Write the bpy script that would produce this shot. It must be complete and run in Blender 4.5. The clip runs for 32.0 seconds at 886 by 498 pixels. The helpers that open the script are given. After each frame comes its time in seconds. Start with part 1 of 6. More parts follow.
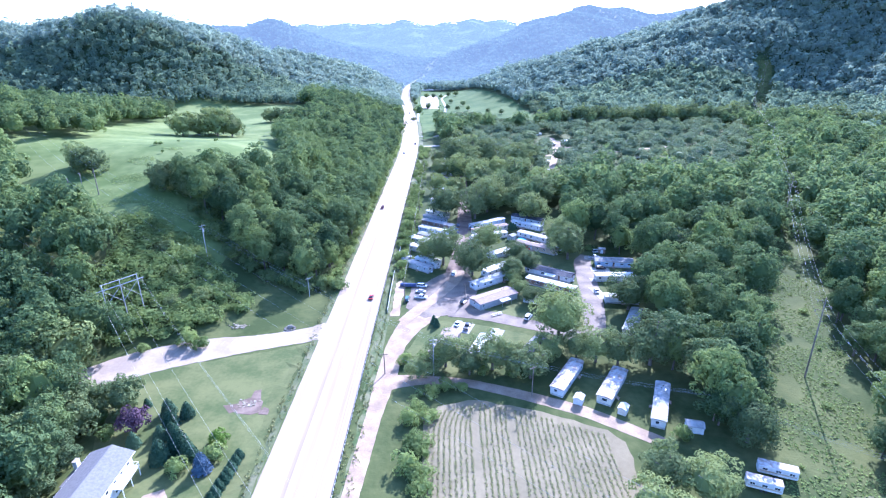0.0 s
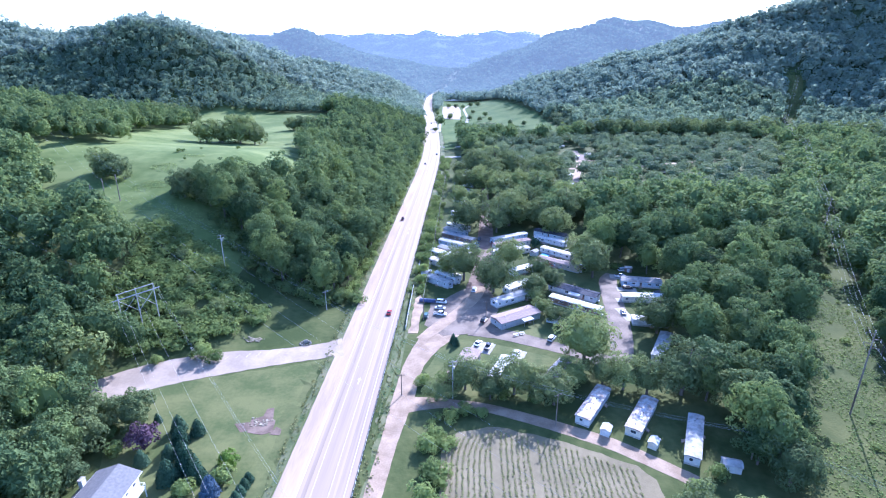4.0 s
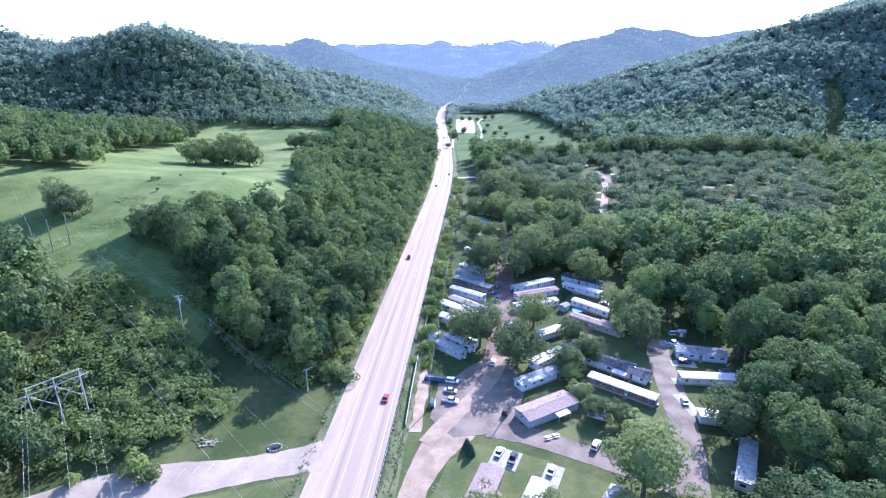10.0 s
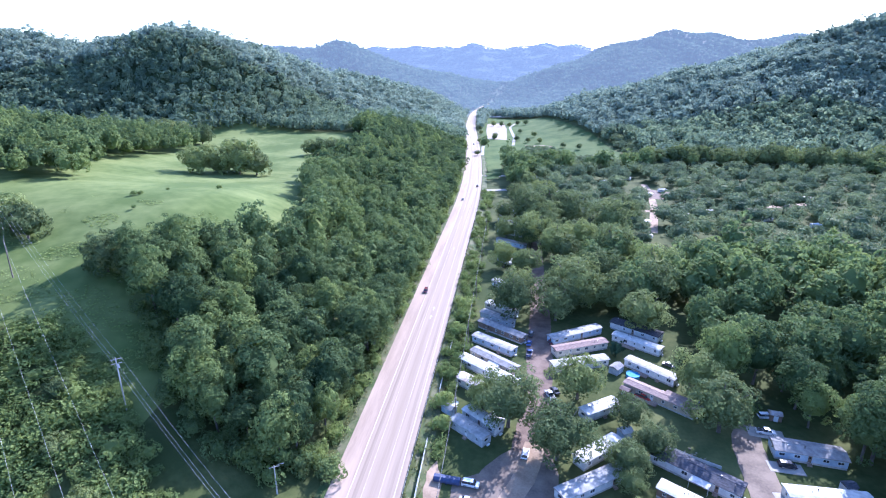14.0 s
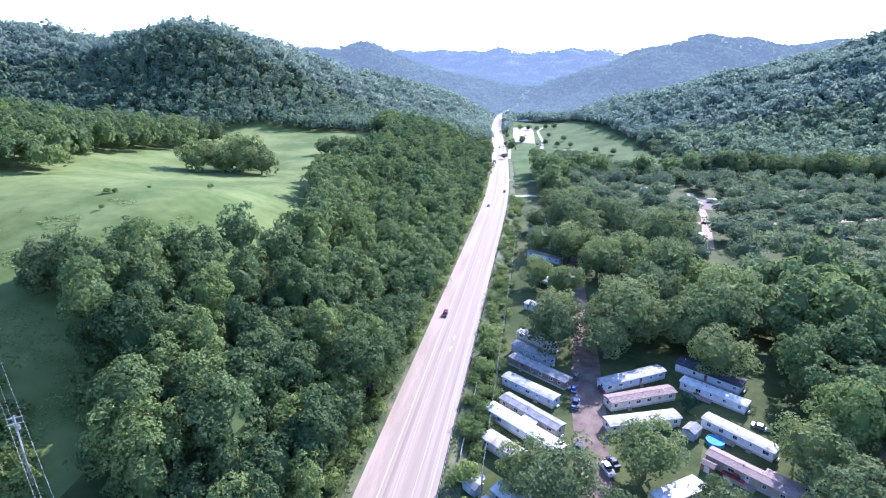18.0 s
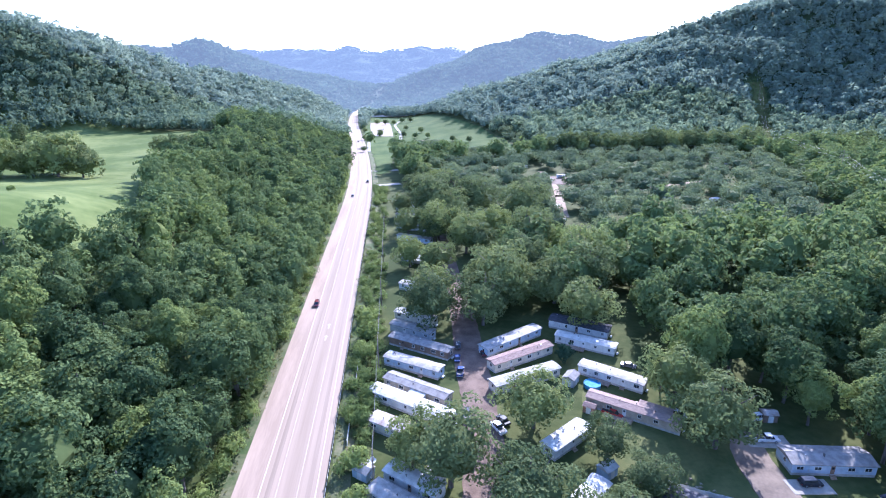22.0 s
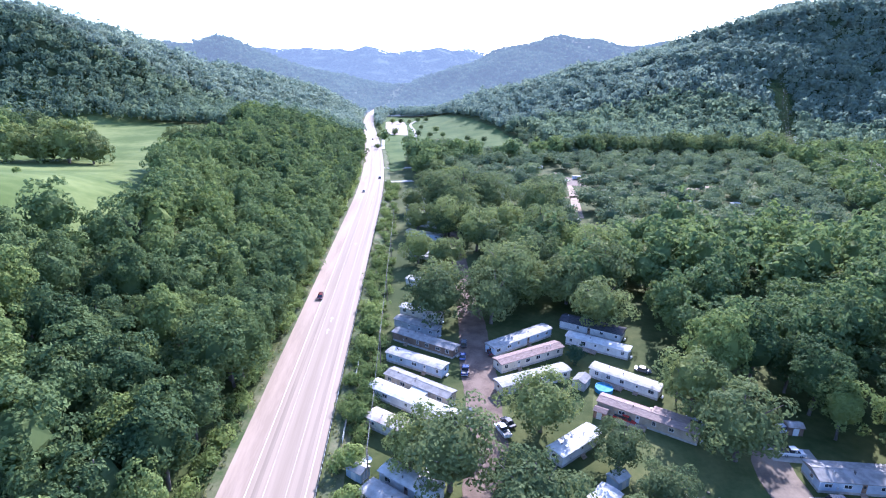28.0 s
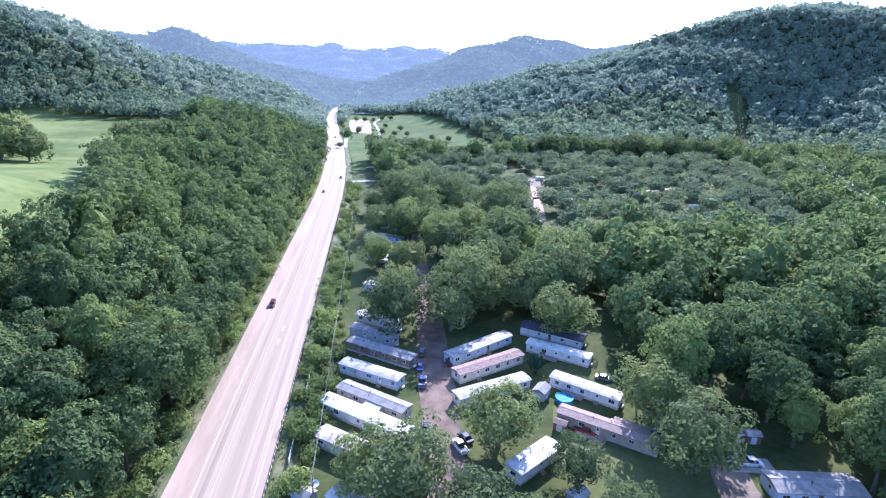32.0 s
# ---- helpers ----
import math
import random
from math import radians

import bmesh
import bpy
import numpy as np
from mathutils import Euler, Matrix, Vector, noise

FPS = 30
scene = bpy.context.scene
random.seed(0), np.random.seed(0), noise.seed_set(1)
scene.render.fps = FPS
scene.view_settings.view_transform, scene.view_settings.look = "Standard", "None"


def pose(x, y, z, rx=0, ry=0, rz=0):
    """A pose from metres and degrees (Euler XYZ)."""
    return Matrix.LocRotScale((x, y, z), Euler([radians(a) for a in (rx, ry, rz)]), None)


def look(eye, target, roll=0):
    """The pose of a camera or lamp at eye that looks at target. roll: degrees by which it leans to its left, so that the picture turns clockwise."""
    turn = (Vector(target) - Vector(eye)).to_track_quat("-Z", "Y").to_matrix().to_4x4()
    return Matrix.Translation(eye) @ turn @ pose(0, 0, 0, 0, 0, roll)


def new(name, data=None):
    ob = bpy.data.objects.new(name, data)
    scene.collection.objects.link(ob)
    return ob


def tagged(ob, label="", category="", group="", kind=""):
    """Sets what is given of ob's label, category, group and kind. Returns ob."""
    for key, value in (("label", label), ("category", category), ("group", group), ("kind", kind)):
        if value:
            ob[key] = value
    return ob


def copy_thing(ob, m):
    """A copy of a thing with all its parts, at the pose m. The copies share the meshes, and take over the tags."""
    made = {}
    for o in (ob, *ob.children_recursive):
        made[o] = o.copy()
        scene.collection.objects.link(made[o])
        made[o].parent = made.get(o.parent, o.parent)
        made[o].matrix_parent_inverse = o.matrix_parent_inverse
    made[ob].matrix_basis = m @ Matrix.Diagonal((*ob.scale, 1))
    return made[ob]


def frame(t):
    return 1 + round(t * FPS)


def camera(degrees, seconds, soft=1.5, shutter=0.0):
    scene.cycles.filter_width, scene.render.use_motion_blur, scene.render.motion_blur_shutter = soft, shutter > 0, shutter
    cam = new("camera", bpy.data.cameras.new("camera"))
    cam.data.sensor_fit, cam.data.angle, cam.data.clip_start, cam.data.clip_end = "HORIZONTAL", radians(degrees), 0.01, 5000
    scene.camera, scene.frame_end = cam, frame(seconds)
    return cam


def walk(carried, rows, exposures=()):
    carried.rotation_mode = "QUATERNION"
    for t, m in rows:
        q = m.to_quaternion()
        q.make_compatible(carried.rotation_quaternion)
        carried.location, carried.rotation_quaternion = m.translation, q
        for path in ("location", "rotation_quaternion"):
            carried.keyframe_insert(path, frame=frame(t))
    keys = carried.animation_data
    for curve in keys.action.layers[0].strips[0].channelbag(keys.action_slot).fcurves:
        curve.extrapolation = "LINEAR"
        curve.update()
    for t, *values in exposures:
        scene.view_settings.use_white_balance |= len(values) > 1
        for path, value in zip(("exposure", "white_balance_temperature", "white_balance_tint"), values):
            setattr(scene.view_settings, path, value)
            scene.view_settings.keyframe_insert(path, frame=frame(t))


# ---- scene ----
cam = camera(80.2, 32.0, soft=1.15)
PATH = [
    (0, (0.651, 1.152, 102.432), (0.638, 3.021, 101.719), -0.7),
    (0.5, (0.712, 1.027, 102.245), (0.686, 2.9, 101.544), -0.5),
    (1, (0.758, 1.069, 102.2), (0.722, 2.944, 101.504), -0.3),
    (1.5, (0.833, 1.042, 102.263), (0.781, 2.917, 101.57), -0.2),
    (2, (0.674, 1.345, 102.396), (0.604, 3.219, 101.702), -0.2),
    (2.5, (0.245, 2.261, 102.506), (0.161, 4.135, 101.813), -0.1),
    (4.5, (-1.05, 11.081, 102.657), (-1.127, 12.962, 101.983), 0.0),
    (5, (-1.101, 14.28, 102.883), (-1.16, 16.164, 102.213), -0.0),
    (5.5, (-0.994, 17.656, 103.231), (-1.038, 19.541, 102.565), -0.1),
    (6, (-1.232, 21.359, 103.714), (-1.269, 23.246, 103.051), -0.1),
    (6.5, (-1.172, 25.462, 103.903), (-1.22, 27.349, 103.243), -0.2),
    (7, (-1.246, 29.611, 104.215), (-1.308, 31.499, 103.561), -0.2),
    (7.5, (-1.668, 34.074, 104.706), (-1.741, 35.963, 104.053), -0.1),
    (8, (-1.991, 38.488, 104.987), (-2.076, 40.377, 104.336), -0.1),
    (8.5, (-2.271, 43.286, 105.2), (-2.369, 45.176, 104.552), -0.1),
    (9, (-2.548, 48.233, 105.413), (-2.658, 50.122, 104.767), -0.0),
    (9.5, (-2.743, 53.43, 105.748), (-2.863, 55.318, 105.101), -0.0),
    (10, (-3.029, 58.905, 105.935), (-3.157, 60.792, 105.286), -0.0),
    (10.5, (-3.276, 64.422, 106.009), (-3.414, 66.31, 105.361), -0.0),
    (11, (-3.771, 70.097, 105.992), (-3.914, 71.985, 105.346), 0.0),
    (11.5, (-3.735, 76.12, 106.124), (-3.888, 78.007, 105.479), -0.1),
    (12, (-3.473, 82.432, 106.156), (-3.636, 84.319, 105.513), -0.0),
    (12.5, (-3.632, 88.632, 106.168), (-3.802, 90.518, 105.526), 0.1),
    (13, (-3.804, 95.122, 105.757), (-3.986, 97.007, 105.114), 0.2),
    (13.5, (-4.067, 101.665, 104.98), (-4.274, 103.549, 104.339), 0.2),
    (14, (-4.214, 108.371, 104.263), (-4.45, 110.251, 103.625), 0.3),
    (14.5, (-4.484, 115.188, 103.084), (-4.75, 117.066, 102.45), 0.4),
    (15, (-5.044, 122.038, 102.095), (-5.346, 123.911, 101.461), 0.6),
    (15.5, (-5.764, 128.411, 101.162), (-6.085, 130.281, 100.53), 0.7),
    (17.5, (-10.134, 147.175, 96.042), (-10.46, 149.048, 95.421), 0.9),
    (18, (-10.905, 149.27, 94.697), (-11.22, 151.145, 94.077), 0.9),
    (18.5, (-11.562, 150.893, 93.345), (-11.874, 152.769, 92.725), 0.9),
    (19, (-11.773, 152.181, 91.827), (-12.089, 154.057, 91.209), 0.9),
    (19.5, (-11.903, 152.911, 90.354), (-12.226, 154.786, 89.737), 1.0),
    (20, (-11.829, 153.426, 89.138), (-12.164, 155.299, 88.521), 1.0),
    (20.5, (-11.821, 153.825, 87.973), (-12.169, 155.695, 87.355), 1.0),
    (21, (-11.027, 154.138, 86.703), (-11.328, 156.016, 86.084), 0.9),
    (21.5, (-10.75, 154.599, 85.449), (-10.838, 156.499, 84.832), 0.4),
    (22, (-11.017, 154.632, 84.276), (-10.841, 156.526, 83.66), -0.3),
    (22.5, (-11.364, 154.633, 83.104), (-10.991, 156.499, 82.486), -0.6),
    (23, (-11.716, 154.846, 81.958), (-11.199, 156.676, 81.339), -0.8),
    (23.5, (-11.998, 155.052, 81.26), (-11.451, 156.874, 80.643), -0.7),
    (24, (-11.799, 155.189, 80.944), (-11.245, 157.009, 80.327), -0.7),
    (24.5, (-11.499, 155.84, 80.8), (-10.931, 157.656, 80.184), -0.7),
    (26.5, (-11.144, 158.781, 79.915), (-10.748, 160.646, 79.312), 0.2),
    (27, (-10.554, 159.081, 79.63), (-10.369, 160.979, 79.026), 0.9),
    (27.5, (-9.965, 159.287, 79.457), (-9.823, 161.188, 78.853), 0.8),
    (28, (-9.036, 159.99, 79.474), (-8.908, 161.891, 78.867), 0.9),
    (28.5, (-7.755, 160.945, 79.569), (-7.596, 162.844, 78.962), 1.1),
    (29, (-7.316, 161.582, 79.569), (-6.923, 163.449, 78.969), 0.5),
    (29.5, (-7.328, 162.152, 79.588), (-6.859, 164.002, 78.988), 0.4),
    (30, (-6.699, 163.322, 79.71), (-6.19, 165.16, 79.108), 0.6),
    (30.5, (-5.647, 164.431, 79.905), (-5.106, 166.26, 79.302), 0.8),
    (31, (-4.77, 165.378, 80.022), (-4.211, 167.201, 79.418), 0.8),
    (31.5, (-4.696, 165.951, 79.966), (-4.131, 167.772, 79.363), 1.1),
    (32, (-5.8, 166.166, 79.682), (-5.545, 168.054, 79.073), 2.0),
]
walk(cam, [(t, look(eye, target, roll)) for t, eye, target, roll in PATH], [(0.0, 2.02, 4720, 28), (2.0, 1.8, 4720, 28), (6.0, 1.68, 4830, 28), (12.0, 1.62, 4930, 28), (20.0, 1.62, 5060, 28), (32.0, 1.64, 5100, 28)])

# ---- world, sun, exposure ----
SUN_AZ, SUN_EL = radians(24), radians(31)          # clockwise from +y, above the horizon
world = bpy.data.worlds.new("world")
scene.world = world
world.use_nodes = True
wn, wl = world.node_tree.nodes, world.node_tree.links
sky = wn.new("ShaderNodeTexSky")
sky.sky_type, sky.sun_disc = "NISHITA", False
sky.sun_elevation, sky.sun_rotation = SUN_EL, SUN_AZ
sky.air_density, sky.dust_density, sky.ozone_density = 1.2, 0.8, 3.5
wl.new(sky.outputs[0], wn["Background"].inputs[0])
wn["Background"].inputs[1].default_value = 0.15
sun = new("sun", bpy.data.lights.new("sun", "SUN"))
sun.data.energy, sun.data.angle, sun.data.color = 4.6, radians(0.6), (1.0, 0.92, 0.79)
toward = Vector((math.sin(SUN_AZ) * math.cos(SUN_EL), math.cos(SUN_AZ) * math.cos(SUN_EL), math.sin(SUN_EL)))
sun.matrix_world = look(toward * 600, (0, 0, 0))


# ---- materials ----
def material(name, dark, light, scale=1.0, rough=0.8, metal=0.0, bump=0.0, bump_scale=20.0, stretch=(1, 1, 1), detail=5.0, spread=(0.35, 0.65), per_object=0.0, per_island=0.0, own=True, spec=0.4):
    """Two tones mixed by noise at two scales, with fine relief; the tone also drifts from object to object or piece to piece."""
    m = bpy.data.materials.new(name)
    m.use_nodes = True
    n, l = m.node_tree.nodes, m.node_tree.links
    b = n["Principled BSDF"]
    b.inputs["Roughness"].default_value, b.inputs["Metallic"].default_value = rough, metal
    b.inputs["Specular IOR Level"].default_value = spec
    if own:
        co = n.new("ShaderNodeTexCoord").outputs["Object"]
    else:
        co = n.new("ShaderNodeNewGeometry").outputs["Position"]
    mp = n.new("ShaderNodeMapping")
    mp.inputs["Scale"].default_value = stretch
    l.new(co, mp.inputs[0])
    a = n.new("ShaderNodeTexNoise")
    a.inputs["Scale"].default_value, a.inputs["Detail"].default_value = scale, detail
    l.new(mp.outputs[0], a.inputs["Vector"])
    fine = n.new("ShaderNodeTexNoise")
    fine.inputs["Scale"].default_value, fine.inputs["Detail"].default_value = scale * 9.0, 4.0
    l.new(mp.outputs[0], fine.inputs["Vector"])
    add = n.new("ShaderNodeMath")
    add.operation = "MULTIPLY_ADD"
    add.inputs[1].default_value = 0.35
    l.new(fine.outputs[0], add.inputs[0])
    l.new(a.outputs[0], add.inputs[2])
    value = add.outputs[0]
    for amount, source in ((per_object, "ShaderNodeObjectInfo"), (per_island, "ShaderNodeNewGeometry")):
        if amount:
            src = n.new(source)
            k = n.new("ShaderNodeMath")
            k.operation = "MULTIPLY_ADD"
            k.inputs[1].default_value = amount
            l.new(src.outputs["Random" if source == "ShaderNodeObjectInfo" else "Random Per Island"], k.inputs[0])
            l.new(value, k.inputs[2])
            value = k.outputs[0]
    shift = 0.175 + 0.5 * (per_object + per_island)
    ramp = n.new("ShaderNodeMapRange")
    ramp.inputs[1].default_value, ramp.inputs[2].default_value = spread[0] + shift, spread[1] + shift
    l.new(value, ramp.inputs[0])
    mix = n.new("ShaderNodeMix")
    mix.data_type = "RGBA"
    mix.inputs[6].default_value, mix.inputs[7].default_value = (*dark, 1), (*light, 1)
    l.new(ramp.outputs[0], mix.inputs[0])
    l.new(mix.outputs[2], b.inputs["Base Color"])
    if bump:
        t = n.new("ShaderNodeTexNoise")
        t.inputs["Scale"].default_value, t.inputs["Detail"].default_value = bump_scale, 6.0
        l.new(mp.outputs[0], t.inputs["Vector"])
        r = n.new("ShaderNodeBump")
        r.inputs["Strength"].default_value, r.inputs["Distance"].default_value = bump, 0.1
        l.new(t.outputs[0], r.inputs["Height"])
        l.new(r.outputs[0], b.inputs["Normal"])
    return m


def foliage(name, dark, light, pale, through_share=0.38, glow=None, share=0.0, island=0.22, spec=0.05):
    """Leaves: a tone for each leaf and each tree, with some light coming through. glow: the airlight of a far backdrop,
    imitated by emission mixed in by share.
    """
    m = material(name, dark, light, scale=0.09, rough=0.75, per_island=island, per_object=0.55, own=False, spread=(0.1, 0.9), spec=spec)
    n, l = m.node_tree.nodes, m.node_tree.links
    b = n["Principled BSDF"]
    base = b.inputs["Base Color"].links[0].from_socket
    yellow = n.new("ShaderNodeMix")
    yellow.data_type = "RGBA"
    yellow.inputs[7].default_value = (*pale, 1)
    tint = n.new("ShaderNodeAttribute")
    tint.attribute_name = "tint"
    both = n.new("ShaderNodeMath")
    both.operation = "ADD"
    l.new(tint.outputs["Fac"], both.inputs[0])
    l.new(n.new("ShaderNodeObjectInfo").outputs["Random"], both.inputs[1])
    turn = n.new("ShaderNodeMath")
    turn.operation = "FRACT"
    l.new(both.outputs[0], turn.inputs[0])
    k = n.new("ShaderNodeMapRange")
    k.inputs[1].default_value, k.inputs[2].default_value, k.inputs[4].default_value = 0.45, 1.0, 0.65
    l.new(turn.outputs[0], k.inputs[0])
    l.new(k.outputs[0], yellow.inputs[0])
    l.new(base, yellow.inputs[6])
    deep = n.new("ShaderNodeMix")
    deep.data_type, deep.blend_type = "RGBA", "MULTIPLY"
    deep.inputs[7].default_value = (0.84, 0.87, 0.9, 1)
    kd = n.new("ShaderNodeMapRange")
    kd.inputs[1].default_value, kd.inputs[2].default_value = 0.4, 0.05
    l.new(turn.outputs[0], kd.inputs[0])
    l.new(kd.outputs[0], deep.inputs[0])
    l.new(yellow.outputs[2], deep.inputs[6])
    colour = deep.outputs[2]
    l.new(colour, b.inputs["Base Color"])
    tr = n.new("ShaderNodeBsdfTranslucent")
    l.new(colour, tr.inputs[0])
    mixed = n.new("ShaderNodeMixShader")
    mixed.inputs[0].default_value = through_share
    l.new(b.outputs[0], mixed.inputs[1])
    l.new(tr.outputs[0], mixed.inputs[2])
    out = mixed.outputs[0]
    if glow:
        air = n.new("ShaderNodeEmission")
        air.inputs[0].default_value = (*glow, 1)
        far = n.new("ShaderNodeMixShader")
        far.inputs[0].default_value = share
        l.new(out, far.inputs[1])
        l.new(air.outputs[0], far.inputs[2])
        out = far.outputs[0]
    l.new(out, n["Material Output"].inputs[0])
    return m


def lapped(name, dark, light, pitch, axis, depth=0.5, rough=0.55, metal=0.0):
    """Siding or ribbed sheet: a painted surface with even ridges across one axis."""
    m = material(name, dark, light, scale=0.7, rough=rough, metal=metal, spec=0.2)
    n, l = m.node_tree.nodes, m.node_tree.links
    wave = n.new("ShaderNodeTexWave")
    wave.wave_type, wave.bands_direction, wave.wave_profile = "BANDS", axis, "SAW"
    wave.inputs["Scale"].default_value = math.pi / (10.0 * pitch) * 2.0
    l.new(n.new("ShaderNodeTexCoord").outputs["Object"], wave.inputs["Vector"])
    r = n.new("ShaderNodeBump")
    r.inputs["Strength"].default_value, r.inputs["Distance"].default_value = depth, 0.04
    l.new(wave.outputs[1], r.inputs["Height"])
    l.new(r.outputs[0], n["Principled BSDF"].inputs["Normal"])
    return m


M = {}
M["grass"] = material("grass", (0.042, 0.058, 0.018), (0.1, 0.108, 0.038), scale=0.05, rough=0.95, bump=0.9, bump_scale=1.2, own=False, detail=10.0, spread=(0.36, 0.68), spec=0.08)
M["lawn"] = material("lawn", (0.066, 0.084, 0.026), (0.122, 0.126, 0.045), scale=0.1, rough=0.95, bump=0.5, bump_scale=3.0, own=False, detail=8.0, spec=0.15)
M["park_lawn"] = material("park_lawn", (0.055, 0.09, 0.026), (0.1, 0.132, 0.042), scale=0.03, rough=0.95, own=False, detail=8.0, spec=0.05)
M["meadow"] = material("meadow", (0.08, 0.112, 0.028), (0.15, 0.178, 0.056), scale=0.02, rough=0.95, bump=0.5, bump_scale=1.2, own=False, detail=10.0, spread=(0.4, 0.62), spec=0.1)
M["verge"] = material("verge", (0.053, 0.0806, 0.0246), (0.179, 0.161, 0.091), scale=0.12, rough=0.95, bump=0.8, bump_scale=2.5, own=False, detail=9.0, spread=(0.35, 0.75), spec=0.15)
M["road"] = material("road_concrete", (0.247, 0.185, 0.129), (0.341, 0.257, 0.182), scale=0.45, rough=0.85, bump=0.15, bump_scale=30, stretch=(1.0, 0.018, 1), own=False, detail=6.0, spread=(0.3, 0.75))
M["shoulder"] = material("shoulder_paving", (0.277, 0.205, 0.146), (0.371, 0.276, 0.200), scale=0.3, rough=0.9, bump=0.2, bump_scale=20, stretch=(1, 0.1, 1), own=False)
M["asphalt"] = material("old_asphalt", (0.115, 0.087, 0.064), (0.21, 0.16, 0.115), scale=0.16, rough=0.9, bump=0.2, bump_scale=12, own=False, detail=8.0)
M["driveway"] = material("driveway_asphalt", (0.250, 0.194, 0.140), (0.339, 0.266, 0.194), scale=0.12, rough=0.9, bump=0.2, bump_scale=14, own=False, detail=8.0)
M["gravel"] = material("gravel", (0.215, 0.150, 0.094), (0.335, 0.245, 0.162), scale=0.22, rough=0.95, bump=0.5, bump_scale=9, own=False, detail=9.0)
M["dirt"] = material("dirt", (0.105, 0.0697, 0.0495), (0.191, 0.133, 0.0957), scale=0.25, rough=0.95, bump=0.5, bump_scale=6, own=False, detail=9.0)
M["soil"] = material("field_soil", (0.14, 0.115, 0.06), (0.2, 0.162, 0.088), scale=0.08, rough=0.95, bump=0.6, bump_scale=5, own=False, detail=9.0)
M["concrete"] = material("concrete", (0.257, 0.233, 0.196), (0.353, 0.324, 0.272), scale=0.5, rough=0.9, bump=0.1)
M["paint"] = material("road_paint", (0.410, 0.363, 0.310), (0.541, 0.498, 0.423), scale=0.8, rough=0.7, own=False)
M["paint_worn"] = material("worn_road_paint", (0.328, 0.269, 0.212), (0.450, 0.387, 0.310), scale=0.9, rough=0.75, own=False)
M["seam"] = material("road_seam", (0.210, 0.158, 0.112), (0.284, 0.215, 0.153), scale=0.6, rough=0.85, own=False, stretch=(1.0, 0.02, 1))
M["leaf"] = foliage("broad_leaves", (0.06, 0.098, 0.04), (0.17, 0.222, 0.08), (0.215, 0.265, 0.075))
M["leaf_park"] = foliage("park_leaves", (0.1, 0.135, 0.055), (0.23, 0.265, 0.1), (0.25, 0.29, 0.09))
M["leaf_camp"] = foliage("camp_leaves", (0.105, 0.145, 0.078), (0.225, 0.27, 0.13), (0.245, 0.29, 0.125))
M["leaf_scrub"] = foliage("scrub_leaves", (0.12, 0.17, 0.052), (0.25, 0.31, 0.1), (0.27, 0.325, 0.1), 0.48)
# hill and slope leaves: distance haze put into the base colour, paler and bluer
M["leaf_hill_hazed"] = foliage("hazed_hill_leaves", (0.15, 0.21, 0.165), (0.255, 0.315, 0.232), (0.27, 0.325, 0.225), 0.5, island=0.1, spec=0.02)
M["leaf_slope_hazed"] = foliage("hazed_slope_leaves", (0.12, 0.172, 0.115), (0.225, 0.285, 0.165), (0.245, 0.3, 0.16), 0.48, island=0.14, spec=0.02)
# far ridges: blue haze mixed into the leaves as emission
M["leaf_far_hazed"] = foliage("hazed_far_leaves", (0.077, 0.137, 0.09), (0.143, 0.21, 0.13), (0.154, 0.2, 0.13), 0.4, (0.22, 0.27, 0.34), 0.34)
M["leaf_farthest_hazed"] = foliage("hazed_farthest_leaves", (0.08, 0.12, 0.1), (0.13, 0.18, 0.14), (0.14, 0.19, 0.14), 0.4, (0.22, 0.28, 0.37), 0.5)
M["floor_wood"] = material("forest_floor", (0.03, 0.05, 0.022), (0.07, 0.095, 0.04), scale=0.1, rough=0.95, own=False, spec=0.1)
M["needle"] = foliage("conifer_needles", (0.03, 0.066, 0.038), (0.08, 0.13, 0.07), (0.08, 0.135, 0.075), 0.2)
M["needle_blue"] = foliage("blue_needles", (0.06, 0.095, 0.13), (0.13, 0.175, 0.22), (0.13, 0.18, 0.22), 0.1)
M["leaf_purple"] = foliage("purple_leaves", (0.042, 0.025, 0.04), (0.105, 0.062, 0.085), (0.1, 0.07, 0.085), 0.15)
M["leaf_lime"] = foliage("lime_leaves", (0.13, 0.2, 0.03), (0.23, 0.32, 0.06), (0.23, 0.31, 0.06))
M["crop"] = foliage("crop_leaves", (0.19, 0.195, 0.075), (0.26, 0.25, 0.1), (0.29, 0.25, 0.12), 0.3)
M["bark"] = material("bark", (0.075, 0.06, 0.05), (0.17, 0.145, 0.12), scale=2.0, rough=0.95, bump=0.6, bump_scale=8, stretch=(1, 1, 0.2))
M["wood_pole"] = material("weathered_pole", (0.12, 0.09, 0.07), (0.24, 0.2, 0.17), scale=2.0, rough=0.9, stretch=(1, 1, 0.1), bump=0.3)
M["grey_pole"] = material("grey_pole", (0.3, 0.29, 0.27), (0.45, 0.43, 0.4), scale=2.0, rough=0.85, stretch=(1, 1, 0.1), bump=0.3)
M["steel"] = material("galvanised_steel", (0.38, 0.38, 0.38), (0.56, 0.56, 0.55), scale=1.5, rough=0.5, metal=0.7)
M["dark_steel"] = material("dark_steel", (0.07, 0.065, 0.06), (0.14, 0.12, 0.11), scale=2.0, rough=0.7, metal=0.3)
M["wire"] = material("wire", (0.36, 0.36, 0.36), (0.5, 0.5, 0.49), scale=1.0, rough=0.5, metal=0.5)
M["wire_dark"] = material("dark_wire", (0.1, 0.1, 0.1), (0.2, 0.2, 0.2), scale=1.0, rough=0.6)
M["porcelain"] = material("insulator_porcelain", (0.25, 0.2, 0.17), (0.34, 0.29, 0.25), scale=3.0, rough=0.3)
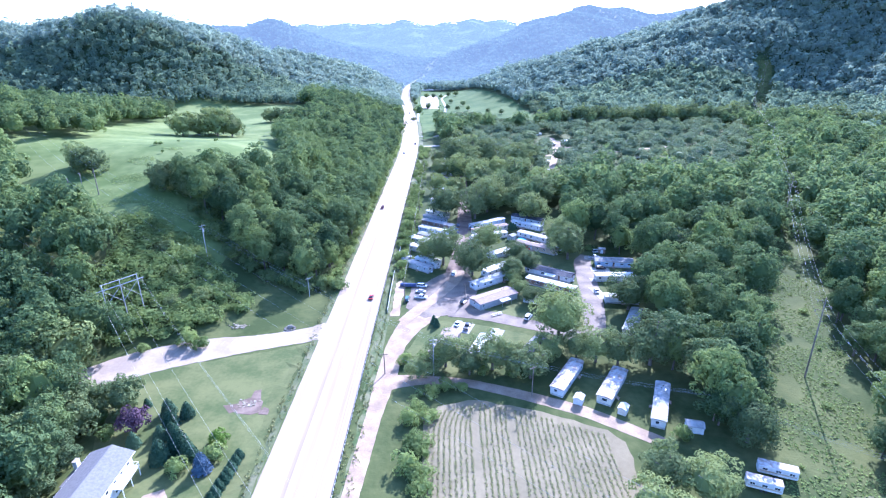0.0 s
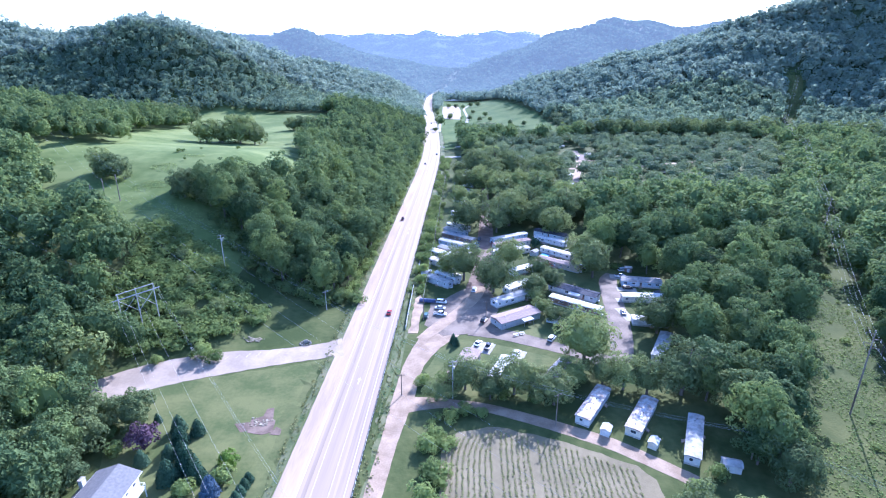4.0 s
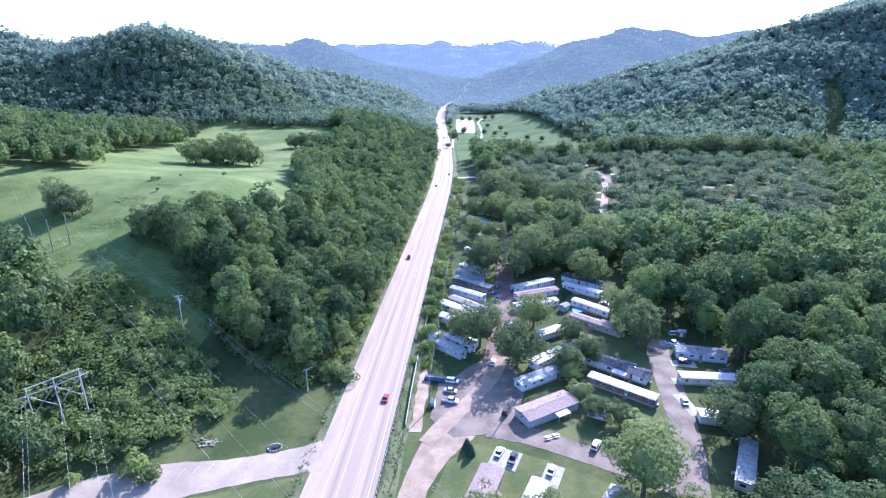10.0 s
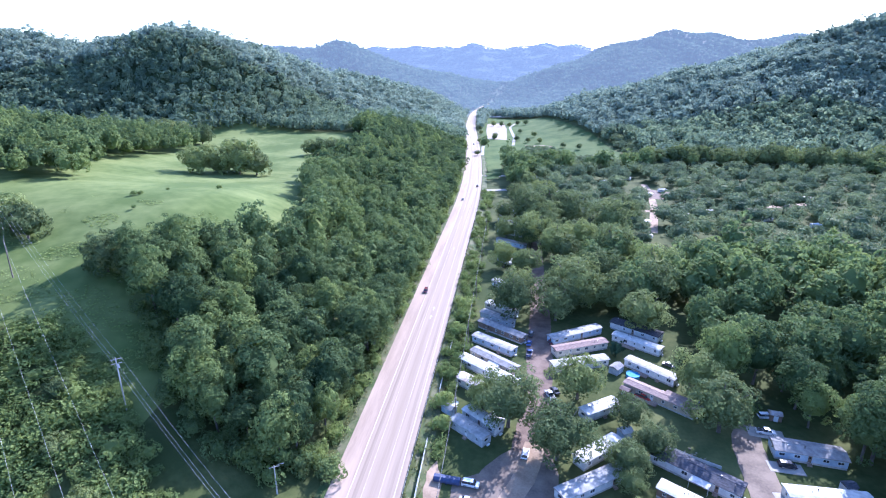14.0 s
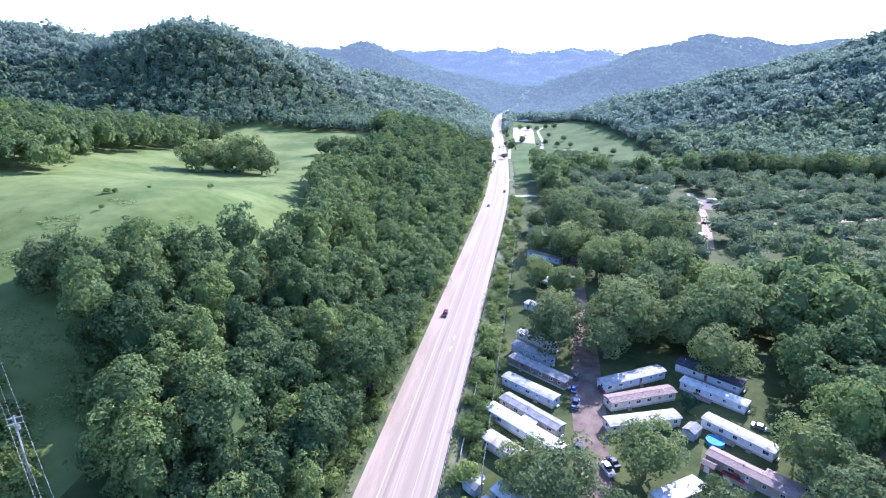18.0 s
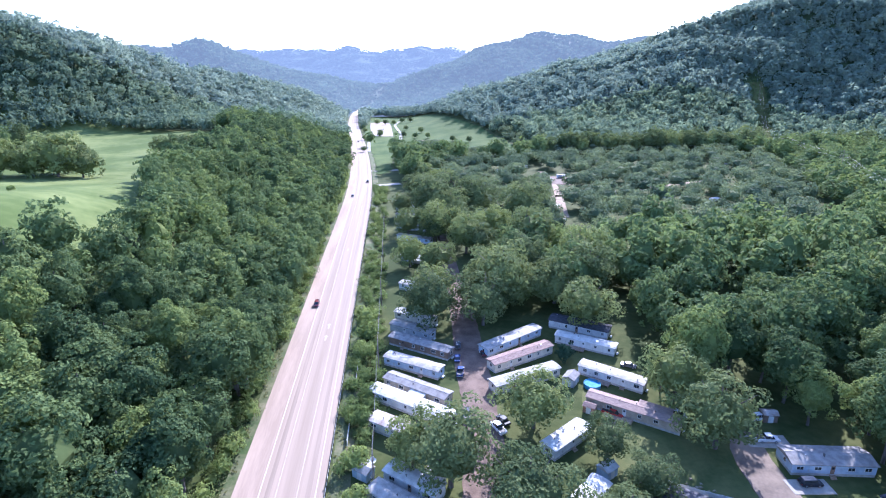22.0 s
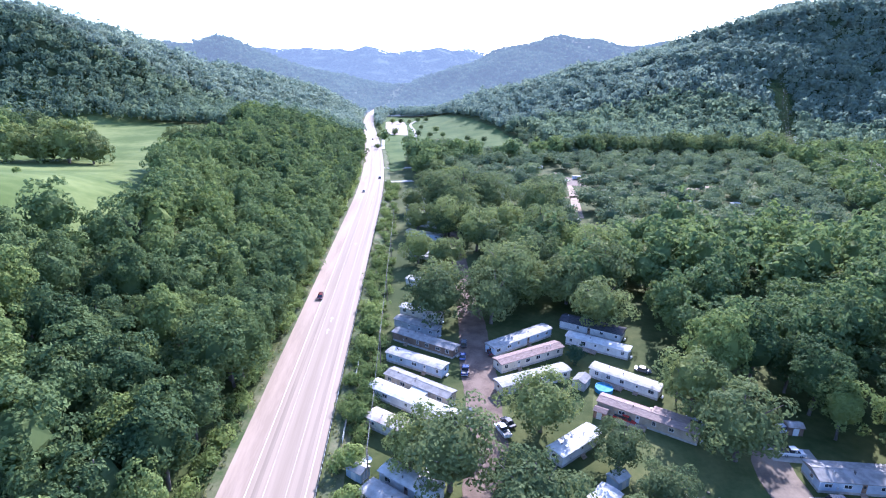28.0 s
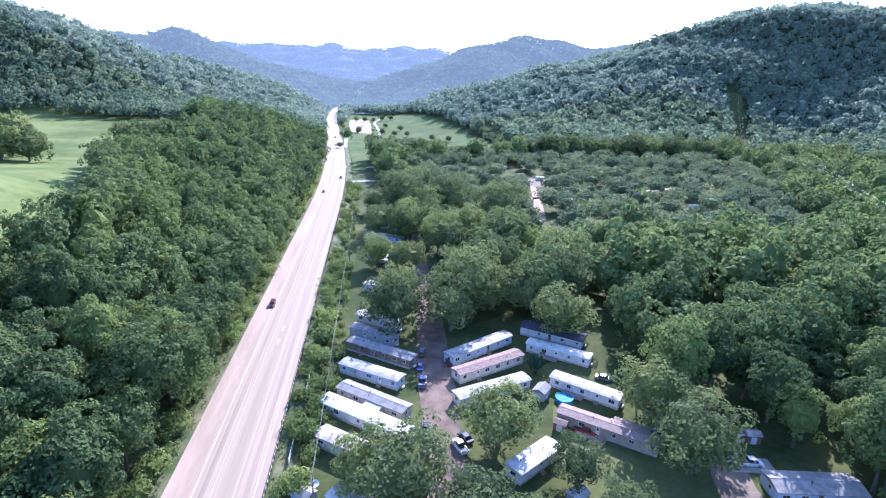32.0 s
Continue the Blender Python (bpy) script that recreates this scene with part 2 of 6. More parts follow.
for key, dark, light in (("white", (0.52, 0.52, 0.51), (0.66, 0.66, 0.65)), ("cream", (0.56, 0.51, 0.42), (0.68, 0.63, 0.53)), ("grey", (0.34, 0.35, 0.36), (0.46, 0.47, 0.48)),
                         ("blue", (0.34, 0.42, 0.52), (0.47, 0.55, 0.64)), ("tan", (0.36, 0.29, 0.22), (0.47, 0.39, 0.3)), ("brown", (0.17, 0.11, 0.08), (0.26, 0.18, 0.13)),
                         ("rust", (0.25, 0.13, 0.09), (0.36, 0.21, 0.15))):
    M["siding_" + key] = lapped("siding_" + key, dark, light, 0.2, "Z")
for key, dark, light, rough, metal in (("white", (0.4, 0.38, 0.345), (0.58, 0.555, 0.51), 0.75, 0.0), ("silver", (0.24, 0.228, 0.208), (0.39, 0.37, 0.338), 0.7, 0.05), ("grey", (0.19, 0.178, 0.163), (0.3, 0.282, 0.26), 0.8, 0.0),
                                       ("rusty", (0.27, 0.2, 0.155), (0.5, 0.465, 0.43), 0.7, 0.05)):
    M["roof_" + key] = lapped("roof_" + key, dark, light, 0.4, "X", 0.35, rough, metal)
M["roof_dark"] = material("shingles_dark", (0.035, 0.035, 0.042), (0.08, 0.08, 0.092), scale=0.9, rough=0.9, bump=0.5, bump_scale=9, stretch=(1, 3, 3))
M["roof_brown"] = material("shingles_brown", (0.19, 0.125, 0.1), (0.3, 0.215, 0.18), scale=0.9, rough=0.9, bump=0.5, bump_scale=9, stretch=(1, 3, 3))
M["roof_tan"] = material("shingles_tan", (0.22, 0.155, 0.13), (0.31, 0.23, 0.19), scale=0.9, rough=0.9, bump=0.5, bump_scale=9, stretch=(1, 3, 3))
M["roof_house"] = material("shingles_grey", (0.125, 0.118, 0.115), (0.165, 0.157, 0.15), scale=1.6, rough=0.9, bump=0.3, bump_scale=9)
M["trim"] = material("white_trim", (0.595, 0.595, 0.578), (0.68, 0.68, 0.671), scale=1.0, rough=0.5)
M["skirt"] = material("skirting", (0.3, 0.29, 0.27), (0.48, 0.46, 0.43), scale=1.2, rough=0.8)
M["deck"] = material("deck_boards", (0.2, 0.14, 0.1), (0.36, 0.28, 0.21), scale=1.0, rough=0.85, stretch=(1, 8, 1), bump=0.3)
M["glass"] = material("window_glass", (0.02, 0.025, 0.03), (0.05, 0.055, 0.065), scale=0.8, rough=0.08, spec=0.6)
M["tyre"] = material("tyre_rubber", (0.018, 0.018, 0.018), (0.035, 0.035, 0.035), scale=5.0, rough=0.9)
M["rim"] = material("wheel_rim", (0.4, 0.4, 0.41), (0.6, 0.6, 0.6), scale=3.0, rough=0.35, metal=0.8)
M["head_lamp"] = material("head_lamp", (0.7, 0.7, 0.7), (0.85, 0.85, 0.85), scale=3.0, rough=0.15)
M["tail_lamp"] = material("tail_lamp", (0.35, 0.02, 0.02), (0.5, 0.04, 0.03), scale=3.0, rough=0.2)
M["black"] = material("black_plastic", (0.02, 0.02, 0.02), (0.05, 0.05, 0.05), scale=2.0, rough=0.6)
for key, dark, light in (("white", (0.66, 0.66, 0.66), (0.78, 0.78, 0.78)), ("silver", (0.42, 0.43, 0.45), (0.55, 0.56, 0.58)), ("black", (0.015, 0.016, 0.02), (0.03, 0.032, 0.04)), ("blue", (0.03, 0.06, 0.19), (0.06, 0.11, 0.28)),
                         ("red", (0.38, 0.03, 0.025), (0.5, 0.06, 0.045)), ("green", (0.03, 0.075, 0.06), (0.06, 0.12, 0.1)), ("tan", (0.35, 0.29, 0.21), (0.45, 0.38, 0.29)), ("grey", (0.1, 0.1, 0.11), (0.17, 0.17, 0.18)), ("maroon", (0.12, 0.02, 0.02), (0.2, 0.04, 0.035))):
    M["car_" + key] = material("car_paint_" + key, dark, light, scale=0.5, rough=0.22, metal=0.15, spec=0.6)
M["pool"] = material("pool_liner", (0.04, 0.2, 0.36), (0.09, 0.3, 0.46), scale=0.8, rough=0.75, spec=0.15)
M["tarp"] = material("blue_tarp", (0.03, 0.04, 0.09), (0.06, 0.075, 0.15), scale=1.0, rough=0.5)
M["stone"] = material("field_stone", (0.12, 0.1, 0.085), (0.3, 0.27, 0.23), scale=1.5, rough=0.9, bump=0.4, per_object=0.6)
M["rock_pale"] = material("pale_rubble", (0.2, 0.165, 0.105), (0.31, 0.265, 0.19), scale=1.5, rough=0.9, bump=0.4, per_island=0.5)


# ---- geometry helpers ----
class Geo:
    """Collects corners and faces of one mesh."""

    def __init__(self):
        self.v, self.f = [], []

    def add(self, verts, faces):
        k = len(self.v)
        self.v += [tuple(p) for p in verts]
        self.f += [tuple(i + k for i in q) for q in faces]
        return self

    def box(self, c, s, bevel=0.0, turn=0.0):
        """A box by its middle and size, its edges cut off by bevel."""
        hx, hy, hz = s[0] / 2, s[1] / 2, s[2] / 2
        b = min(bevel, hx * 0.6, hy * 0.6, hz * 0.6)
        cs, sn = math.cos(turn), math.sin(turn)

        def put(x, y, z):
            return (c[0] + x * cs - y * sn, c[1] + x * sn + y * cs, c[2] + z)
        if b <= 0:
            vs = [put(x * hx, y * hy, z * hz) for x in (-1, 1) for y in (-1, 1) for z in (-1, 1)]
            return self.add(vs, [(0, 1, 3, 2), (4, 6, 7, 5), (0, 4, 5, 1), (2, 3, 7, 6), (0, 2, 6, 4), (1, 5, 7, 3)])
        vs, at = [], {}
        for x in (-1, 1):
            for y in (-1, 1):
                for z in (-1, 1):
                    for a in range(3):
                        at[x, y, z, a] = len(vs)
                        e = [hx - b, hy - b, hz - b]
                        e[a] += b
                        vs.append(put(x * e[0], y * e[1], z * e[2]))
        fs = []
        for s1 in (-1, 1):
            for a in range(3):
                ring = []
                for p, q in ((-1, -1), (1, -1), (1, 1), (-1, 1)):
                    k = [0, 0, 0]
                    k[a], k[(a + 1) % 3], k[(a + 2) % 3] = s1, p, q
                    ring.append(at[(*k, a)])
                fs.append(tuple(ring if s1 > 0 else ring[::-1]))
        for a in range(3):
            o, w = (a + 1) % 3, (a + 2) % 3
            for p in (-1, 1):
                for q in (-1, 1):
                    k0, k1 = [0, 0, 0], [0, 0, 0]
                    k0[a], k1[a] = -1, 1
                    k0[o] = k1[o] = p
                    k0[w] = k1[w] = q
                    ring = [at[(*k0, o)], at[(*k1, o)], at[(*k1, w)], at[(*k0, w)]]
                    fs.append(tuple(ring if p * q < 0 else ring[::-1]))
        for x in (-1, 1):
            for y in (-1, 1):
                for z in (-1, 1):
                    ring = [at[x, y, z, a] for a in range(3)]
                    fs.append(tuple(ring if x * y * z > 0 else ring[::-1]))
        return self.add(vs, fs)

    def tube(self, points, radii, sides=8, cap=True):
        """A tube through the points."""
        pts = [Vector(p) for p in points]
        rings = []
        for i, p in enumerate(pts):
            d = (pts[min(i + 1, len(pts) - 1)] - pts[max(i - 1, 0)]).normalized()
            s = d.cross(Vector((0, 0, 1)) if abs(d.z) < 0.9 else Vector((1, 0, 0))).normalized()
            t = d.cross(s)
            r = radii[i] if isinstance(radii, (list, tuple)) else radii
            rings.append([tuple(p + r * (math.cos(2 * math.pi * k / sides) * s + math.sin(2 * math.pi * k / sides) * t)) for k in range(sides)])
        vs = [q for ring in rings for q in ring]
        fs = [(i * sides + k, i * sides + (k + 1) % sides, (i + 1) * sides + (k + 1) % sides, (i + 1) * sides + k) for i in range(len(pts) - 1) for k in range(sides)]
        if cap:
            fs += [tuple(range(sides))[::-1], tuple((len(pts) - 1) * sides + k for k in range(sides))]
        return self.add(vs, fs)

    def prism(self, profile, x0, x1):
        """An outline in the y-z plane drawn out along x."""
        n = len(profile)
        vs = [(x0, y, z) for y, z in profile] + [(x1, y, z) for y, z in profile]
        fs = [(k, n + k, n + (k + 1) % n, (k + 1) % n) for k in range(n)]
        return self.add(vs, fs + [tuple(range(n)), tuple(range(2 * n - 1, n - 1, -1))])

    def mesh(self, name, mat, soft=False):
        me = bpy.data.meshes.new(name)
        me.from_pydata(self.v, [], self.f)
        bm = bmesh.new()
        bm.from_mesh(me)
        bmesh.ops.recalc_face_normals(bm, faces=bm.faces)
        bm.to_mesh(me)
        bm.free()
        me.materials.append(mat)
        if soft:
            me.polygons.foreach_set("use_smooth", [True] * len(me.polygons))
        return me


def part(name, geo, mat, parent, label="", soft=False):
    """One mesh under a thing or a part."""
    ob = new(name, geo.mesh(name, mat, soft) if isinstance(geo, Geo) else geo)
    ob.parent = parent
    return tagged(ob, label)


def thing(name, m, label, category, group="", kind=""):
    """An Empty at a thing's base."""
    ob = new(name)
    ob.empty_display_size = 0.5
    ob.matrix_basis = m
    return tagged(ob, label, category, group, kind)


def raw_mesh(name, verts, faces, mat, soft=False):
    """A mesh straight from arrays."""
    me = bpy.data.meshes.new(name)
    me.from_pydata(verts, [], faces)
    me.materials.append(mat)
    if soft:
        me.polygons.foreach_set("use_smooth", [True] * len(me.polygons))
    return me


def at_ground(x, y, turn=0.0, lift=0.0):
    return pose(x, y, float(land(x, y)) + lift, 0, 0, turn)


# ---- the lie of the land ----
def smooth(a, b, v):
    s = np.clip((v - a) / (b - a), 0.0, 1.0)
    return s * s * (3.0 - 2.0 * s)


ROAD_Y = (-700, 570, 700, 820, 1000, 1200, 1400, 1560, 1750, 1950, 2150, 2600)
ROAD_X = (-37.5, -37.5, -44, -52, -68, -86, -97, -103, -97, -78, -45, 60)


def road_x(y):
    """The middle of the highway at y."""
    y = np.asarray(y, float)
    return sum(np.interp(y + d, ROAD_Y, ROAD_X) for d in (-60, -30, 0, 30, 60)) / 5


def ridge(x, y, a, b, reach, power=1.3):
    """A hill that stretches from a to b (x, y, height), sloping away over its reach."""
    dx, dy = b[0] - a[0], b[1] - a[1]
    k = np.clip(((x - a[0]) * dx + (y - a[1]) * dy) / (dx * dx + dy * dy), 0.0, 1.0)
    d = np.hypot(x - a[0] - k * dx, y - a[1] - k * dy)
    top = a[2] + k * (b[2] - a[2])
    s = np.clip(1.0 - np.sqrt(d * d + 8100.0) / reach, 0.0, 1.0)
    return top * s ** power / (1.0 - 90.0 / reach) ** power


RIDGES = (
    ((-1400, 700, 142), (-490, 900, 137), 300, 1.35), ((-490, 900, 137), (-180, 1480, 35), 260, 1.3),
    ((-1300, 1650, 160), (-560, 1830, 150), 560, 1.2), ((-560, 1830, 150), (-230, 2350, 75), 420, 1.2),
    ((-1800, 3300, 235), (1500, 3400, 235), 1100, 1.1), ((540, 2300, 222), (1500, 2500, 225), 800, 1.15),
    ((540, 2300, 210), (150, 1800, 30), 330, 1.2), ((790, 1130, 194), (880, 1010, 160), 880, 1.15), ((880, 1010, 150), (1150, 850, 105), 800, 1.15),
    ((1150, 850, 105), (1500, 100, 110), 900, 1.1), ((790, 1130, 195), (520, 1800, 70), 560, 1.25),
    ((-900, 300, 105), (-420, 400, 62), 330, 1.2), ((-1500, -300, 130), (-900, 300, 105), 800, 1.2),
)
BENCH_Y = (-800, 60, 130, 168, 220, 262, 335, 450, 600, 760, 1000, 1200)
BENCH_H = (6, 4, 3, 5, 28, 35, 49, 31, 28, 30, 26, 12)


def land(x, y):
    """The height of the ground."""
    x, y = np.asarray(x, float), np.asarray(y, float)
    u = x - road_x(y)
    bench_h = sum(np.interp(y + d, BENCH_Y, BENCH_H) for d in (-18, 0, 18)) / 3
    bench = bench_h * smooth(8.0, 124.0, -u)
    hills = 0.0
    for a, b, reach, p in RIDGES:
        hills = hills + ridge(x, y, a, b, reach, p) ** 5
    hills = hills ** 0.2
    folds = np.sin(x / 46.0 + 1.6 * np.sin(y / 88.0)) * np.sin(y / 57.0 + 1.2 * np.sin(x / 93.0)) + 0.7 * np.sin((x + y) / 120.0) * np.sin((x - y) / 150.0 + 1.0)
    hills = hills * (1.0 + 0.075 * folds * smooth(25.0, 90.0, hills))
    knolls = np.sin(x / 62.0 + 0.9 * np.sin(y / 140.0)) * np.sin(y / 71.0 + 1.1 * np.sin(x / 120.0) + 0.6)
    hills = hills + 11.0 * knolls * smooth(12.0, 45.0, hills) * (1.0 - smooth(105.0, 150.0, hills)) * smooth(120.0, 260.0, u)
    hills = hills * np.maximum(np.where(u > 0, smooth(20.0, 290.0, u), smooth(10.0, 110.0, -u)), smooth(1600.0, 2200.0, y))
    foot = np.hypot(np.maximum(y - 722.0, 0.0), np.maximum(x - 480.0, 0.0))
    hills = hills * np.where(u > 0, np.maximum(smooth(-60.0, 480.0, foot), smooth(1600.0, 2200.0, y)), 1.0)
    h = np.cbrt(bench ** 3 + hills ** 3)
    h = h * np.maximum(smooth(11.0, 34.0, np.abs(u)), smooth(2000.0, 2500.0, y))
    return h + 0.8 * (1.0 - smooth(10.5, 17.0, np.abs(u)))


def steps(*spans):
    out = []
    for a, b, d in spans:
        out += list(np.arange(a, b, d))
    return np.array(out + [spans[-1][1]])


def grass_kind(x, y):
    """0: rough grass, 1: the mown meadow on the bench."""
    u = x - road_x(y)
    return (u < -72 - 8 * np.sin(y * 0.02)) & (y > 226 + 10 * np.sin(x * 0.07)) & (y < 790) & (x > -420)


gx = steps((-4700, -1500, 200), (-1500, -420, 40), (-420, -150, 7), (-150, -60, 3.5), (-60, -16, 2), (-16, 130, 6), (130, 500, 14), (500, 620, 14), (620, 1600, 45), (1600, 4700, 200))
gy = steps((-900, 0, 60), (0, 95, 7), (95, 280, 3.5), (280, 700, 7), (700, 1500, 20), (1500, 2600, 50), (2600, 4800, 110))
XX, YY = np.meshgrid(gx, gy)
ZZ = land(XX, YY)
ZZ = np.where((np.abs(XX - road_x(YY)) > 30) & ((XX < -150) | (XX > 300)) & (YY > 250), ZZ + 0.35 * np.sin(XX * 0.11 + 1.7 * np.sin(YY * 0.043)) * np.sin(YY * 0.093), ZZ)
nx, ny = len(gx), len(gy)
verts = np.stack([XX, YY, ZZ], -1).reshape(-1, 3)
ii = (np.arange(ny - 1)[:, None] * nx + np.arange(nx - 1)[None, :]).reshape(-1)
faces = np.stack([ii, ii + 1, ii + nx + 1, ii + nx], -1)
me = raw_mesh("ground", verts.tolist(), faces.tolist(), M["grass"], True)
for key in ("meadow", "floor_wood", "leaf_far_hazed", "leaf_farthest_hazed"):
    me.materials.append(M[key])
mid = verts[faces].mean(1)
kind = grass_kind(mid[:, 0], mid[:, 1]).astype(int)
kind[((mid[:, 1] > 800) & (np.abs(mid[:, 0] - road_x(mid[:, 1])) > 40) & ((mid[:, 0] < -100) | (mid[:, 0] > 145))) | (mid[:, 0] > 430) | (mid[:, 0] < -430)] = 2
# far ground wears the far leaf materials, haze emission included
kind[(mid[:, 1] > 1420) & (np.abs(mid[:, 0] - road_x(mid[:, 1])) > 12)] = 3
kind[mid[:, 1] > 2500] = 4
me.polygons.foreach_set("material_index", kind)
tagged(new("ground", me), "rolling valley floor and hills under green grass", "ground", kind="structure")


def ribbon(name, pts, half, mat, lift=0.05, label="", category="", kind="structure", step=4.0, thick=0.0, cols=4):
    """A strip of paving along a line on the ground; half: half its width, one number or one for each point."""
    p = np.array(pts, float)
    hw = np.full(len(p), half) if np.isscalar(half) else np.array(half, float)
    s = np.r_[0, np.cumsum(np.hypot(*np.diff(p, axis=0).T))]
    q = np.linspace(0, s[-1], max(3, int(s[-1] / step)))
    k = max(1, int(6 / step))
    def soft(col):
        v = np.interp(q, s, col)
        for _ in range(3):
            v[1:-1] = (v[:-2] + 2 * v[1:-1] + v[2:]) / 4
        return v
    cx, cy, w = soft(p[:, 0]), soft(p[:, 1]), soft(hw)
    tx, ty = np.gradient(cx), np.gradient(cy)
    n = np.hypot(tx, ty)
    sx, sy = -ty / n, tx / n
    vs, fs = [], []
    across = np.linspace(-1, 1, cols + 1)
    for i in range(len(q)):
        wob = 1.0 + 0.03 * math.sin(q[i] * 0.9) + 0.02 * math.sin(q[i] * 2.3)
        for a in across:
            x, y = cx[i] + sx[i] * w[i] * a * wob, cy[i] + sy[i] * w[i] * a * wob
            vs.append((x, y, float(land(x, y)) + lift))
        for a in (-1, 1):
            x, y = cx[i] + sx[i] * w[i] * a * wob, cy[i] + sy[i] * w[i] * a * wob
            vs.append((x, y, float(land(x, y)) - 0.3))
    c = cols + 3
    for i in range(len(q) - 1):
        a = i * c
        for j in range(cols):
            fs.append((a + j, a + c + j, a + c + j + 1, a + j + 1))
        fs += [(a, a + cols + 1, a + c + cols + 1, a + c), (a + cols, a + c + cols, a + c + cols + 2, a + cols + 2)]
    return tagged(new(name, raw_mesh(name, vs, fs, mat)), label, category, kind=kind)


def patch(name, outline, mat, lift, label, category, kind="structure", ragged=0.5):
    """A flat patch of ground with a slightly uneven rim."""
    rnd = random.Random(len(outline) * 7 + int(abs(outline[0][0]) * 10))
    rim = []
    n = len(outline)
    for i in range(n):
        a, b = outline[i], outline[(i + 1) % n]
        d = math.hypot(b[0] - a[0], b[1] - a[1])
        m = max(1, int(d / 3))
        for j in range(m):
            k = j / m
            rim.append((a[0] + (b[0] - a[0]) * k + rnd.uniform(-ragged, ragged), a[1] + (b[1] - a[1]) * k + rnd.uniform(-ragged, ragged)))
    bm = bmesh.new()
    vs = [bm.verts.new((x, y, float(land(x, y)) + lift)) for x, y in rim]
    low = [bm.verts.new((x, y, float(land(x, y)) - 0.2)) for x, y in rim]
    top = bm.faces.new(vs)
    for i in range(len(vs)):
        j = (i + 1) % len(vs)
        bm.faces.new((vs[i], low[i], low[j], vs[j]))
    flat = bmesh.ops.triangulate(bm, faces=[top])["faces"]
    for _ in range(5):
        long = [e for e in bm.edges if e.calc_length() > 12.0 and all(abs(v.co.z - float(land(v.co.x, v.co.y)) - lift) < 0.01 for v in e.verts)]
        if not long:
            break
        bmesh.ops.subdivide_edges(bm, edges=long, cuts=1)
        bmesh.ops.triangulate(bm, faces=[f for f in bm.faces if len(f.verts) > 4])
        for v in bm.verts:
            z = float(land(v.co.x, v.co.y))
            if v.co.z > z - 0.15 or len(v.link_faces) > 4:
                v.co.z = z + lift
    bmesh.ops.recalc_face_normals(bm, faces=bm.faces)
    me = bpy.data.meshes.new(name)
    bm.to_mesh(me)
    bm.free()
    me.materials.append(mat)
    return tagged(new(name, me), label, category, kind=kind)


# the highway: carriageway, shoulders, painted lines
def highway_strip(name, u0, u1, mat, lift, label, category, y0=-120.0, y1=2300.0, dash=None):
    vs, fs = [], []
    spans = [(y0, y1)] if dash is None else [(y, y + dash[0]) for y in np.arange(y0, y1, dash[1])]
    for a, b in spans:
        ys = np.linspace(a, b, max(2, int((b - a) / 8)))
        xs = road_x(ys)
        k = len(vs)
        for x, y in zip(xs, ys):
            for u, dz in ((u0, -0.25 if lift < 0.12 else 0), (u0, lift), (u1, lift), (u1, -0.25 if lift < 0.12 else 0)):
                vs.append((x + u, y, 0.8 + dz))
        for i in range(len(ys) - 1):
            q = k + 4 * i
            fs += [(q + 1, q + 2, q + 6, q + 5), (q, q + 1, q + 5, q + 4), (q + 2, q + 3, q + 7, q + 6)]
    return tagged(new(name, raw_mesh(name, vs, fs, mat)), label, category, kind="structure")


highway_strip("road", -9.4, 9.4, M["road"], 0.06, "pale concrete highway with worn wheel tracks", "road")
highway_strip("road_shoulder", -9.9, -4.4, M["shoulder"], 0.075, "pale paved shoulder of the highway", "road")
highway_strip("edge_line", -4.3, -4.12, M["paint"], 0.13, "white painted edge line", "road marking")
highway_strip("edge_line", 7.62, 7.8, M["paint"], 0.13, "white painted edge line", "road marking")
highway_strip("lane_line", -0.72, -0.55, M["paint_worn"], 0.13, "worn pale painted lane line", "road marking")
highway_strip("lane_line", 3.72, 3.89, M["paint_worn"], 0.13, "worn pale painted lane line", "road marking")
highway_strip("road_seam", 5.6, 6.7, M["seam"], 0.085, "darker worn wheel track of the right lane", "road marking", 60, 1500)
highway_strip("road_seam", -3.0, -1.9, M["seam"], 0.085, "darker worn wheel track of the left lane", "road marking", 60, 1500)
for ay, du in ((158, 1.9), (318, 1.6), (327, 1.7), (415, 1.6)):
    g = Geo()
    g.add([(-0.25, -2, 0), (0.25, -2, 0), (0.25, 0.6, 0), (0.8, 0.6, 0), (0, 2.0, 0), (-0.8, 0.6, 0), (-0.25, 0.6, 0)], [(0, 1, 2, 6), (3, 4, 5)])
    ob = new("turn_arrow", g.mesh("turn_arrow", M["paint_worn"]))
    ob.matrix_basis = pose(float(road_x(ay)) + du, ay, 0.94)
    tagged(ob, "white turn arrow painted on the pale road", "road marking", kind="structure")
ribbon("verge_left", [(float(road_x(y)) - 11.0, y) for y in range(-60, 1500, 20)], 1.5, M["verge"], 0.03, "dry grass and gravel verge", "ground")
ribbon("verge_right", [(float(road_x(y)) + 12.5, y) for y in range(-60, 900, 20)], 2.2, M["verge"], 0.03, "weedy dry verge below the guard rail", "ground")

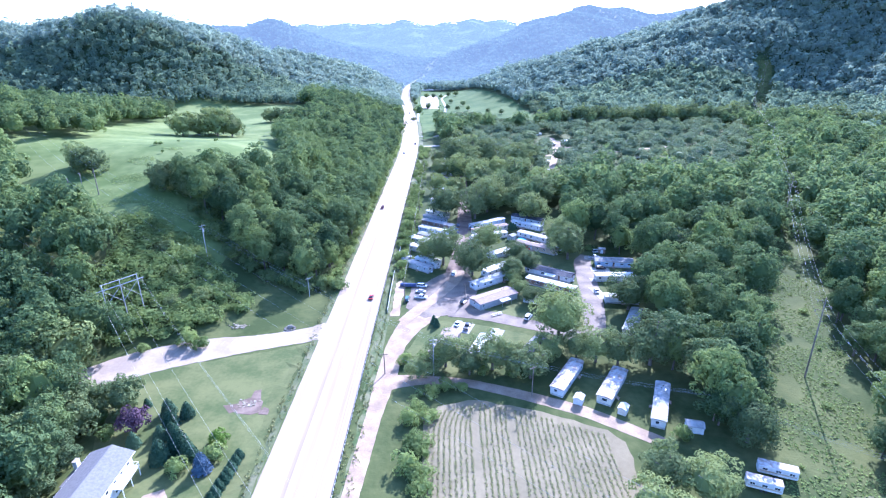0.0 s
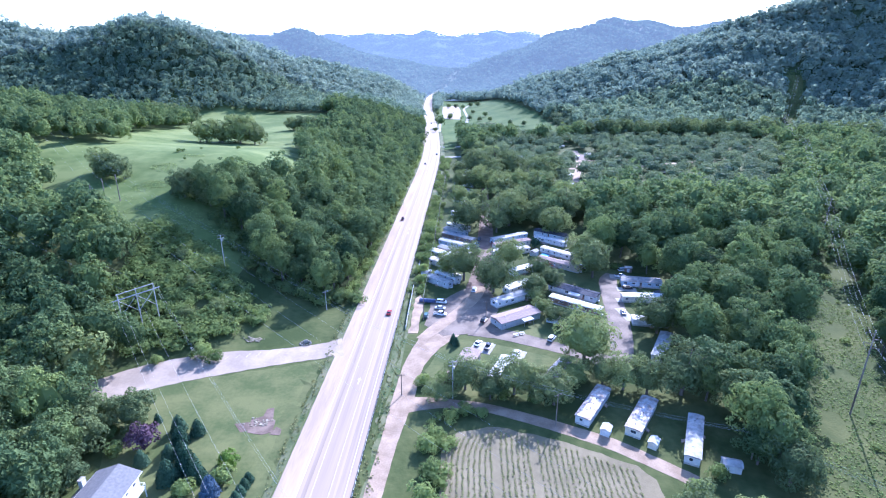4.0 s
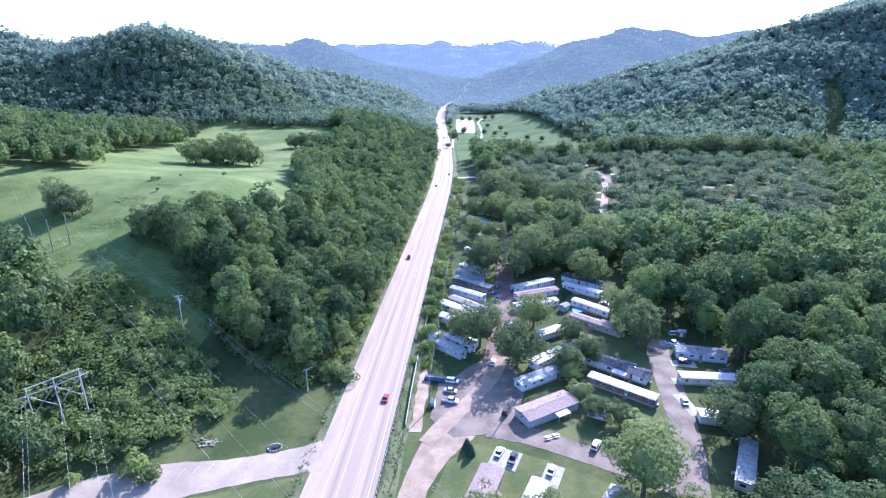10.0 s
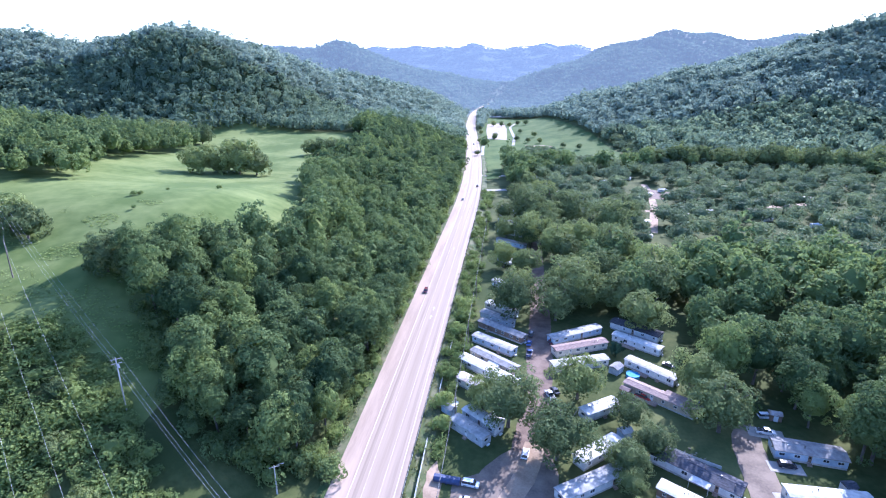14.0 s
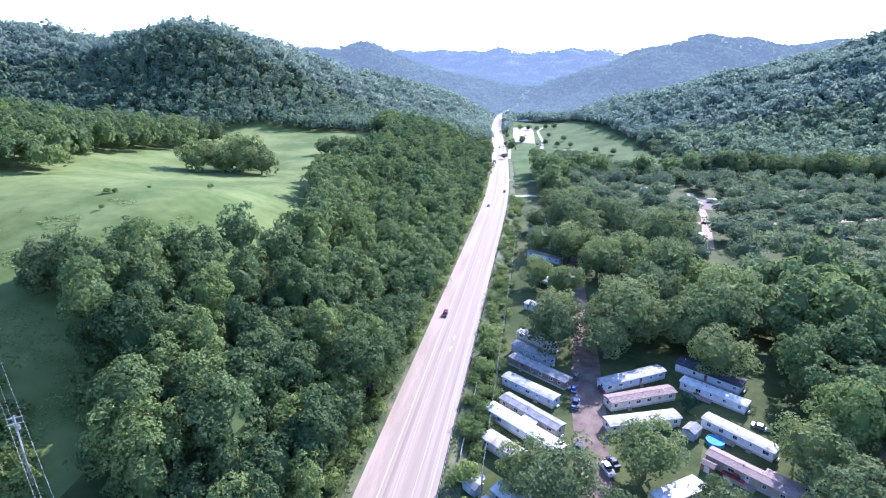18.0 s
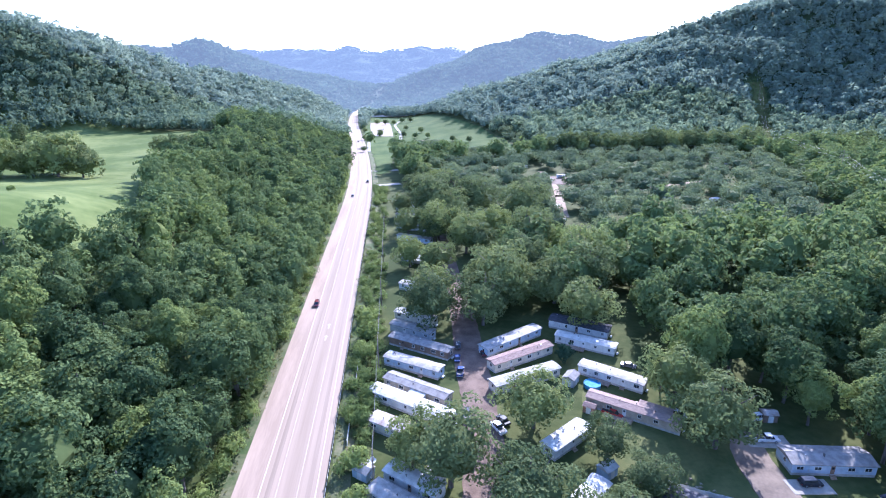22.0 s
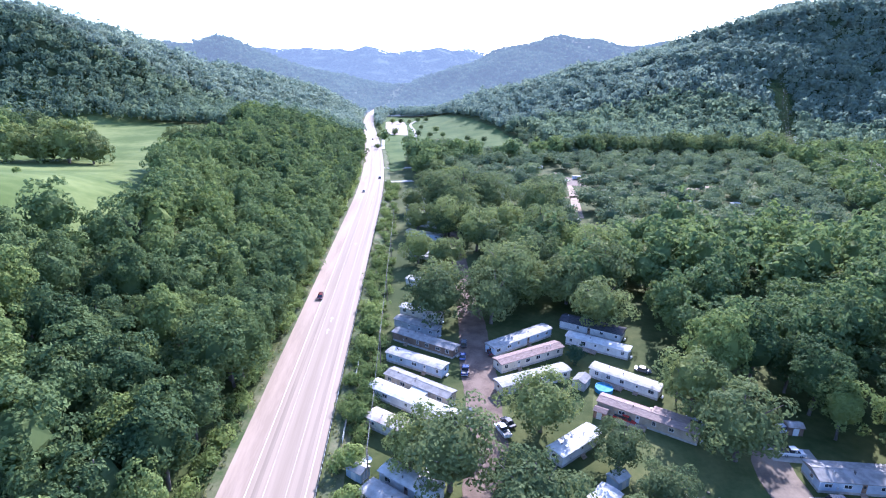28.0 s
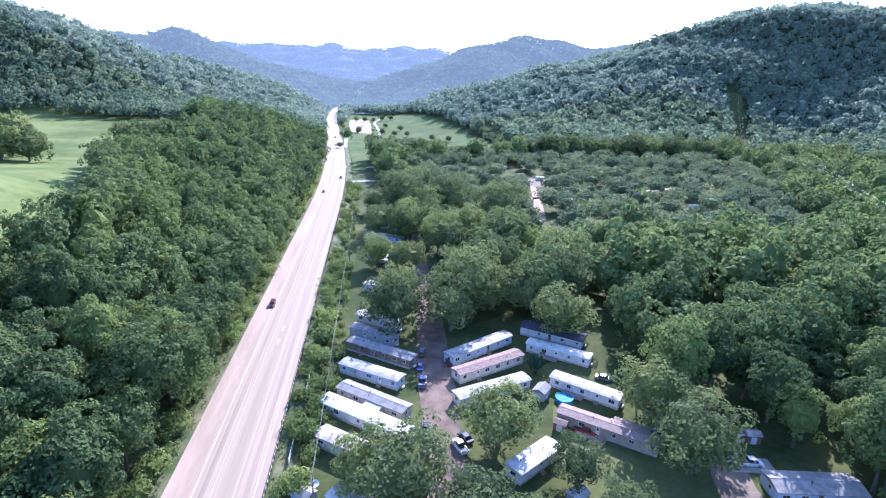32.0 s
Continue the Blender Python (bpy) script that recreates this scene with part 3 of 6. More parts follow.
# side roads and yards
ribbon("side_drive", [(-46, 180), (-58, 176.5), (-70, 171), (-84, 166), (-97, 160), (-108, 153.5), (-118, 146), (-128, 136), (-146, 122)], [6.5, 5.2, 5.0, 6.6, 7.0, 7.2, 6.5, 3.0, 2.5], M["driveway"], 0.08, "grey asphalt pull-off beside the lawn", "driveway", step=2.5)
ribbon("gravel_road", [(-24.5, 40), (-23.5, 99), (-21.5, 130), (-19.8, 150), (-18.5, 170), (-14, 185), (-8, 196)], [2.1, 2.1, 2.4, 3.4, 3.6, 5, 7], M["gravel"], 0.06, "tan gravel frontage road along the highway", "road", step=2.5)
ribbon("gravel_track", [(-20, 147), (-8, 148.5), (6, 147), (24, 140), (42, 131.5), (60, 118)], [4.5, 2.4, 2.0, 2.3, 2.6, 2.2], M["gravel"], 0.05, "dusty gravel track between the field and the trees", "road", step=2.5)
patch("park_yard", [(-17, 200), (-9, 191), (0, 193), (12, 200), (14, 215), (12, 235), (-1, 236), (-9, 226), (-15, 222)], M["asphalt"], 0.1, "worn grey asphalt yard between the homes", "paving")
ribbon("park_lane", [(2, 197), (14, 194), (29, 187), (44, 180), (56, 172)], [5, 4.2, 3.8, 3.6, 4], M["asphalt"], 0.08, "worn grey lane of the trailer park", "road", step=2.5)
ribbon("park_lane", [(5, 232), (8, 255), (10, 276), (11, 300), (12.5, 325), (13, 350), (14, 390), (15, 440), (16, 490)], [6, 5, 4.6, 5.2, 4.5, 4, 3.5, 3.2, 3], M["dirt"], 0.07, "dirt lane between two rows of trailers", "road", step=2.5)
ribbon("park_lane", [(54, 168), (60, 188), (64, 208), (66.5, 228), (69.5, 250), (74, 258)], [4, 4.2, 4.4, 4.6, 4.2, 3], M["asphalt"], 0.12, "worn grey lane between the trailers and the woods", "road", step=2.5)
ribbon("dirt_drift", [(7, 240), (4, 226), (-3, 212), (-11, 199), (-17, 188)], [3.0, 3.2, 2.6, 3.0, 2.4], M["gravel"], 0.125, "tan dust drifted across the worn yard", "ground", step=2.5)
ribbon("camp_lane", [(96, 470), (116, 550), (124, 600), (128, 640)], 3.0, M["gravel"], 0.07, "gravel lane among camp trees", "road", step=6)
ribbon("camp_lane", [(92, 530), (157, 540), (210, 560), (262, 580)], 3.2, M["gravel"], 0.07, "gravel lane among camp trees", "road", step=6)
patch("camp_yard", [(112, 580), (136, 574), (144, 606), (128, 616), (112, 606)], M["dirt"], 0.12, "bare tan ground among camp trees", "ground")
for n, (cx, cy, w, d, a) in enumerate(((77, 254, 10, 5, -10), (76, 239, 9, 4.4, -5), (6.5, 183, 8, 8, -20), (19, 177, 5, 9, -22), (68, 213, 4, 12, 10), (71, 227, 6, 4, 0))):
    ob = new("parking_pad", Geo().box((0, 0, 0), (w, d, 0.3), 0.03).mesh("parking_pad", M["concrete"]))
    ob.matrix_basis = pose(cx, cy, 0.0, 0, 0, a)
    tagged(ob, "pale concrete parking pad beside a trailer", "paving", kind="structure")
patch("lawn", [(-14, 166), (-10, 181), (-2, 189), (13, 185), (30, 178), (40, 171), (30, 158), (8, 152), (-10, 154)], M["lawn"], 0.03, "mown green lawn round the trailers", "grass")
patch("lawn", [(14, 192), (34, 186), (58, 178), (60, 200), (62, 225), (46, 226), (30, 214), (18, 201)], M["lawn"], 0.035, "mown green lawn round the trailers", "grass")
patch("lawn", [(38, 238), (60, 225), (66, 245), (66, 256), (54, 262), (40, 280), (34, 260)], M["lawn"], 0.04, "mown green lawn round the trailers", "grass")
patch("lawn", [(-47.5, 172), (-56, 170), (-72, 163), (-84, 158), (-97, 152), (-108, 145), (-101, 128), (-94, 110), (-88, 92), (-60, 84), (-47.5, 84)], M["lawn"], 0.06, "wide mown lawn beside the highway", "grass")
for scar in ([(-65, 137), (-61, 140), (-57, 137.5), (-55.5, 133), (-59, 130.5), (-63, 132)], [(-61.5, 143), (-59.5, 143.5), (-58.4, 138), (-60.4, 136)], [(-56.5, 135), (-53.6, 134), (-54.4, 130.6), (-57, 131.4)], [(-68, 134.6), (-65, 136), (-63, 133), (-66, 131.4)]):
    patch("dirt_patch", scar, M["dirt"], 0.12, "bare pinkish-brown scar in the lawn", "ground", ragged=0.75)
patch("dirt_strip", [(-22.5, 192), (-19, 193), (-18.5, 222), (-21, 229), (-22.8, 224)], M["gravel"], 0.05, "tan gravel strip beside the white fence", "ground")
patch("weed_verge", [(-27.5, 100), (-26, 100), (-24.5, 160), (-23.5, 195), (-25, 235), (-27.5, 235)], M["grass"], 0.07, "weedy strip between the guard rail and the gravel road", "grass")

# the far rest area: lawn, parking lot, path
patch("far_lawn", [(-26, 640), (-14, 655), (-12, 767), (24, 880), (56, 850), (60, 784), (148, 764), (132, 850), (119, 962), (95, 1100), (59, 1298), (-45, 1400), (-80, 1400), (-70, 1200), (-58, 1060), (-46, 900), (-33, 760)], M["park_lawn"], 0.25, "open green park lawn far down the valley", "grass", ragged=2)
patch("parking_lot", [(-42, 990), (-10, 975), (-13, 1150), (-20, 1270), (-54, 1240), (-50, 1120)], M["driveway"], 0.45, "pale parking lot of the far park", "paving", ragged=0.5)
ribbon("park_path", [(0, 910), (2, 1005), (-7, 1167), (4, 1240)], 2.2, M["concrete"], 0.5, "pale footpath across the park lawn", "path", step=10)
ribbon("park_path", [(18, 910), (31, 897), (53, 880), (56, 892), (44, 906), (30, 908)], 2.2, M["gravel"], 0.5, "pale sandy path loop on the park lawn", "path", step=5)
ribbon("park_path", [(-40, 800), (-42, 850), (-45, 920)], 2.0, M["concrete"], 0.5, "pale sidewalk beside the highway", "path", step=10)
ribbon("park_entry", [(-28, 590), (-18, 592), (-6, 596)], 3.5, M["concrete"], 0.12, "pale side road joining the highway", "road", step=4)
ribbon("park_entry", [(-33, 660), (-20, 663), (-4, 668)], 3.5, M["concrete"], 0.12, "pale side road joining the highway", "road", step=4)
ribbon("far_road", [(-95, 1560), (-70, 1575), (-30, 1580), (20, 1590)], 5, M["concrete"], 0.5, "pale side street at the valley's bend", "road", step=10)
ribbon("corridor_track", [(90, 95), (110, 98), (130, 92)], 2.2, M["verge"], 0.06, "faint track through tall grass", "path", step=4)
ribbon("stream_track", [(214, 330), (222, 350), (220, 372), (230, 390)], 1.6, M["gravel"], 0.06, "pale bend of a track in the clearing", "path", step=4)

# the crop field with its rows
patch("field", [(-6, 60), (-6.5, 128), (-2, 135), (10, 137.5), (26, 132.5), (46, 123.5), (50, 118), (46, 60)], M["soil"], 0.04, "brown crop field with curved planted rows", "field")


# ---- trees ----
def quad_mesh(name, verts, quads, mat, soft=False):
    """A mesh of four-cornered faces from arrays."""
    verts, quads = np.asarray(verts, np.float32), np.asarray(quads, np.int32)
    me = bpy.data.meshes.new(name)
    me.vertices.add(len(verts))
    me.vertices.foreach_set("co", verts.ravel())
    me.loops.add(quads.size)
    me.loops.foreach_set("vertex_index", quads.ravel())
    me.polygons.add(len(quads))
    me.polygons.foreach_set("loop_start", np.arange(0, quads.size, 4, dtype=np.int32))
    me.polygons.foreach_set("use_smooth", np.full(len(quads), soft))
    me.update(calc_edges=True)
    me.materials.append(mat)
    return me


def blob(n, rng, rough=0.12, open_base=False):
    """A rough ball of n x n faces a side."""
    vs, fs = {}, []
    out = []
    for a in range(3):
        for s in (-1, 1):
            if open_base and a == 2 and s < 0:
                continue
            idx = {}
            for i in range(n + 1):
                for j in range(n + 1):
                    p = [0, 0, 0]
                    p[a], p[(a + 1) % 3], p[(a + 2) % 3] = s, (2 * i / n - 1) * s, 2 * j / n - 1
                    key = tuple(round(c, 4) for c in p)
                    if key not in vs:
                        vs[key] = len(out)
                        out.append(np.array(p, float) / np.linalg.norm(p))
                    idx[i, j] = vs[key]
            fs += [(idx[i, j], idx[i + 1, j], idx[i + 1, j + 1], idx[i, j + 1]) for i in range(n) for j in range(n)]
    v = np.array(out)
    return v * (1 + rng.uniform(-rough, rough, (len(v), 1))), np.array(fs)


def leaf_cards(rng, pos, nrm, size):
    """Small four-cornered leaf sprays at pos, facing nrm."""
    n = len(pos)
    nrm = nrm + rng.normal(0, 0.42, (n, 3))
    nrm /= np.linalg.norm(nrm, axis=1, keepdims=True) + 1e-9
    t = np.cross(nrm, rng.normal(0, 1, (n, 3)))
    t /= np.linalg.norm(t, axis=1, keepdims=True) + 1e-9
    b = np.cross(nrm, t)
    s = size * rng.uniform(0.6, 1.35, (n, 1))
    lift = nrm * s * 0.25
    v = np.stack([pos - t * s, pos - b * s * 0.72 + lift, pos + t * s, pos + b * s * 0.72 + lift], 1).reshape(-1, 3)
    return v, np.arange(4 * n).reshape(n, 4)


def crown(seed, radius, height, base, clumps, leaves, size, core=2):
    """A lobed crown: many leaf sprays gathered in clumps round a rough heart, with shaded gaps between the clumps."""
    rng = np.random.default_rng(seed)
    vs, fs, k = [], [], 0
    mid = np.array([0, 0, base + height * 0.5])
    shape = np.array([radius, radius, height * 0.5])
    lean = rng.normal(0, 0.07, 3)
    turn, lobes = rng.uniform(0, 6.28, 2), rng.integers(3, 6)
    bv, bf = blob(core, rng, 0.14)
    vs.append(mid - np.array([0, 0, 0.04 * height]) + bv * shape * 0.62)
    fs.append(bf)
    k += len(bv)
    share = 0.95 / math.sqrt(clumps) + 0.1
    for c in range(clumps):
        z = 1 - 1.72 * (c + 0.5) / clumps
        a = c * 2.39996 + rng.uniform(-0.6, 0.6)
        flat = math.sqrt(max(0, 1 - z * z))
        d = np.array([math.cos(a) * flat, math.sin(a) * flat, z]) + lean
        lobe = 1 + 0.2 * math.sin(lobes * a + turn[0]) + 0.08 * math.sin(2 * a + 5 * z + turn[1])
        ctr = mid + d * shape * rng.uniform(0.52, 0.92) * lobe
        rc = radius * share * rng.uniform(0.8, 1.3)
        m = max(4, int(leaves / clumps * (rc / (1.05 * share * radius)) ** 2))
        q = rng.normal(0, 1, (m * 3, 3))
        q /= np.linalg.norm(q, axis=1, keepdims=True)
        out = d / np.linalg.norm(d) + np.array([0, 0, 0.45])
        q = q[(q @ out) > -0.15][:m]
        p = ctr + q * rc * rng.uniform(0.7, 1.12, (len(q), 1)) * np.array([1, 1, 0.9])
        v, f = leaf_cards(rng, p, q + out * 0.35, size)
        vs.append(v)
        fs.append(f + k)
        k += len(v)
    return np.concatenate(vs), np.concatenate(fs)


def conifer_crown(seed, radius, height, leaves, size):
    rng = np.random.default_rng(seed)
    vs, fs, k = [], [], 0
    h = np.sqrt(rng.uniform(0, 1, leaves))
    tier = np.floor(h * 11) / 11 + 0.035
    h = 0.55 * h + 0.45 * tier
    r = radius * h ** 0.62 * rng.uniform(0.6, 1.06, leaves) + 0.1
    a = rng.uniform(0, 2 * math.pi, leaves)
    p = np.stack([np.cos(a) * r, np.sin(a) * r, 0.5 + (1 - h) * (height - 0.5) - 0.12 * r], 1)
    q = np.stack([np.cos(a), np.sin(a), np.full(leaves, 0.55)], 1)
    v, f = leaf_cards(rng, p, q, size)
    vs.append(v)
    fs.append(f)
    n = 10
    ring = [(math.cos(2 * math.pi * i / n), math.sin(2 * math.pi * i / n)) for i in range(n)]
    cv = [(x * radius * 0.78, y * radius * 0.78, 0.5) for x, y in ring] + [(x * 0.05, y * 0.05, height * 0.93) for x, y in ring]
    vs.append(np.array(cv))
    fs.append(np.array([(i, (i + 1) % n, n + (i + 1) % n, n + i) for i in range(n)]) + len(v))
    return np.concatenate(vs), np.concatenate(fs)


def trunk_geo(seed, height, radius, limbs=4, spread=2.5):
    rnd = random.Random(seed)
    g = Geo()
    bx, by = rnd.uniform(-0.3, 0.3), rnd.uniform(-0.3, 0.3)
    g.tube([(0, 0, -0.6), (0, 0, 0.25), (bx, by, height * 0.5), (bx * 2, by * 2, height)], [radius * 1.5, radius, radius * 0.75, radius * 0.2], 7)
    for i in range(limbs):
        a = 2 * math.pi * (i + rnd.random() * 0.6) / limbs
        z = height * rnd.uniform(0.32, 0.6)
        s = spread * rnd.uniform(0.7, 1.2)
        g.tube([(bx, by, z), (math.cos(a) * s * 0.5, math.sin(a) * s * 0.5, z + height * 0.16), (math.cos(a) * s, math.sin(a) * s, z + height * 0.36)], [radius * 0.45, radius * 0.3, radius * 0.08], 5)
    return g


class Species:
    """A few shapes of one kind of tree, shared by all its copies."""

    def __init__(self, name, label, category, leaf, shapes, trunk=True):
        self.name, self.label, self.category, self.crowns, self.trunks = name, label, category, [], []
        for n, (v, f, tg) in enumerate(shapes):
            self.crowns.append(quad_mesh(name + "_crown", v, f, M[leaf]))
            self.trunks.append(tg.mesh(name + "_trunk", M["bark"], True) if tg else None)

    def plant(self, rnd, x, y, size=1.0, tall=1.0, group="", label=""):
        k = rnd.randrange(len(self.crowns))
        ob = thing(self.name, pose(x, y, float(land(x, y)), 0, 0, rnd.uniform(0, 360)) @ Matrix.Diagonal((size, size, size * tall, 1)), label or self.label, self.category, group)
        c = new("crown", self.crowns[k])
        c.parent = ob
        if self.trunks[k]:
            t = new("trunk", self.trunks[k])
            t.parent = ob
        return ob


woods = Species("tree", "tall broad-leaved tree in dense summer woods", "tree", "leaf",
                [(*crown(10 + i, 5.0 + 0.5 * (i % 3), 13.0 + 1.2 * (i % 2), 2.6, 46, 2700, 0.3), trunk_geo(i, 13, 0.32)) for i in range(5)])
park = Species("tree", "large spreading shade tree with pale green leaves", "tree", "leaf_park",
               [(*crown(40 + i, 6.4, 11.8, 1.3, 64, 3600, 0.27), trunk_geo(20 + i, 12, 0.4, 6, 4.0)) for i in range(4)])
field_tree = Species("tree", "broad-leaved tree standing free in grass", "tree", "leaf_park",
                     [(*crown(70 + i, 5.6, 11.6, -0.9, 44, 2400, 0.34), trunk_geo(60 + i, 8, 0.3)) for i in range(3)])
shrubs = Species("shrub", "dense green shrub in an overgrown slope", "shrub", "leaf_scrub",
                 [(*crown(60 + i, 2.6, 3.8, 0.0, 18, 620, 0.25), trunk_geo(40 + i, 2.4, 0.1, 3, 1.0)) for i in range(4)])
spruce = Species("spruce", "dark green spruce beside the house", "conifer", "needle",
                 [(*conifer_crown(80 + i, 3.0, 7.0, 1100, 0.33), trunk_geo(50 + i, 7, 0.16, 0)) for i in range(2)])
blue_spruce = Species("blue_spruce", "blue-grey spruce beside the house", "conifer", "needle_blue", [(*conifer_crown(90, 2.7, 6.5, 1100, 0.3), trunk_geo(52, 5, 0.16, 0))])
purple = Species("purple_tree", "round purple-leaved tree beside the house", "tree", "leaf_purple", [(*crown(95, 4.3, 6.5, 1.0, 20, 1000, 0.36), trunk_geo(53, 5, 0.2))])
lime = Species("lime_shrub", "bright yellow-green shrub beside spruces", "shrub", "leaf_lime", [(*crown(97, 2.2, 3.6, 0.0, 10, 420, 0.3), trunk_geo(54, 2, 0.1, 3, 0.8))])
topiary = Species("round_evergreen", "dark egg-shaped evergreen shrub between trailers", "shrub", "needle", [(*crown(99, 2.7, 6.6, 0.0, 40, 1500, 0.24), trunk_geo(55, 3, 0.15, 0))])


def inside(poly, x, y):
    """Whether points lie in an outline."""
    x, y = np.asarray(x, float), np.asarray(y, float)
    hit = np.zeros(x.shape, bool)
    n = len(poly)
    for i in range(n):
        (ax, ay), (bx, by) = poly[i], poly[(i + 1) % n]
        if ay == by:
            continue
        hit ^= ((ay > y) != (by > y)) & (x < (bx - ax) * (y - ay) / (by - ay) + ax)
    return hit


def near_line(pts, x, y):
    """The distance of points from a broken line."""
    best = np.full(np.shape(x), 1e9)
    for (ax, ay), (bx, by) in zip(pts[:-1], pts[1:]):
        dx, dy = bx - ax, by - ay
        k = np.clip(((x - ax) * dx + (y - ay) * dy) / (dx * dx + dy * dy), 0, 1)
        best = np.minimum(best, np.hypot(x - ax - k * dx, y - ay - k * dy))
    return best


def scatter(seed, x0, x1, y0, y1, gap, keep, jitter=0.42):
    rng = np.random.default_rng(seed)
    a, b = np.meshgrid(np.arange(x0, x1, gap), np.arange(y0, y1, gap * 0.87))
    a = a + (np.arange(a.shape[0]) % 2)[:, None] * gap * 0.5
    x, y = a.ravel() + rng.uniform(-jitter, jitter, a.size) * gap, b.ravel() + rng.uniform(-jitter, jitter, a.size) * gap
    k = keep(x, y)
    return np.stack([x[k], y[k]], 1)


MEADOW = [(-300, 318), (-262, 330), (-246, 348), (-236, 374), (-277, 433), (-290, 564), (-375, 709), (-312, 757), (-203, 774), (-166, 722), (-156, 650), (-152, 560), (-150, 470), (-134, 430), (-106, 350),
          (-109, 320), (-122, 296), (-146, 279), (-122, 254), (-104, 226), (-150, 236), (-182, 236), (-206, 250), (-240, 300)]
LEFT_WOODS = [(-51, 220), (-62, 217), (-80, 221), (-100, 232), (-121, 254), (-146, 279), (-122, 296), (-109, 320), (-106, 350), (-134, 430), (-150, 470), (-152, 560), (-156, 650), (-166, 722), (-203, 774), (-215, 860), (-40, 860), (-40, 220)]
CORRIDOR = [(86, 70), (101, 114), (126, 160), (153, 211), (178, 257), (204, 303), (240, 367), (280, 436), (345, 567), (428, 747), (474, 820), (515, 885), (538, 945)]
PARK = [(-27, 60), (-27, 600), (10, 600), (24, 560), (30, 400), (44, 335), (66, 322), (68, 300), (72, 268), (96, 256), (95, 214), (82, 208), (80, 172), (72, 150), (74, 126), (84, 112), (90, 60)]
FAR_LAWN = [(-60, 640), (-10, 652), (-8, 767), (24, 875), (52, 846), (57, 780), (150, 760), (134, 850), (122, 965), (98, 1100), (62, 1300), (-45, 1405), (-110, 1405)]
CAMP = [(28, 420), (60, 415), (116, 410), (200, 395), (258, 430), (318, 545), (388, 690), (320, 722), (181, 724), (125, 705), (60, 690), (10, 640)]
SHRUBLAND = [(-139, 186), (-146, 216), (-152, 244), (-118, 232), (-100, 216), (-84, 206), (-76, 194), (-92, 180), (-104, 171), (-118, 165), (-134, 172)]
SOUTH_LAWN = [(-45, 60), (-45, 226), (-62, 222), (-80, 226), (-100, 236), (-116, 226), (-102, 212), (-86, 203), (-80, 192), (-92, 180), (-104, 171), (-112, 162), (-126, 143), (-104, 130), (-94, 122), (-94, 112), (-96, 86), (-92, 40)]


def off_road(x, y, gap):
    return np.abs(x - road_x(y)) > gap


def in_corridor(x, y):
    return near_line(CORRIDOR, x, y) < np.interp(y, (100, 240, 285, 600, 680, 760, 950), (13, 12, 3.5, 3.5, 9, 14, 13))


def left_wood(x, y):
    return inside(LEFT_WOODS, x, y) & off_road(x, y, 13.5)


def left_back(x, y):
    """The woods behind and beside the meadow, and the slope at the lower left."""
    return (x < -60) & (y < 860) & (np.hypot(x + 112, y - 243) > 16) & ~inside(MEADOW, x, y) & ~inside(LEFT_WOODS, x, y) & ~inside(SHRUBLAND, x, y) & ~inside(SOUTH_LAWN, x, y) & (near_line([(-148, 120), (-118, 146), (-100, 158)], x, y) > 7)


def right_wood(x, y):
    return (x > -27) & (y < 720) & ~inside(PARK, x, y) & ~inside(CAMP, x, y) & ~in_corridor(x, y) & ~inside(FAR_LAWN, x, y) & off_road(x, y, 34) & (x < 470) & (near_line([(60, 300), (64, 330), (80, 400)], x, y) > 3)


CAMP_LANES = [[(60, 300), (80, 400), (96, 470), (116, 550), (124, 600), (128, 650)], [(92, 530), (157, 540), (210, 560), (262, 580)]]


def camp_wood(x, y):
    return inside(CAMP, x, y) & ~in_corridor(x, y) & (near_line(CAMP_LANES[0], x, y) > 5) & (near_line(CAMP_LANES[1], x, y) > 5) & (np.hypot(x - 128, y - 596) > 17)


rnd = random.Random(5)


def grow(points, species, count, middle, size, group, joined, seed):
    """The nearest trees of a wood as things of their own, the rest as one joined growth."""
    d = np.hypot(points[:, 0] - middle[0], points[:, 1] - middle[1])
    order = np.argsort(d)
    for i in order[:count]:
        x, y = points[i]
        species.plant(rnd, float(x), float(y), rnd.uniform(*size), rnd.uniform(*joined[5]), group)
    fine = (joined[0], joined[1], joined[2], fine_crowns, *joined[4:])
    stand(points[order[count:count + 160]], fine, seed + 50)
    stand(points[order[count + 160:]], joined, seed)


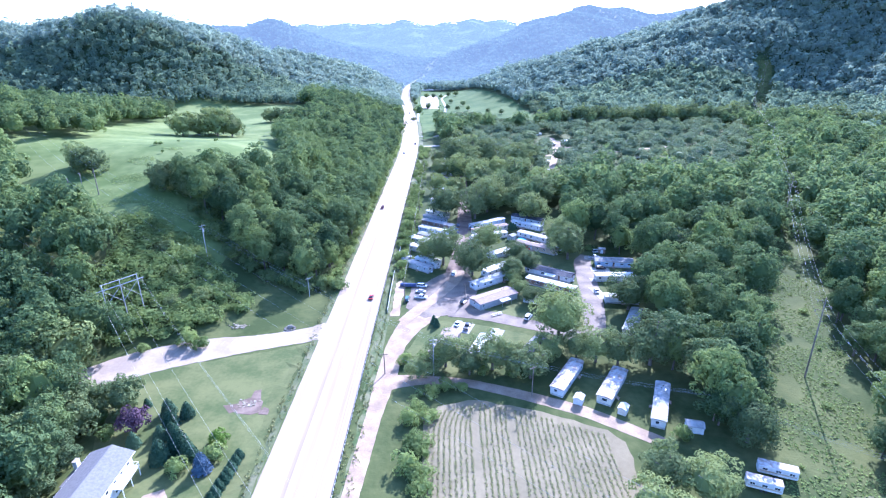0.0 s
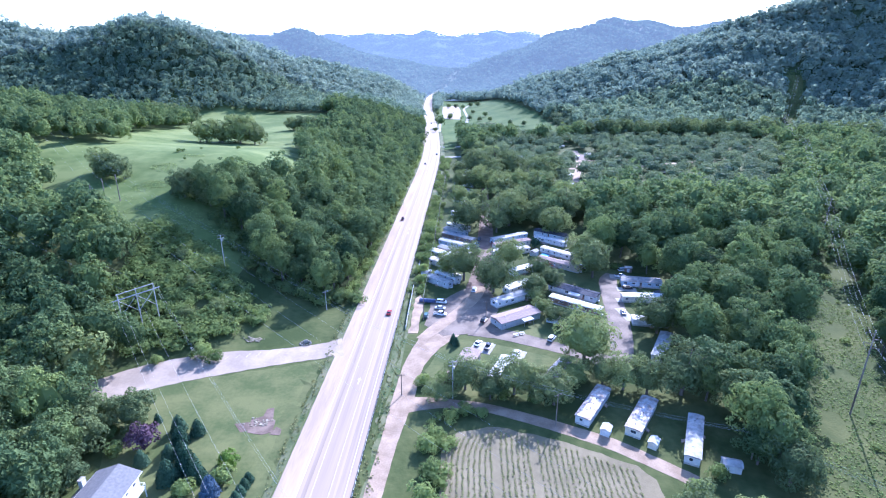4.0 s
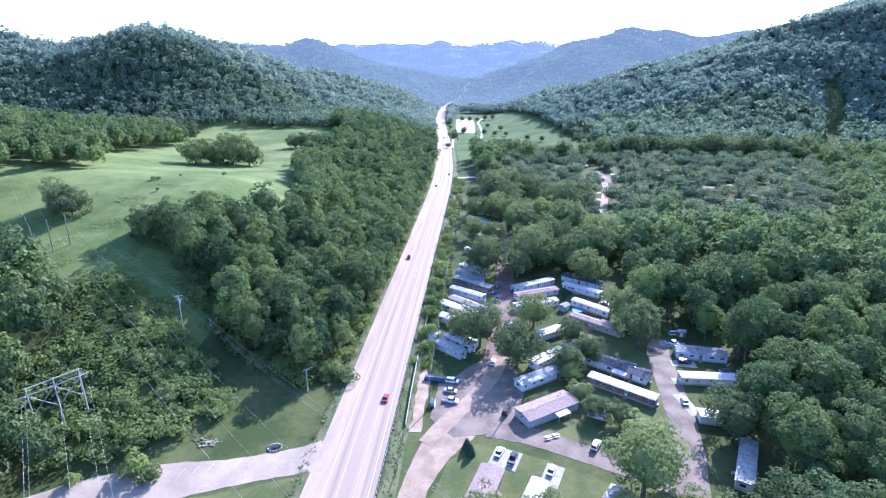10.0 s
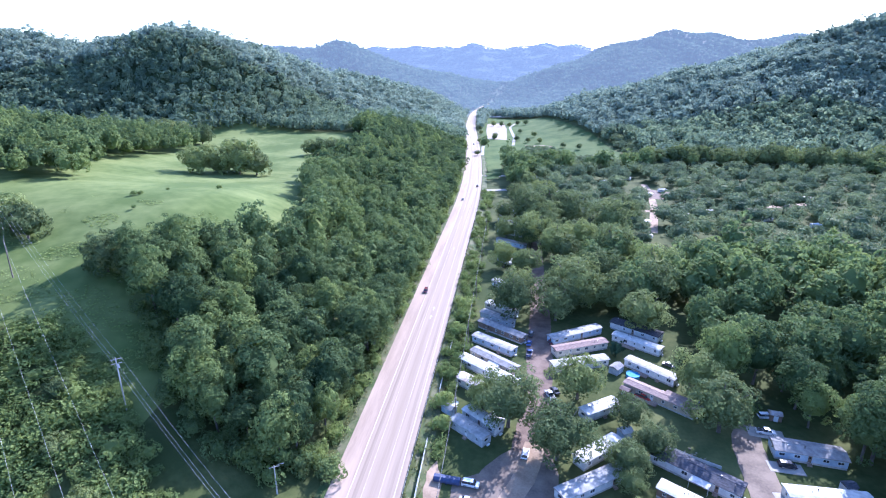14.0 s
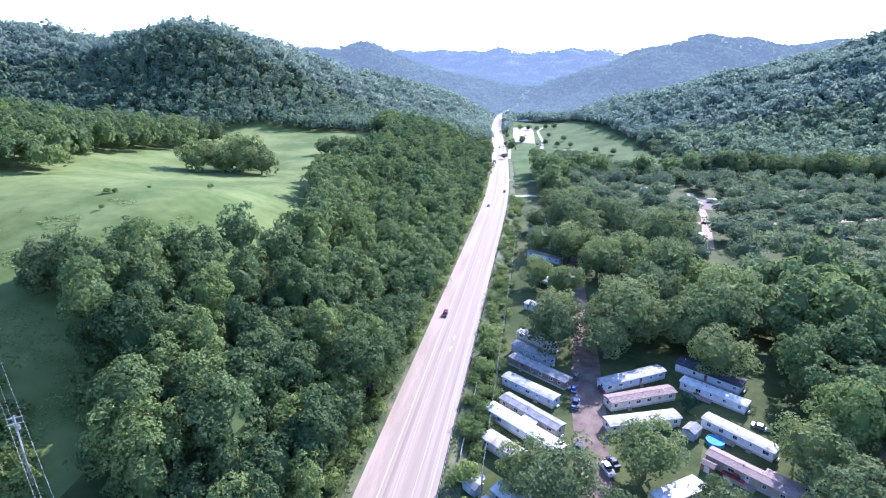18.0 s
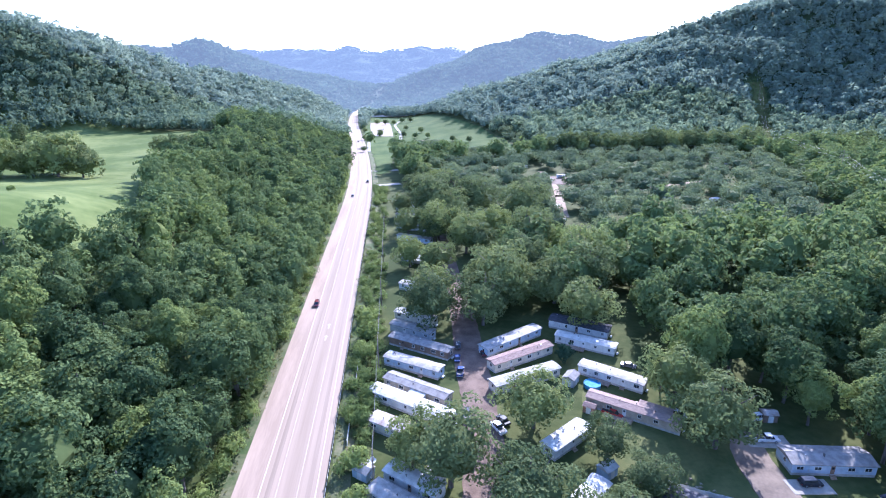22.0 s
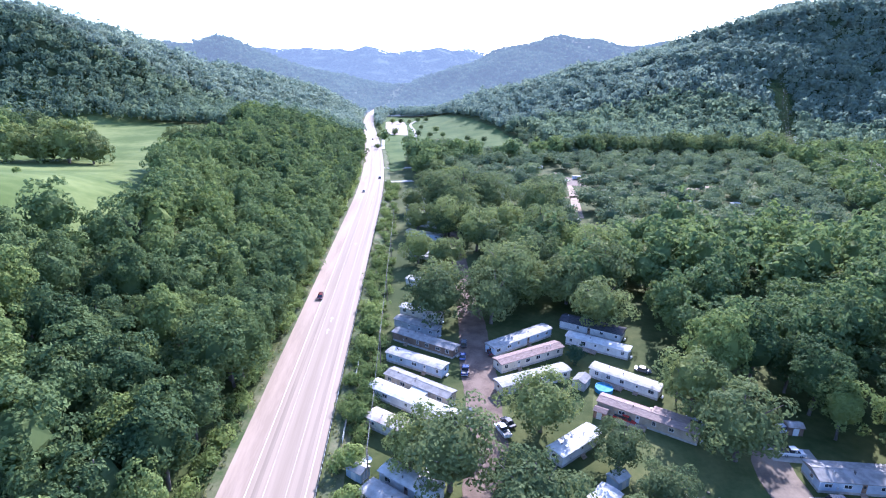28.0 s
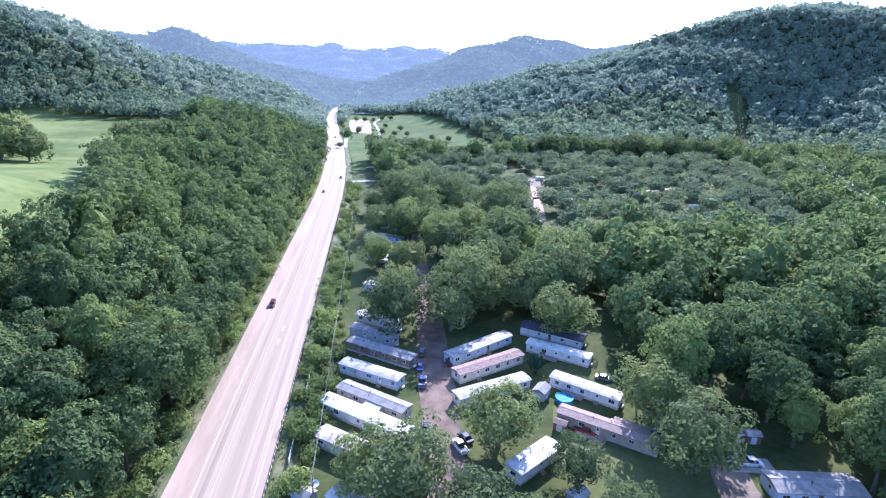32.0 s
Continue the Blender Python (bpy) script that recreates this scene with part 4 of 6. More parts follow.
def stand(points, joined, seed):
    """Joins many crowns into one growth."""
    name, label, mat, variants, scale, tall, sink = joined
    if not len(points):
        return
    rng = np.random.default_rng(seed)
    pick = rng.integers(0, len(variants), len(points))
    spin = rng.uniform(0, 2 * math.pi, len(points))
    s = rng.uniform(*scale, len(points))
    h = s * rng.uniform(*tall, len(points))
    z = land(points[:, 0], points[:, 1]) + sink
    vs, fs, ts, k = [], [], [], 0
    shade = rng.uniform(0, 1, len(points))
    for n, (v, f) in enumerate(variants):
        m = np.nonzero(pick == n)[0]
        if not len(m):
            continue
        c, q = np.cos(spin[m])[:, None], np.sin(spin[m])[:, None]
        x = (v[None, :, 0] * c - v[None, :, 1] * q) * s[m][:, None] + points[m, 0][:, None]
        y = (v[None, :, 0] * q + v[None, :, 1] * c) * s[m][:, None] + points[m, 1][:, None]
        w = v[None, :, 2] * h[m][:, None] + z[m][:, None]
        vs.append(np.stack([x, y, w], -1).reshape(-1, 3))
        fs.append((f[None] + (np.arange(len(m)) * len(v))[:, None, None]).reshape(-1, 4) + k)
        ts.append(np.repeat(shade[m], len(v)))
        k += len(m) * len(v)
    me = quad_mesh(name, np.concatenate(vs), np.concatenate(fs), mat)
    me.attributes.new("tint", "FLOAT", "POINT").data.foreach_set("value", np.concatenate(ts).astype(np.float32))
    tagged(new(name, me), label, "trees", kind="stuff")


fine_crowns = [crown(190 + i, 5.2, 12.0, 3.2, 34, 900, 0.46) for i in range(5)]
mid_crowns = [crown(200 + i, 5.2, 12.0, 3.0, 22, 300, 0.72) for i in range(6)]
camp_crowns = [crown(220 + i, 5.6, 8.6, 2.0, 34, 480, 0.5) for i in range(5)]
low_crowns = [crown(240 + i, 2.6, 3.4, -0.3, 12, 290, 0.26, 1) for i in range(4)]


def dome(seed, n, leaves, size):
    """A far crown: a rough lobed dome under a few leaf masses."""
    rng = np.random.default_rng(seed)
    v, f = blob(n, rng, 0.2, True)
    v = v * np.array([3.8, 3.8, 4.6]) + np.array([0, 0, 6.5])
    q = rng.normal(0, 1, (leaves, 3))
    q[:, 2] = np.abs(q[:, 2]) * 0.9 - 0.15
    q /= np.linalg.norm(q, axis=1, keepdims=True)
    lv, lf = leaf_cards(rng, q * np.array([4.6, 4.6, 5.8]) * rng.uniform(0.8, 1.1, (leaves, 1)) + np.array([0, 0, 6.5]), q, size)
    return np.concatenate([v, lv]), np.concatenate([f, lf + len(v)])


def open_slope(x, y):
    """Ground that the middle of the valley looks upon: the back of a hill is left bare."""
    seen = np.ones(np.shape(x), bool)
    for k in np.linspace(0.35, 0.97, 20):
        seen &= land(x * k, 90 + (y - 90) * k) < 100 + (land(x, y) + 22 - 100) * k + 6
    return seen


hill_crowns = [crown(300 + i, 4.8, 11.0, 1.5, 12, 84, 1.15, 1) for i in range(8)]
far_crowns = [dome(320 + i, 1, 14, 2.0) for i in range(6)]

pts = scatter(1, -230, -40, 220, 860, 9.4, left_wood, 0.48)
grow(pts, woods, 80, (-60, 215), (0.9, 1.6), "trees of the wood beside the highway", ("woodland", "dense green broad-leaved wood between meadow and highway", M["leaf"], mid_crowns, (0.8, 1.5), (0.85, 1.15), 0.0), 11)
pts = scatter(2, -260, -90, 60, 420, 9.8, left_back, 0.5)
grow(pts, woods, 20, (-120, 120), (0.95, 1.45), "trees at the foot of the slope", ("woodland", "dense green wood behind the meadow", M["leaf"], mid_crowns, (0.9, 1.4), (0.9, 1.2), 0.0), 12)
pts = scatter(3, -26, 480, 70, 722, 11.4, right_wood, 0.5)
grow(pts, woods, 90, (90, 195), (0.85, 1.65), "trees of the wood beside the trailer park", ("woodland", "dense green wood on the valley floor", M["leaf"], mid_crowns, (0.8, 1.8), (0.68, 1.12), 0.0), 13)
pts = scatter(4, 10, 400, 390, 770, 18.5, camp_wood, 0.4)
stand(pts, ("camp_trees", "rounded pale green trees planted over a campground", M["leaf_camp"], camp_crowns, (1.0, 1.6), (0.8, 1.0), 0.0), 14)
stand(scatter(46, 8, 64, 322, 600, 10.5, lambda x, y: (near_line([(11, 300), (13, 350), (14, 390), (15, 440), (16, 490)], x, y) > 7) & (inside(PARK, x, y)) & (y > 330)), ("shade_trees", "pale green shade trees over far trailers", M["leaf_park"], fine_crowns, (0.9, 1.5), (0.75, 1.0), 0.0), 46)

stand(scatter(47, -10, 560, 520, 860, 12.5, lambda x, y: ((near_line([(165, 745), (182, 742), (320, 734), (404, 718), (482, 700), (508, 621), (522, 540)], x, y) < 14)) & ~in_corridor(x, y)), ("tall_tree_row", "row of tall pale green trees behind the campground", M["leaf_park"], fine_crowns, (1.3, 1.75), (0.9, 1.1), 0.0), 47)

stand(scatter(48, -150, -44, 208, 262, 4.2, lambda x, y: near_line([(-50, 221), (-62, 218), (-80, 222), (-100, 233), (-121, 255), (-140, 272)], x, y) < 4.5), ("scrub", "dark undergrowth along the front of the wood", M["leaf"], low_crowns, (0.7, 1.5), (0.8, 1.3), 0.0), 48)

stand(scatter(49, -22, 160, 640, 905, 10.0, lambda x, y: ~inside(FAR_LAWN, x, y) & ~inside(CAMP, x, y) & (x - road_x(y) > 60) & (y > 655)), ("park_trees", "low rounded trees at the edge of the far park", M["leaf_camp"], camp_crowns, (0.7, 1.15), (0.7, 0.95), 0.0), 49)

# hills
stand(scatter(25, -560, -90, 60, 860, 9.8, lambda x, y: left_back(x, y) & ((x <= -260) | (y >= 420)) & ((y < 640) & (x > -470)), 0.5), ("hill_forest", "dense wood round the upper meadow", M["leaf"], mid_crowns, (0.85, 1.35), (0.9, 1.25), 0.0), 35)
stand(scatter(25, -560, -90, 60, 860, 9.8, lambda x, y: left_back(x, y) & ((x <= -260) | (y >= 420)) & ~((y < 640) & (x > -470)), 0.5), ("hill_forest", "dense wood round the upper meadow", M["leaf_slope_hazed"], hill_crowns, (0.85, 1.35), (0.9, 1.25), 0.0), 36)
def left_hill(x, y):
    return (((y >= 700) & (x < -60)) | ((x < -380) & (y > 250))) & ~((y < 860) & (x > -520)) & off_road(x, y, 16)


def right_hill(x, y):
    return ((y >= 735) | (x >= 470)) & (x > -100) & (x - road_x(y) > 22) & ~((x < 160) & (y < 905)) & ~inside(FAR_LAWN, x, y) & ~in_corridor(x, y) & (near_line([(-95, 1560), (-30, 1580), (20, 1590)], x, y) > 12)


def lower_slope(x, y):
    """The nearer and lower part of the wooded hills, with less haze in its leaf colour."""
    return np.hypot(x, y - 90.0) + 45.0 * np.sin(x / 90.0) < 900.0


for far, mat in ((False, M["leaf_slope_hazed"]), (True, M["leaf_hill_hazed"])):
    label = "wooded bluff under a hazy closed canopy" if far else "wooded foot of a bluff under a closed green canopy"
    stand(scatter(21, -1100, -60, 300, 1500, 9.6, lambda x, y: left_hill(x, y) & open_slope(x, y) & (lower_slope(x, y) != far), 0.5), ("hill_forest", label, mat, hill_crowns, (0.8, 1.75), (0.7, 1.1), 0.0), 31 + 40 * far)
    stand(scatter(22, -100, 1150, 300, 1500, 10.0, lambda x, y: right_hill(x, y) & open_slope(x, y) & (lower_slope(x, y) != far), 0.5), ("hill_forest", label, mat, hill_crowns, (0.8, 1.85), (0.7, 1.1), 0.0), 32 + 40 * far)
stand(scatter(23, -1500, 1500, 1500, 2500, 16.0, lambda x, y: off_road(x, y, 14) & open_slope(x, y)), ("far_forest", "hazy far wooded ridge", M["leaf_far_hazed"], far_crowns, (1.4, 2.1), (0.5, 0.75), -2.0), 33)
stand(scatter(24, -1700, 1700, 2500, 3500, 19.0, open_slope), ("far_forest", "hazy far wooded ridge", M["leaf_farthest_hazed"], far_crowns, (1.6, 2.3), (0.3, 0.42), -3.0), 34)

ribbon("clearing", CORRIDOR[8:], 11.0, M["lawn"], 0.5, "mown grassy clearing up the wooded hillside", "grass", step=6.0, cols=6)

# scrub on the slope below the meadow, and along the road
stand(scatter(41, -185, -80, 160, 242, 3.9, lambda x, y: inside(SHRUBLAND, x, y) & (np.sin(x * 0.31) + np.sin(y * 0.37 + x * 0.1) > -1.5)), ("scrub", "tangled green scrub on a slope", M["leaf_scrub"], low_crowns, (0.45, 2.0), (0.5, 1.1), 0.0), 41)
stand(scatter(42, 90, 440, 90, 740, 3.6, lambda x, y: in_corridor(x, y) & (np.random.default_rng(8).uniform(0, 1, x.shape) < np.where(y > 290, 0.7, 0.07))), ("scrub", "low green scrub in the mown clearing", M["leaf_scrub"], low_crowns, (0.25, 0.8), (0.5, 1.0), 0.0), 42)
stand(scatter(43, -26, -17, 232, 590, 3.2, lambda x, y: (x - road_x(y) > 11.8) & (np.sin(y * 0.23 + x) + np.sin(y * 0.071) > -0.35)), ("scrub", "roadside bushes below the guard rail", M["leaf_scrub"], low_crowns, (0.4, 1.05), (0.7, 1.1), 0.0), 43)
stand(scatter(44, -160, -48, 224, 660, 4.0, lambda x, y: inside(LEFT_WOODS, x, y) & (x - road_x(y) < -12.0) & (x - road_x(y) > -17)), ("scrub", "low growth along the wood's edge", M["leaf_scrub"], low_crowns, (0.6, 1.2), (0.8, 1.4), 0.0), 44)
stand(scatter(45, -9, -5, 85, 142, 3.0, lambda x, y: np.sin(y * 0.5) > -0.6), ("hedge", "ragged bushes along the field's edge", M["leaf_scrub"], low_crowns, (0.5, 1.1), (0.8, 1.3), 0.0), 45)

# single trees: x, y, size, height factor
for x, y, s, tall in ((42, 172, 1.25, 1.05), (70, 156, 1.2, 1.0), (-1, 247, 1.2, 1.0), (13, 234, 1.15, 1.0), (22, 265, 1.05, 0.95), (36, 252, 0.7, 1.0), (63, 253, 1.15, 1.05), (62, 271, 1.1, 1.05), (28, 338, 1.55, 1.05), (1, 326, 1.3, 1.0),
                      (3, 342, 1.0, 1.1), (12, 468, 1.7, 1.1), (38, 472, 1.6, 1.1), (20, 452, 1.4, 1.1), (75, 479, 1.5, 1.1), (16, 154, 0.9, 0.95), (0, 156, 0.85, 0.95), (8, 151, 0.7, 0.9), (22, 153, 0.75, 0.9), (36, 160, 0.7, 0.9), (59, 156, 0.8, 1.0), (46, 161, 0.7, 0.95), (43, 200, 0.6, 0.9), (76, 197, 1.05, 0.95), (31, 231, 0.75, 0.9),
                      (-9, 150, 0.6, 0.8), (28, 149, 0.85, 0.9), (40, 239, 0.7, 0.9), (52, 158, 0.85, 1.0), (83, 118, 0.85, 1.0), (54, 102, 0.8, 0.9), (62, 98, 0.9, 0.9), (48, 92, 0.9, 0.8), (12, 236, 0.8, 1.2), (19, 496, 1.5, 1.1), (30, 350, 1.2, 1.1),
                      (42, 362, 1.3, 1.1), (19, 324, 1.25, 1.05), (62, 448, 1.6, 1.1), (68, 364, 1.5, 1.1), (64, 345, 1.35, 1.1), (54, 400, 1.5, 1.1), (-9, 254, 0.8, 1.0), (36, 204, 0.55, 0.9), (33, 213, 0.5, 0.85), (31, 224, 0.5, 0.9), (-5, 388, 0.95, 1.05), (-4, 436, 1.05, 1.1), (-6, 486, 0.95, 1.0), (26, 486, 1.6, 1.1), (12, 428, 1.35, 1.1), (50, 340, 1.2, 1.0), (54, 318, 1.2, 1.0), (8, 378, 0.9, 1.1), (24, 405, 1.3, 1.1), (40, 418, 1.3, 1.1), (10, 425, 1.0, 1.1), (10, 520, 1.2, 1.1), (26, 535, 1.3, 1.1), (4, 545, 1.1, 1.0), (83, 146, 0.9, 1.1)):
    park.plant(rnd, x, y, s * 1.32, tall * 0.9, "shade trees of the trailer park")
for x, y, s in ((-206, 295, 0.95), (-194, 287, 1.0), (-200, 290, 0.8), (-147, 270, 0.95), (-133, 268, 0.95), (-140, 272, 0.85), (-224, 457, 1.0), (-214, 466, 0.9), (-200, 470, 1.2), (-188, 472, 0.95), (-207, 482, 1.1), (-378, 648, 1.1), (-330, 640, 1.0), (-150, 276, 0.8), (-97, 132, 0.9), (-108, 130, 1.0), (-118, 128, 1.1), (-100, 108, 0.9), (-99, 98, 0.8), (-104, 88, 0.9), (-96, 80, 1.0), (-360, 625, 1.0), (-350, 632, 1.1),
                (-341, 625, 1.0), (-370, 640, 1.1), (-192, 593, 0.7), (-184, 600, 0.75), (-166, 584, 0.8), (-176, 610, 0.7), (-98, 193, 0.55), (-108, 187, 0.42), (-113, 203, 0.5), (-124, 218, 0.45), (-91, 186, 0.35), (-142, 160, 1.25), (-124, 150, 1.4), (-132, 138, 1.2), (-112, 114, 1.1), (-104, 122, 0.95), (-118, 104, 1.1), (-128, 120, 1.2), (-108, 96, 0.9), (-136, 148, 1.3)):
    field_tree.plant(rnd, x, y, s * (1.25 if x > -145 else 1.45 if y < 300 else 2.05), 0.95, label="" if x < -145 else "large leafy tree beside the drive")
for x, y, s in ((-93, 168, 1.5), (-88, 166, 1.1), (-107, 162, 0.8), (-183, 336, 0.6), (-181, 338, 0.5), (-170, 318, 0.4), (-160, 372, 0.6), (-176, 352, 0.35), (-62, 113, 1.1), (-101, 126, 1.2), (-95, 120, 1.0), (-70, 108, 1.1), (-11, 127, 1.2), (-10, 118, 0.8), (-10, 109, 1.3), (-4, 141, 0.9), (0, 143, 1.0), (5, 142, 0.8),
                (77, 265, 0.9), (-14, 158, 1.0), (-8, 160, 0.9), (12, 152, 1.1), (22, 150, 1.0), (-21, 243, 1.2), (-22, 254, 1.4), (-21, 270, 1.2), (-20, 282, 1.1), (-22, 305, 1.4), (-21, 318, 1.6), (-22, 330, 1.5), (-57, 224, 1.2), (-66, 222, 1.0), (74, 209, 0.8), (66, 120, 1.0), (58, 114, 1.1)):
    shrubs.plant(rnd, x, y, s, 1.0, label="leafy green bush on open grass")
for x, y, s in ((-83, 131, 0.8), (-77, 130, 0.75), (-80, 126, 0.85), (-73, 116, 1.1), (-91, 134, 0.45), (-80, 120, 0.7), (-77, 121, 0.75), (-69, 113, 0.9), (-76, 112, 1.0), (-86, 117, 0.7)):
    spruce.plant(rnd, x, y, s)
for i in range(9):
    spruce.plant(rnd, -55.5 - 0.25 * i, 113 - 2.1 * i, 0.55, 0.9, label="narrow evergreen in a clipped row", group="row of evergreens")
blue_spruce.plant(rnd, -63.5, 108.5, 0.95)
purple.plant(rnd, -88.5, 123, 1.0)
lime.plant(rnd, -63, 119, 1.1)
topiary.plant(rnd, 40, 296, 1.0)
for x, y in ((-3.5, 184), (-4.6, 186.5)):
    spruce.plant(rnd, x, y, 0.5, 1.1, label="small dark evergreen on the lawn")
for x, y, s in ((-30, 1000, 0.8), (-30, 980, 0.7), (5, 960, 0.8), (22, 940, 0.7), (34, 1000, 0.8), (-52, 930, 0.6), (70, 880, 0.7), (90, 860, 0.7), (60, 820, 0.6), (-8, 1180, 0.8), (-24, 1190, 0.9), (-40, 1200, 0.9), (8, 1200, 0.9), (24, 1190, 0.9), (-56, 1050, 0.7), (-62, 1120, 0.7), (40, 930, 0.7), (12, 1060, 0.7), (-46, 800, 0.6)):
    park.plant(rnd, x, y, s, 0.9, label="young tree on the far park lawn", group="trees of the far park")


# ---- trailers and houses ----
def window(parent, x, y, z, w, h, face, frame="trim"):
    """A framed pane on a wall that faces along face (+1/-1: y, +2/-2: x)."""
    s = 1 if face > 0 else -1
    g, q = Geo(), Geo()
    if abs(face) == 1:
        for dx, dz, ww, hh in ((0, h / 2, w + 0.14, 0.09), (0, -h / 2, w + 0.2, 0.1), (-w / 2, 0, 0.09, h), (w / 2, 0, 0.09, h), (0, 0, 0.05, h)):
            g.box((x + dx, y + 0.02 * s, z + dz), (ww, 0.08, hh))
        q.box((x, y + 0.005 * s, z), (w, 0.04, h))
    else:
        for dy, dz, ww, hh in ((0, h / 2, w + 0.14, 0.09), (0, -h / 2, w + 0.2, 0.1), (-w / 2, 0, 0.09, h), (w / 2, 0, 0.09, h)):
            g.box((x + 0.02 * s, y + dy, z + dz), (0.08, ww, hh))
        q.box((x + 0.005 * s, y, z), (0.04, w, h))
    f = part("window", g, M[frame], parent)
    part("pane", q, M["glass"], f)
    return f


def trailer(a, b, width, roof, siding, label, behind=1, pitch=0.5, seed=0, extras=()):
    """A single- or double-wide home whose one eave runs from a to b; behind: the side on which the rest lies."""
    r = random.Random(seed * 31 + 7)
    dx, dy = b[0] - a[0], b[1] - a[1]
    L, turn = math.hypot(dx, dy), math.degrees(math.atan2(dy, dx))
    px, py = -dy / L * behind, dx / L * behind
    cx, cy = (a[0] + b[0]) / 2 + px * width / 2, (a[1] + b[1]) / 2 + py * width / 2
    ob = thing("trailer_home", pose(cx, cy, 0.0, 0, 0, turn), label, "trailer home", "homes of the trailer park")
    W, z0, z1 = width - 0.3, 0.65, 2.95
    part("skirting", Geo().box((0, 0, z0 / 2 - 0.1), (L - 0.35, W - 0.12, z0 + 0.2)), M["skirt"], ob)
    part("body", Geo().box((0, 0, (z0 + z1) / 2), (L - 0.25, W, z1 - z0), 0.03), M["siding_" + siding], ob)
    e = width / 2 + 0.12
    top = pitch * (1.6 if width > 6 else 1.0)
    if roof in ("white", "silver", "rusty") and width < 6:
        prof = [(-e, z1 - 0.05), (-e, z1 + 0.08), (-e * 0.6, z1 + top * 0.62), (0, z1 + top * 0.85), (e * 0.6, z1 + top * 0.62), (e, z1 + 0.08), (e, z1 - 0.05)]
    else:
        prof = [(-e, z1 - 0.05), (-e, z1 + 0.1), (0, z1 + 0.1 + top), (e, z1 + 0.1), (e, z1 - 0.05)]
    rf = part("roof", Geo().prism(prof, -L / 2 - 0.2, L / 2 + 0.2), M["roof_" + roof], ob)
    ridge_z = z1 + (0.85 * top if len(prof) == 7 else 0.1 + top)
    if len(prof) == 7:
        for i in range(1, int(L / 4)):
            part("roof_seam", Geo().box((-L / 2 + i * 4.0, 0, ridge_z), (0.09, e * 0.55, 0.06)), M["roof_" + roof], rf)
    else:
        part("ridge_cap", Geo().box((0, 0, ridge_z), (L + 0.3, 0.3, 0.07), 0.02), M["roof_" + roof], rf)
    for i in range(r.choice((2, 3, 3))):
        x = r.uniform(-0.42, 0.42) * L
        y = r.uniform(-0.25, 0.25) * width
        part("roof_vent", Geo().tube([(x, y, z1), (x, y, ridge_z + 0.28)], 0.1, 7).tube([(x, y, ridge_z + 0.28), (x, y, ridge_z + 0.36)], 0.17, 7), M["dark_steel" if i else "steel"], ob)
    n = max(3, int(L / 3.6))
    for side in (-1, 1):
        door_at = r.randrange(1, n - 1)
        for i in range(n):
            x = -L / 2 + (i + 0.5) * L / n + r.uniform(-0.4, 0.4)
            if i == door_at:
                y = side * W / 2
                d = part("door", Geo().box((x, y + 0.02 * side, z0 + 1.02), (0.92, 0.09, 2.02), 0.015), M["trim" if r.random() < 0.7 else "siding_brown"], ob)
                part("door_window", Geo().box((x, y + 0.06 * side, z0 + 1.5), (0.5, 0.04, 0.6)), M["glass"], d)
                g = Geo()
                for s in range(3):
                    g.box((x, y + side * (0.3 + 0.32 * s), 0.56 - 0.19 * s - 0.09), (1.3, 0.34, 0.19), 0.01)
                part("door_steps", g, M["deck"], ob)
            elif r.random() < 0.85:
                window(ob, x, side * W / 2, z0 + 1.3, r.choice((0.8, 1.1, 1.5)), r.choice((0.9, 1.1)), side)
    for side in (-2, 2):
        window(ob, side / 2 * (L - 0.25) / 2, r.uniform(-0.5, 0.5), z0 + 1.3, r.choice((1.0, 1.6)), 1.0, side)
    if "deck" in extras:
        x, w = -L * 0.12, L * 0.3
        d = part("deck", Geo().box((x, -W / 2 - 1.3, 0.55), (w, 2.5, 0.14)), M["deck"], ob, "weathered wooden deck")
        g = Geo()
        for i in range(5):
            for yy in (-W / 2 - 2.45,):
                g.box((x - w / 2 + 0.06 + i * (w - 0.12) / 4, yy, 0.8), (0.09, 0.09, 1.6))
        g.box((x, -W / 2 - 2.45, 1.55), (w, 0.08, 0.09)).box((x, -W / 2 - 2.45, 1.1), (w, 0.05, 0.07))
        part("deck_rail", g, M["deck"], ob)
    if "awning" in extras:
        x, w = L * 0.1, min(5.0, L * 0.25)
        part("awning", Geo().add([(x - w / 2, -W / 2, 2.85), (x + w / 2, -W / 2, 2.85), (x + w / 2, -W / 2 - 2.6, 2.5), (x - w / 2, -W / 2 - 2.6, 2.5), (x - w / 2, -W / 2, 2.78), (x + w / 2, -W / 2, 2.78), (x + w / 2, -W / 2 - 2.6, 2.43), (x - w / 2, -W / 2 - 2.6, 2.43)],
                                 [(0, 1, 2, 3), (7, 6, 5, 4), (0, 4, 5, 1), (1, 5, 6, 2), (2, 6, 7, 3), (3, 7, 4, 0)]), M["roof_white"], ob, "white metal awning")
        for k in (-1, 1):
            part("awning_post", Geo().tube([(x + k * (w / 2 - 0.1), -W / 2 - 2.5, 0), (x + k * (w / 2 - 0.1), -W / 2 - 2.5, 2.46)], 0.05, 6), M["trim"], ob)
    if "annex" in extras:
        part("annex", Geo().box((L * 0.2, W / 2 + 1.3, 1.2), (L * 0.35, 2.6, 2.4), 0.02), M["siding_" + siding], ob)
        part("annex_roof", Geo().prism([(W / 2 - 0.05, 2.85), (W / 2 + 2.8, 2.4), (W / 2 + 2.8, 2.5), (W / 2 - 0.05, 2.95)], L * 0.02, L * 0.38), M["roof_" + roof], ob)
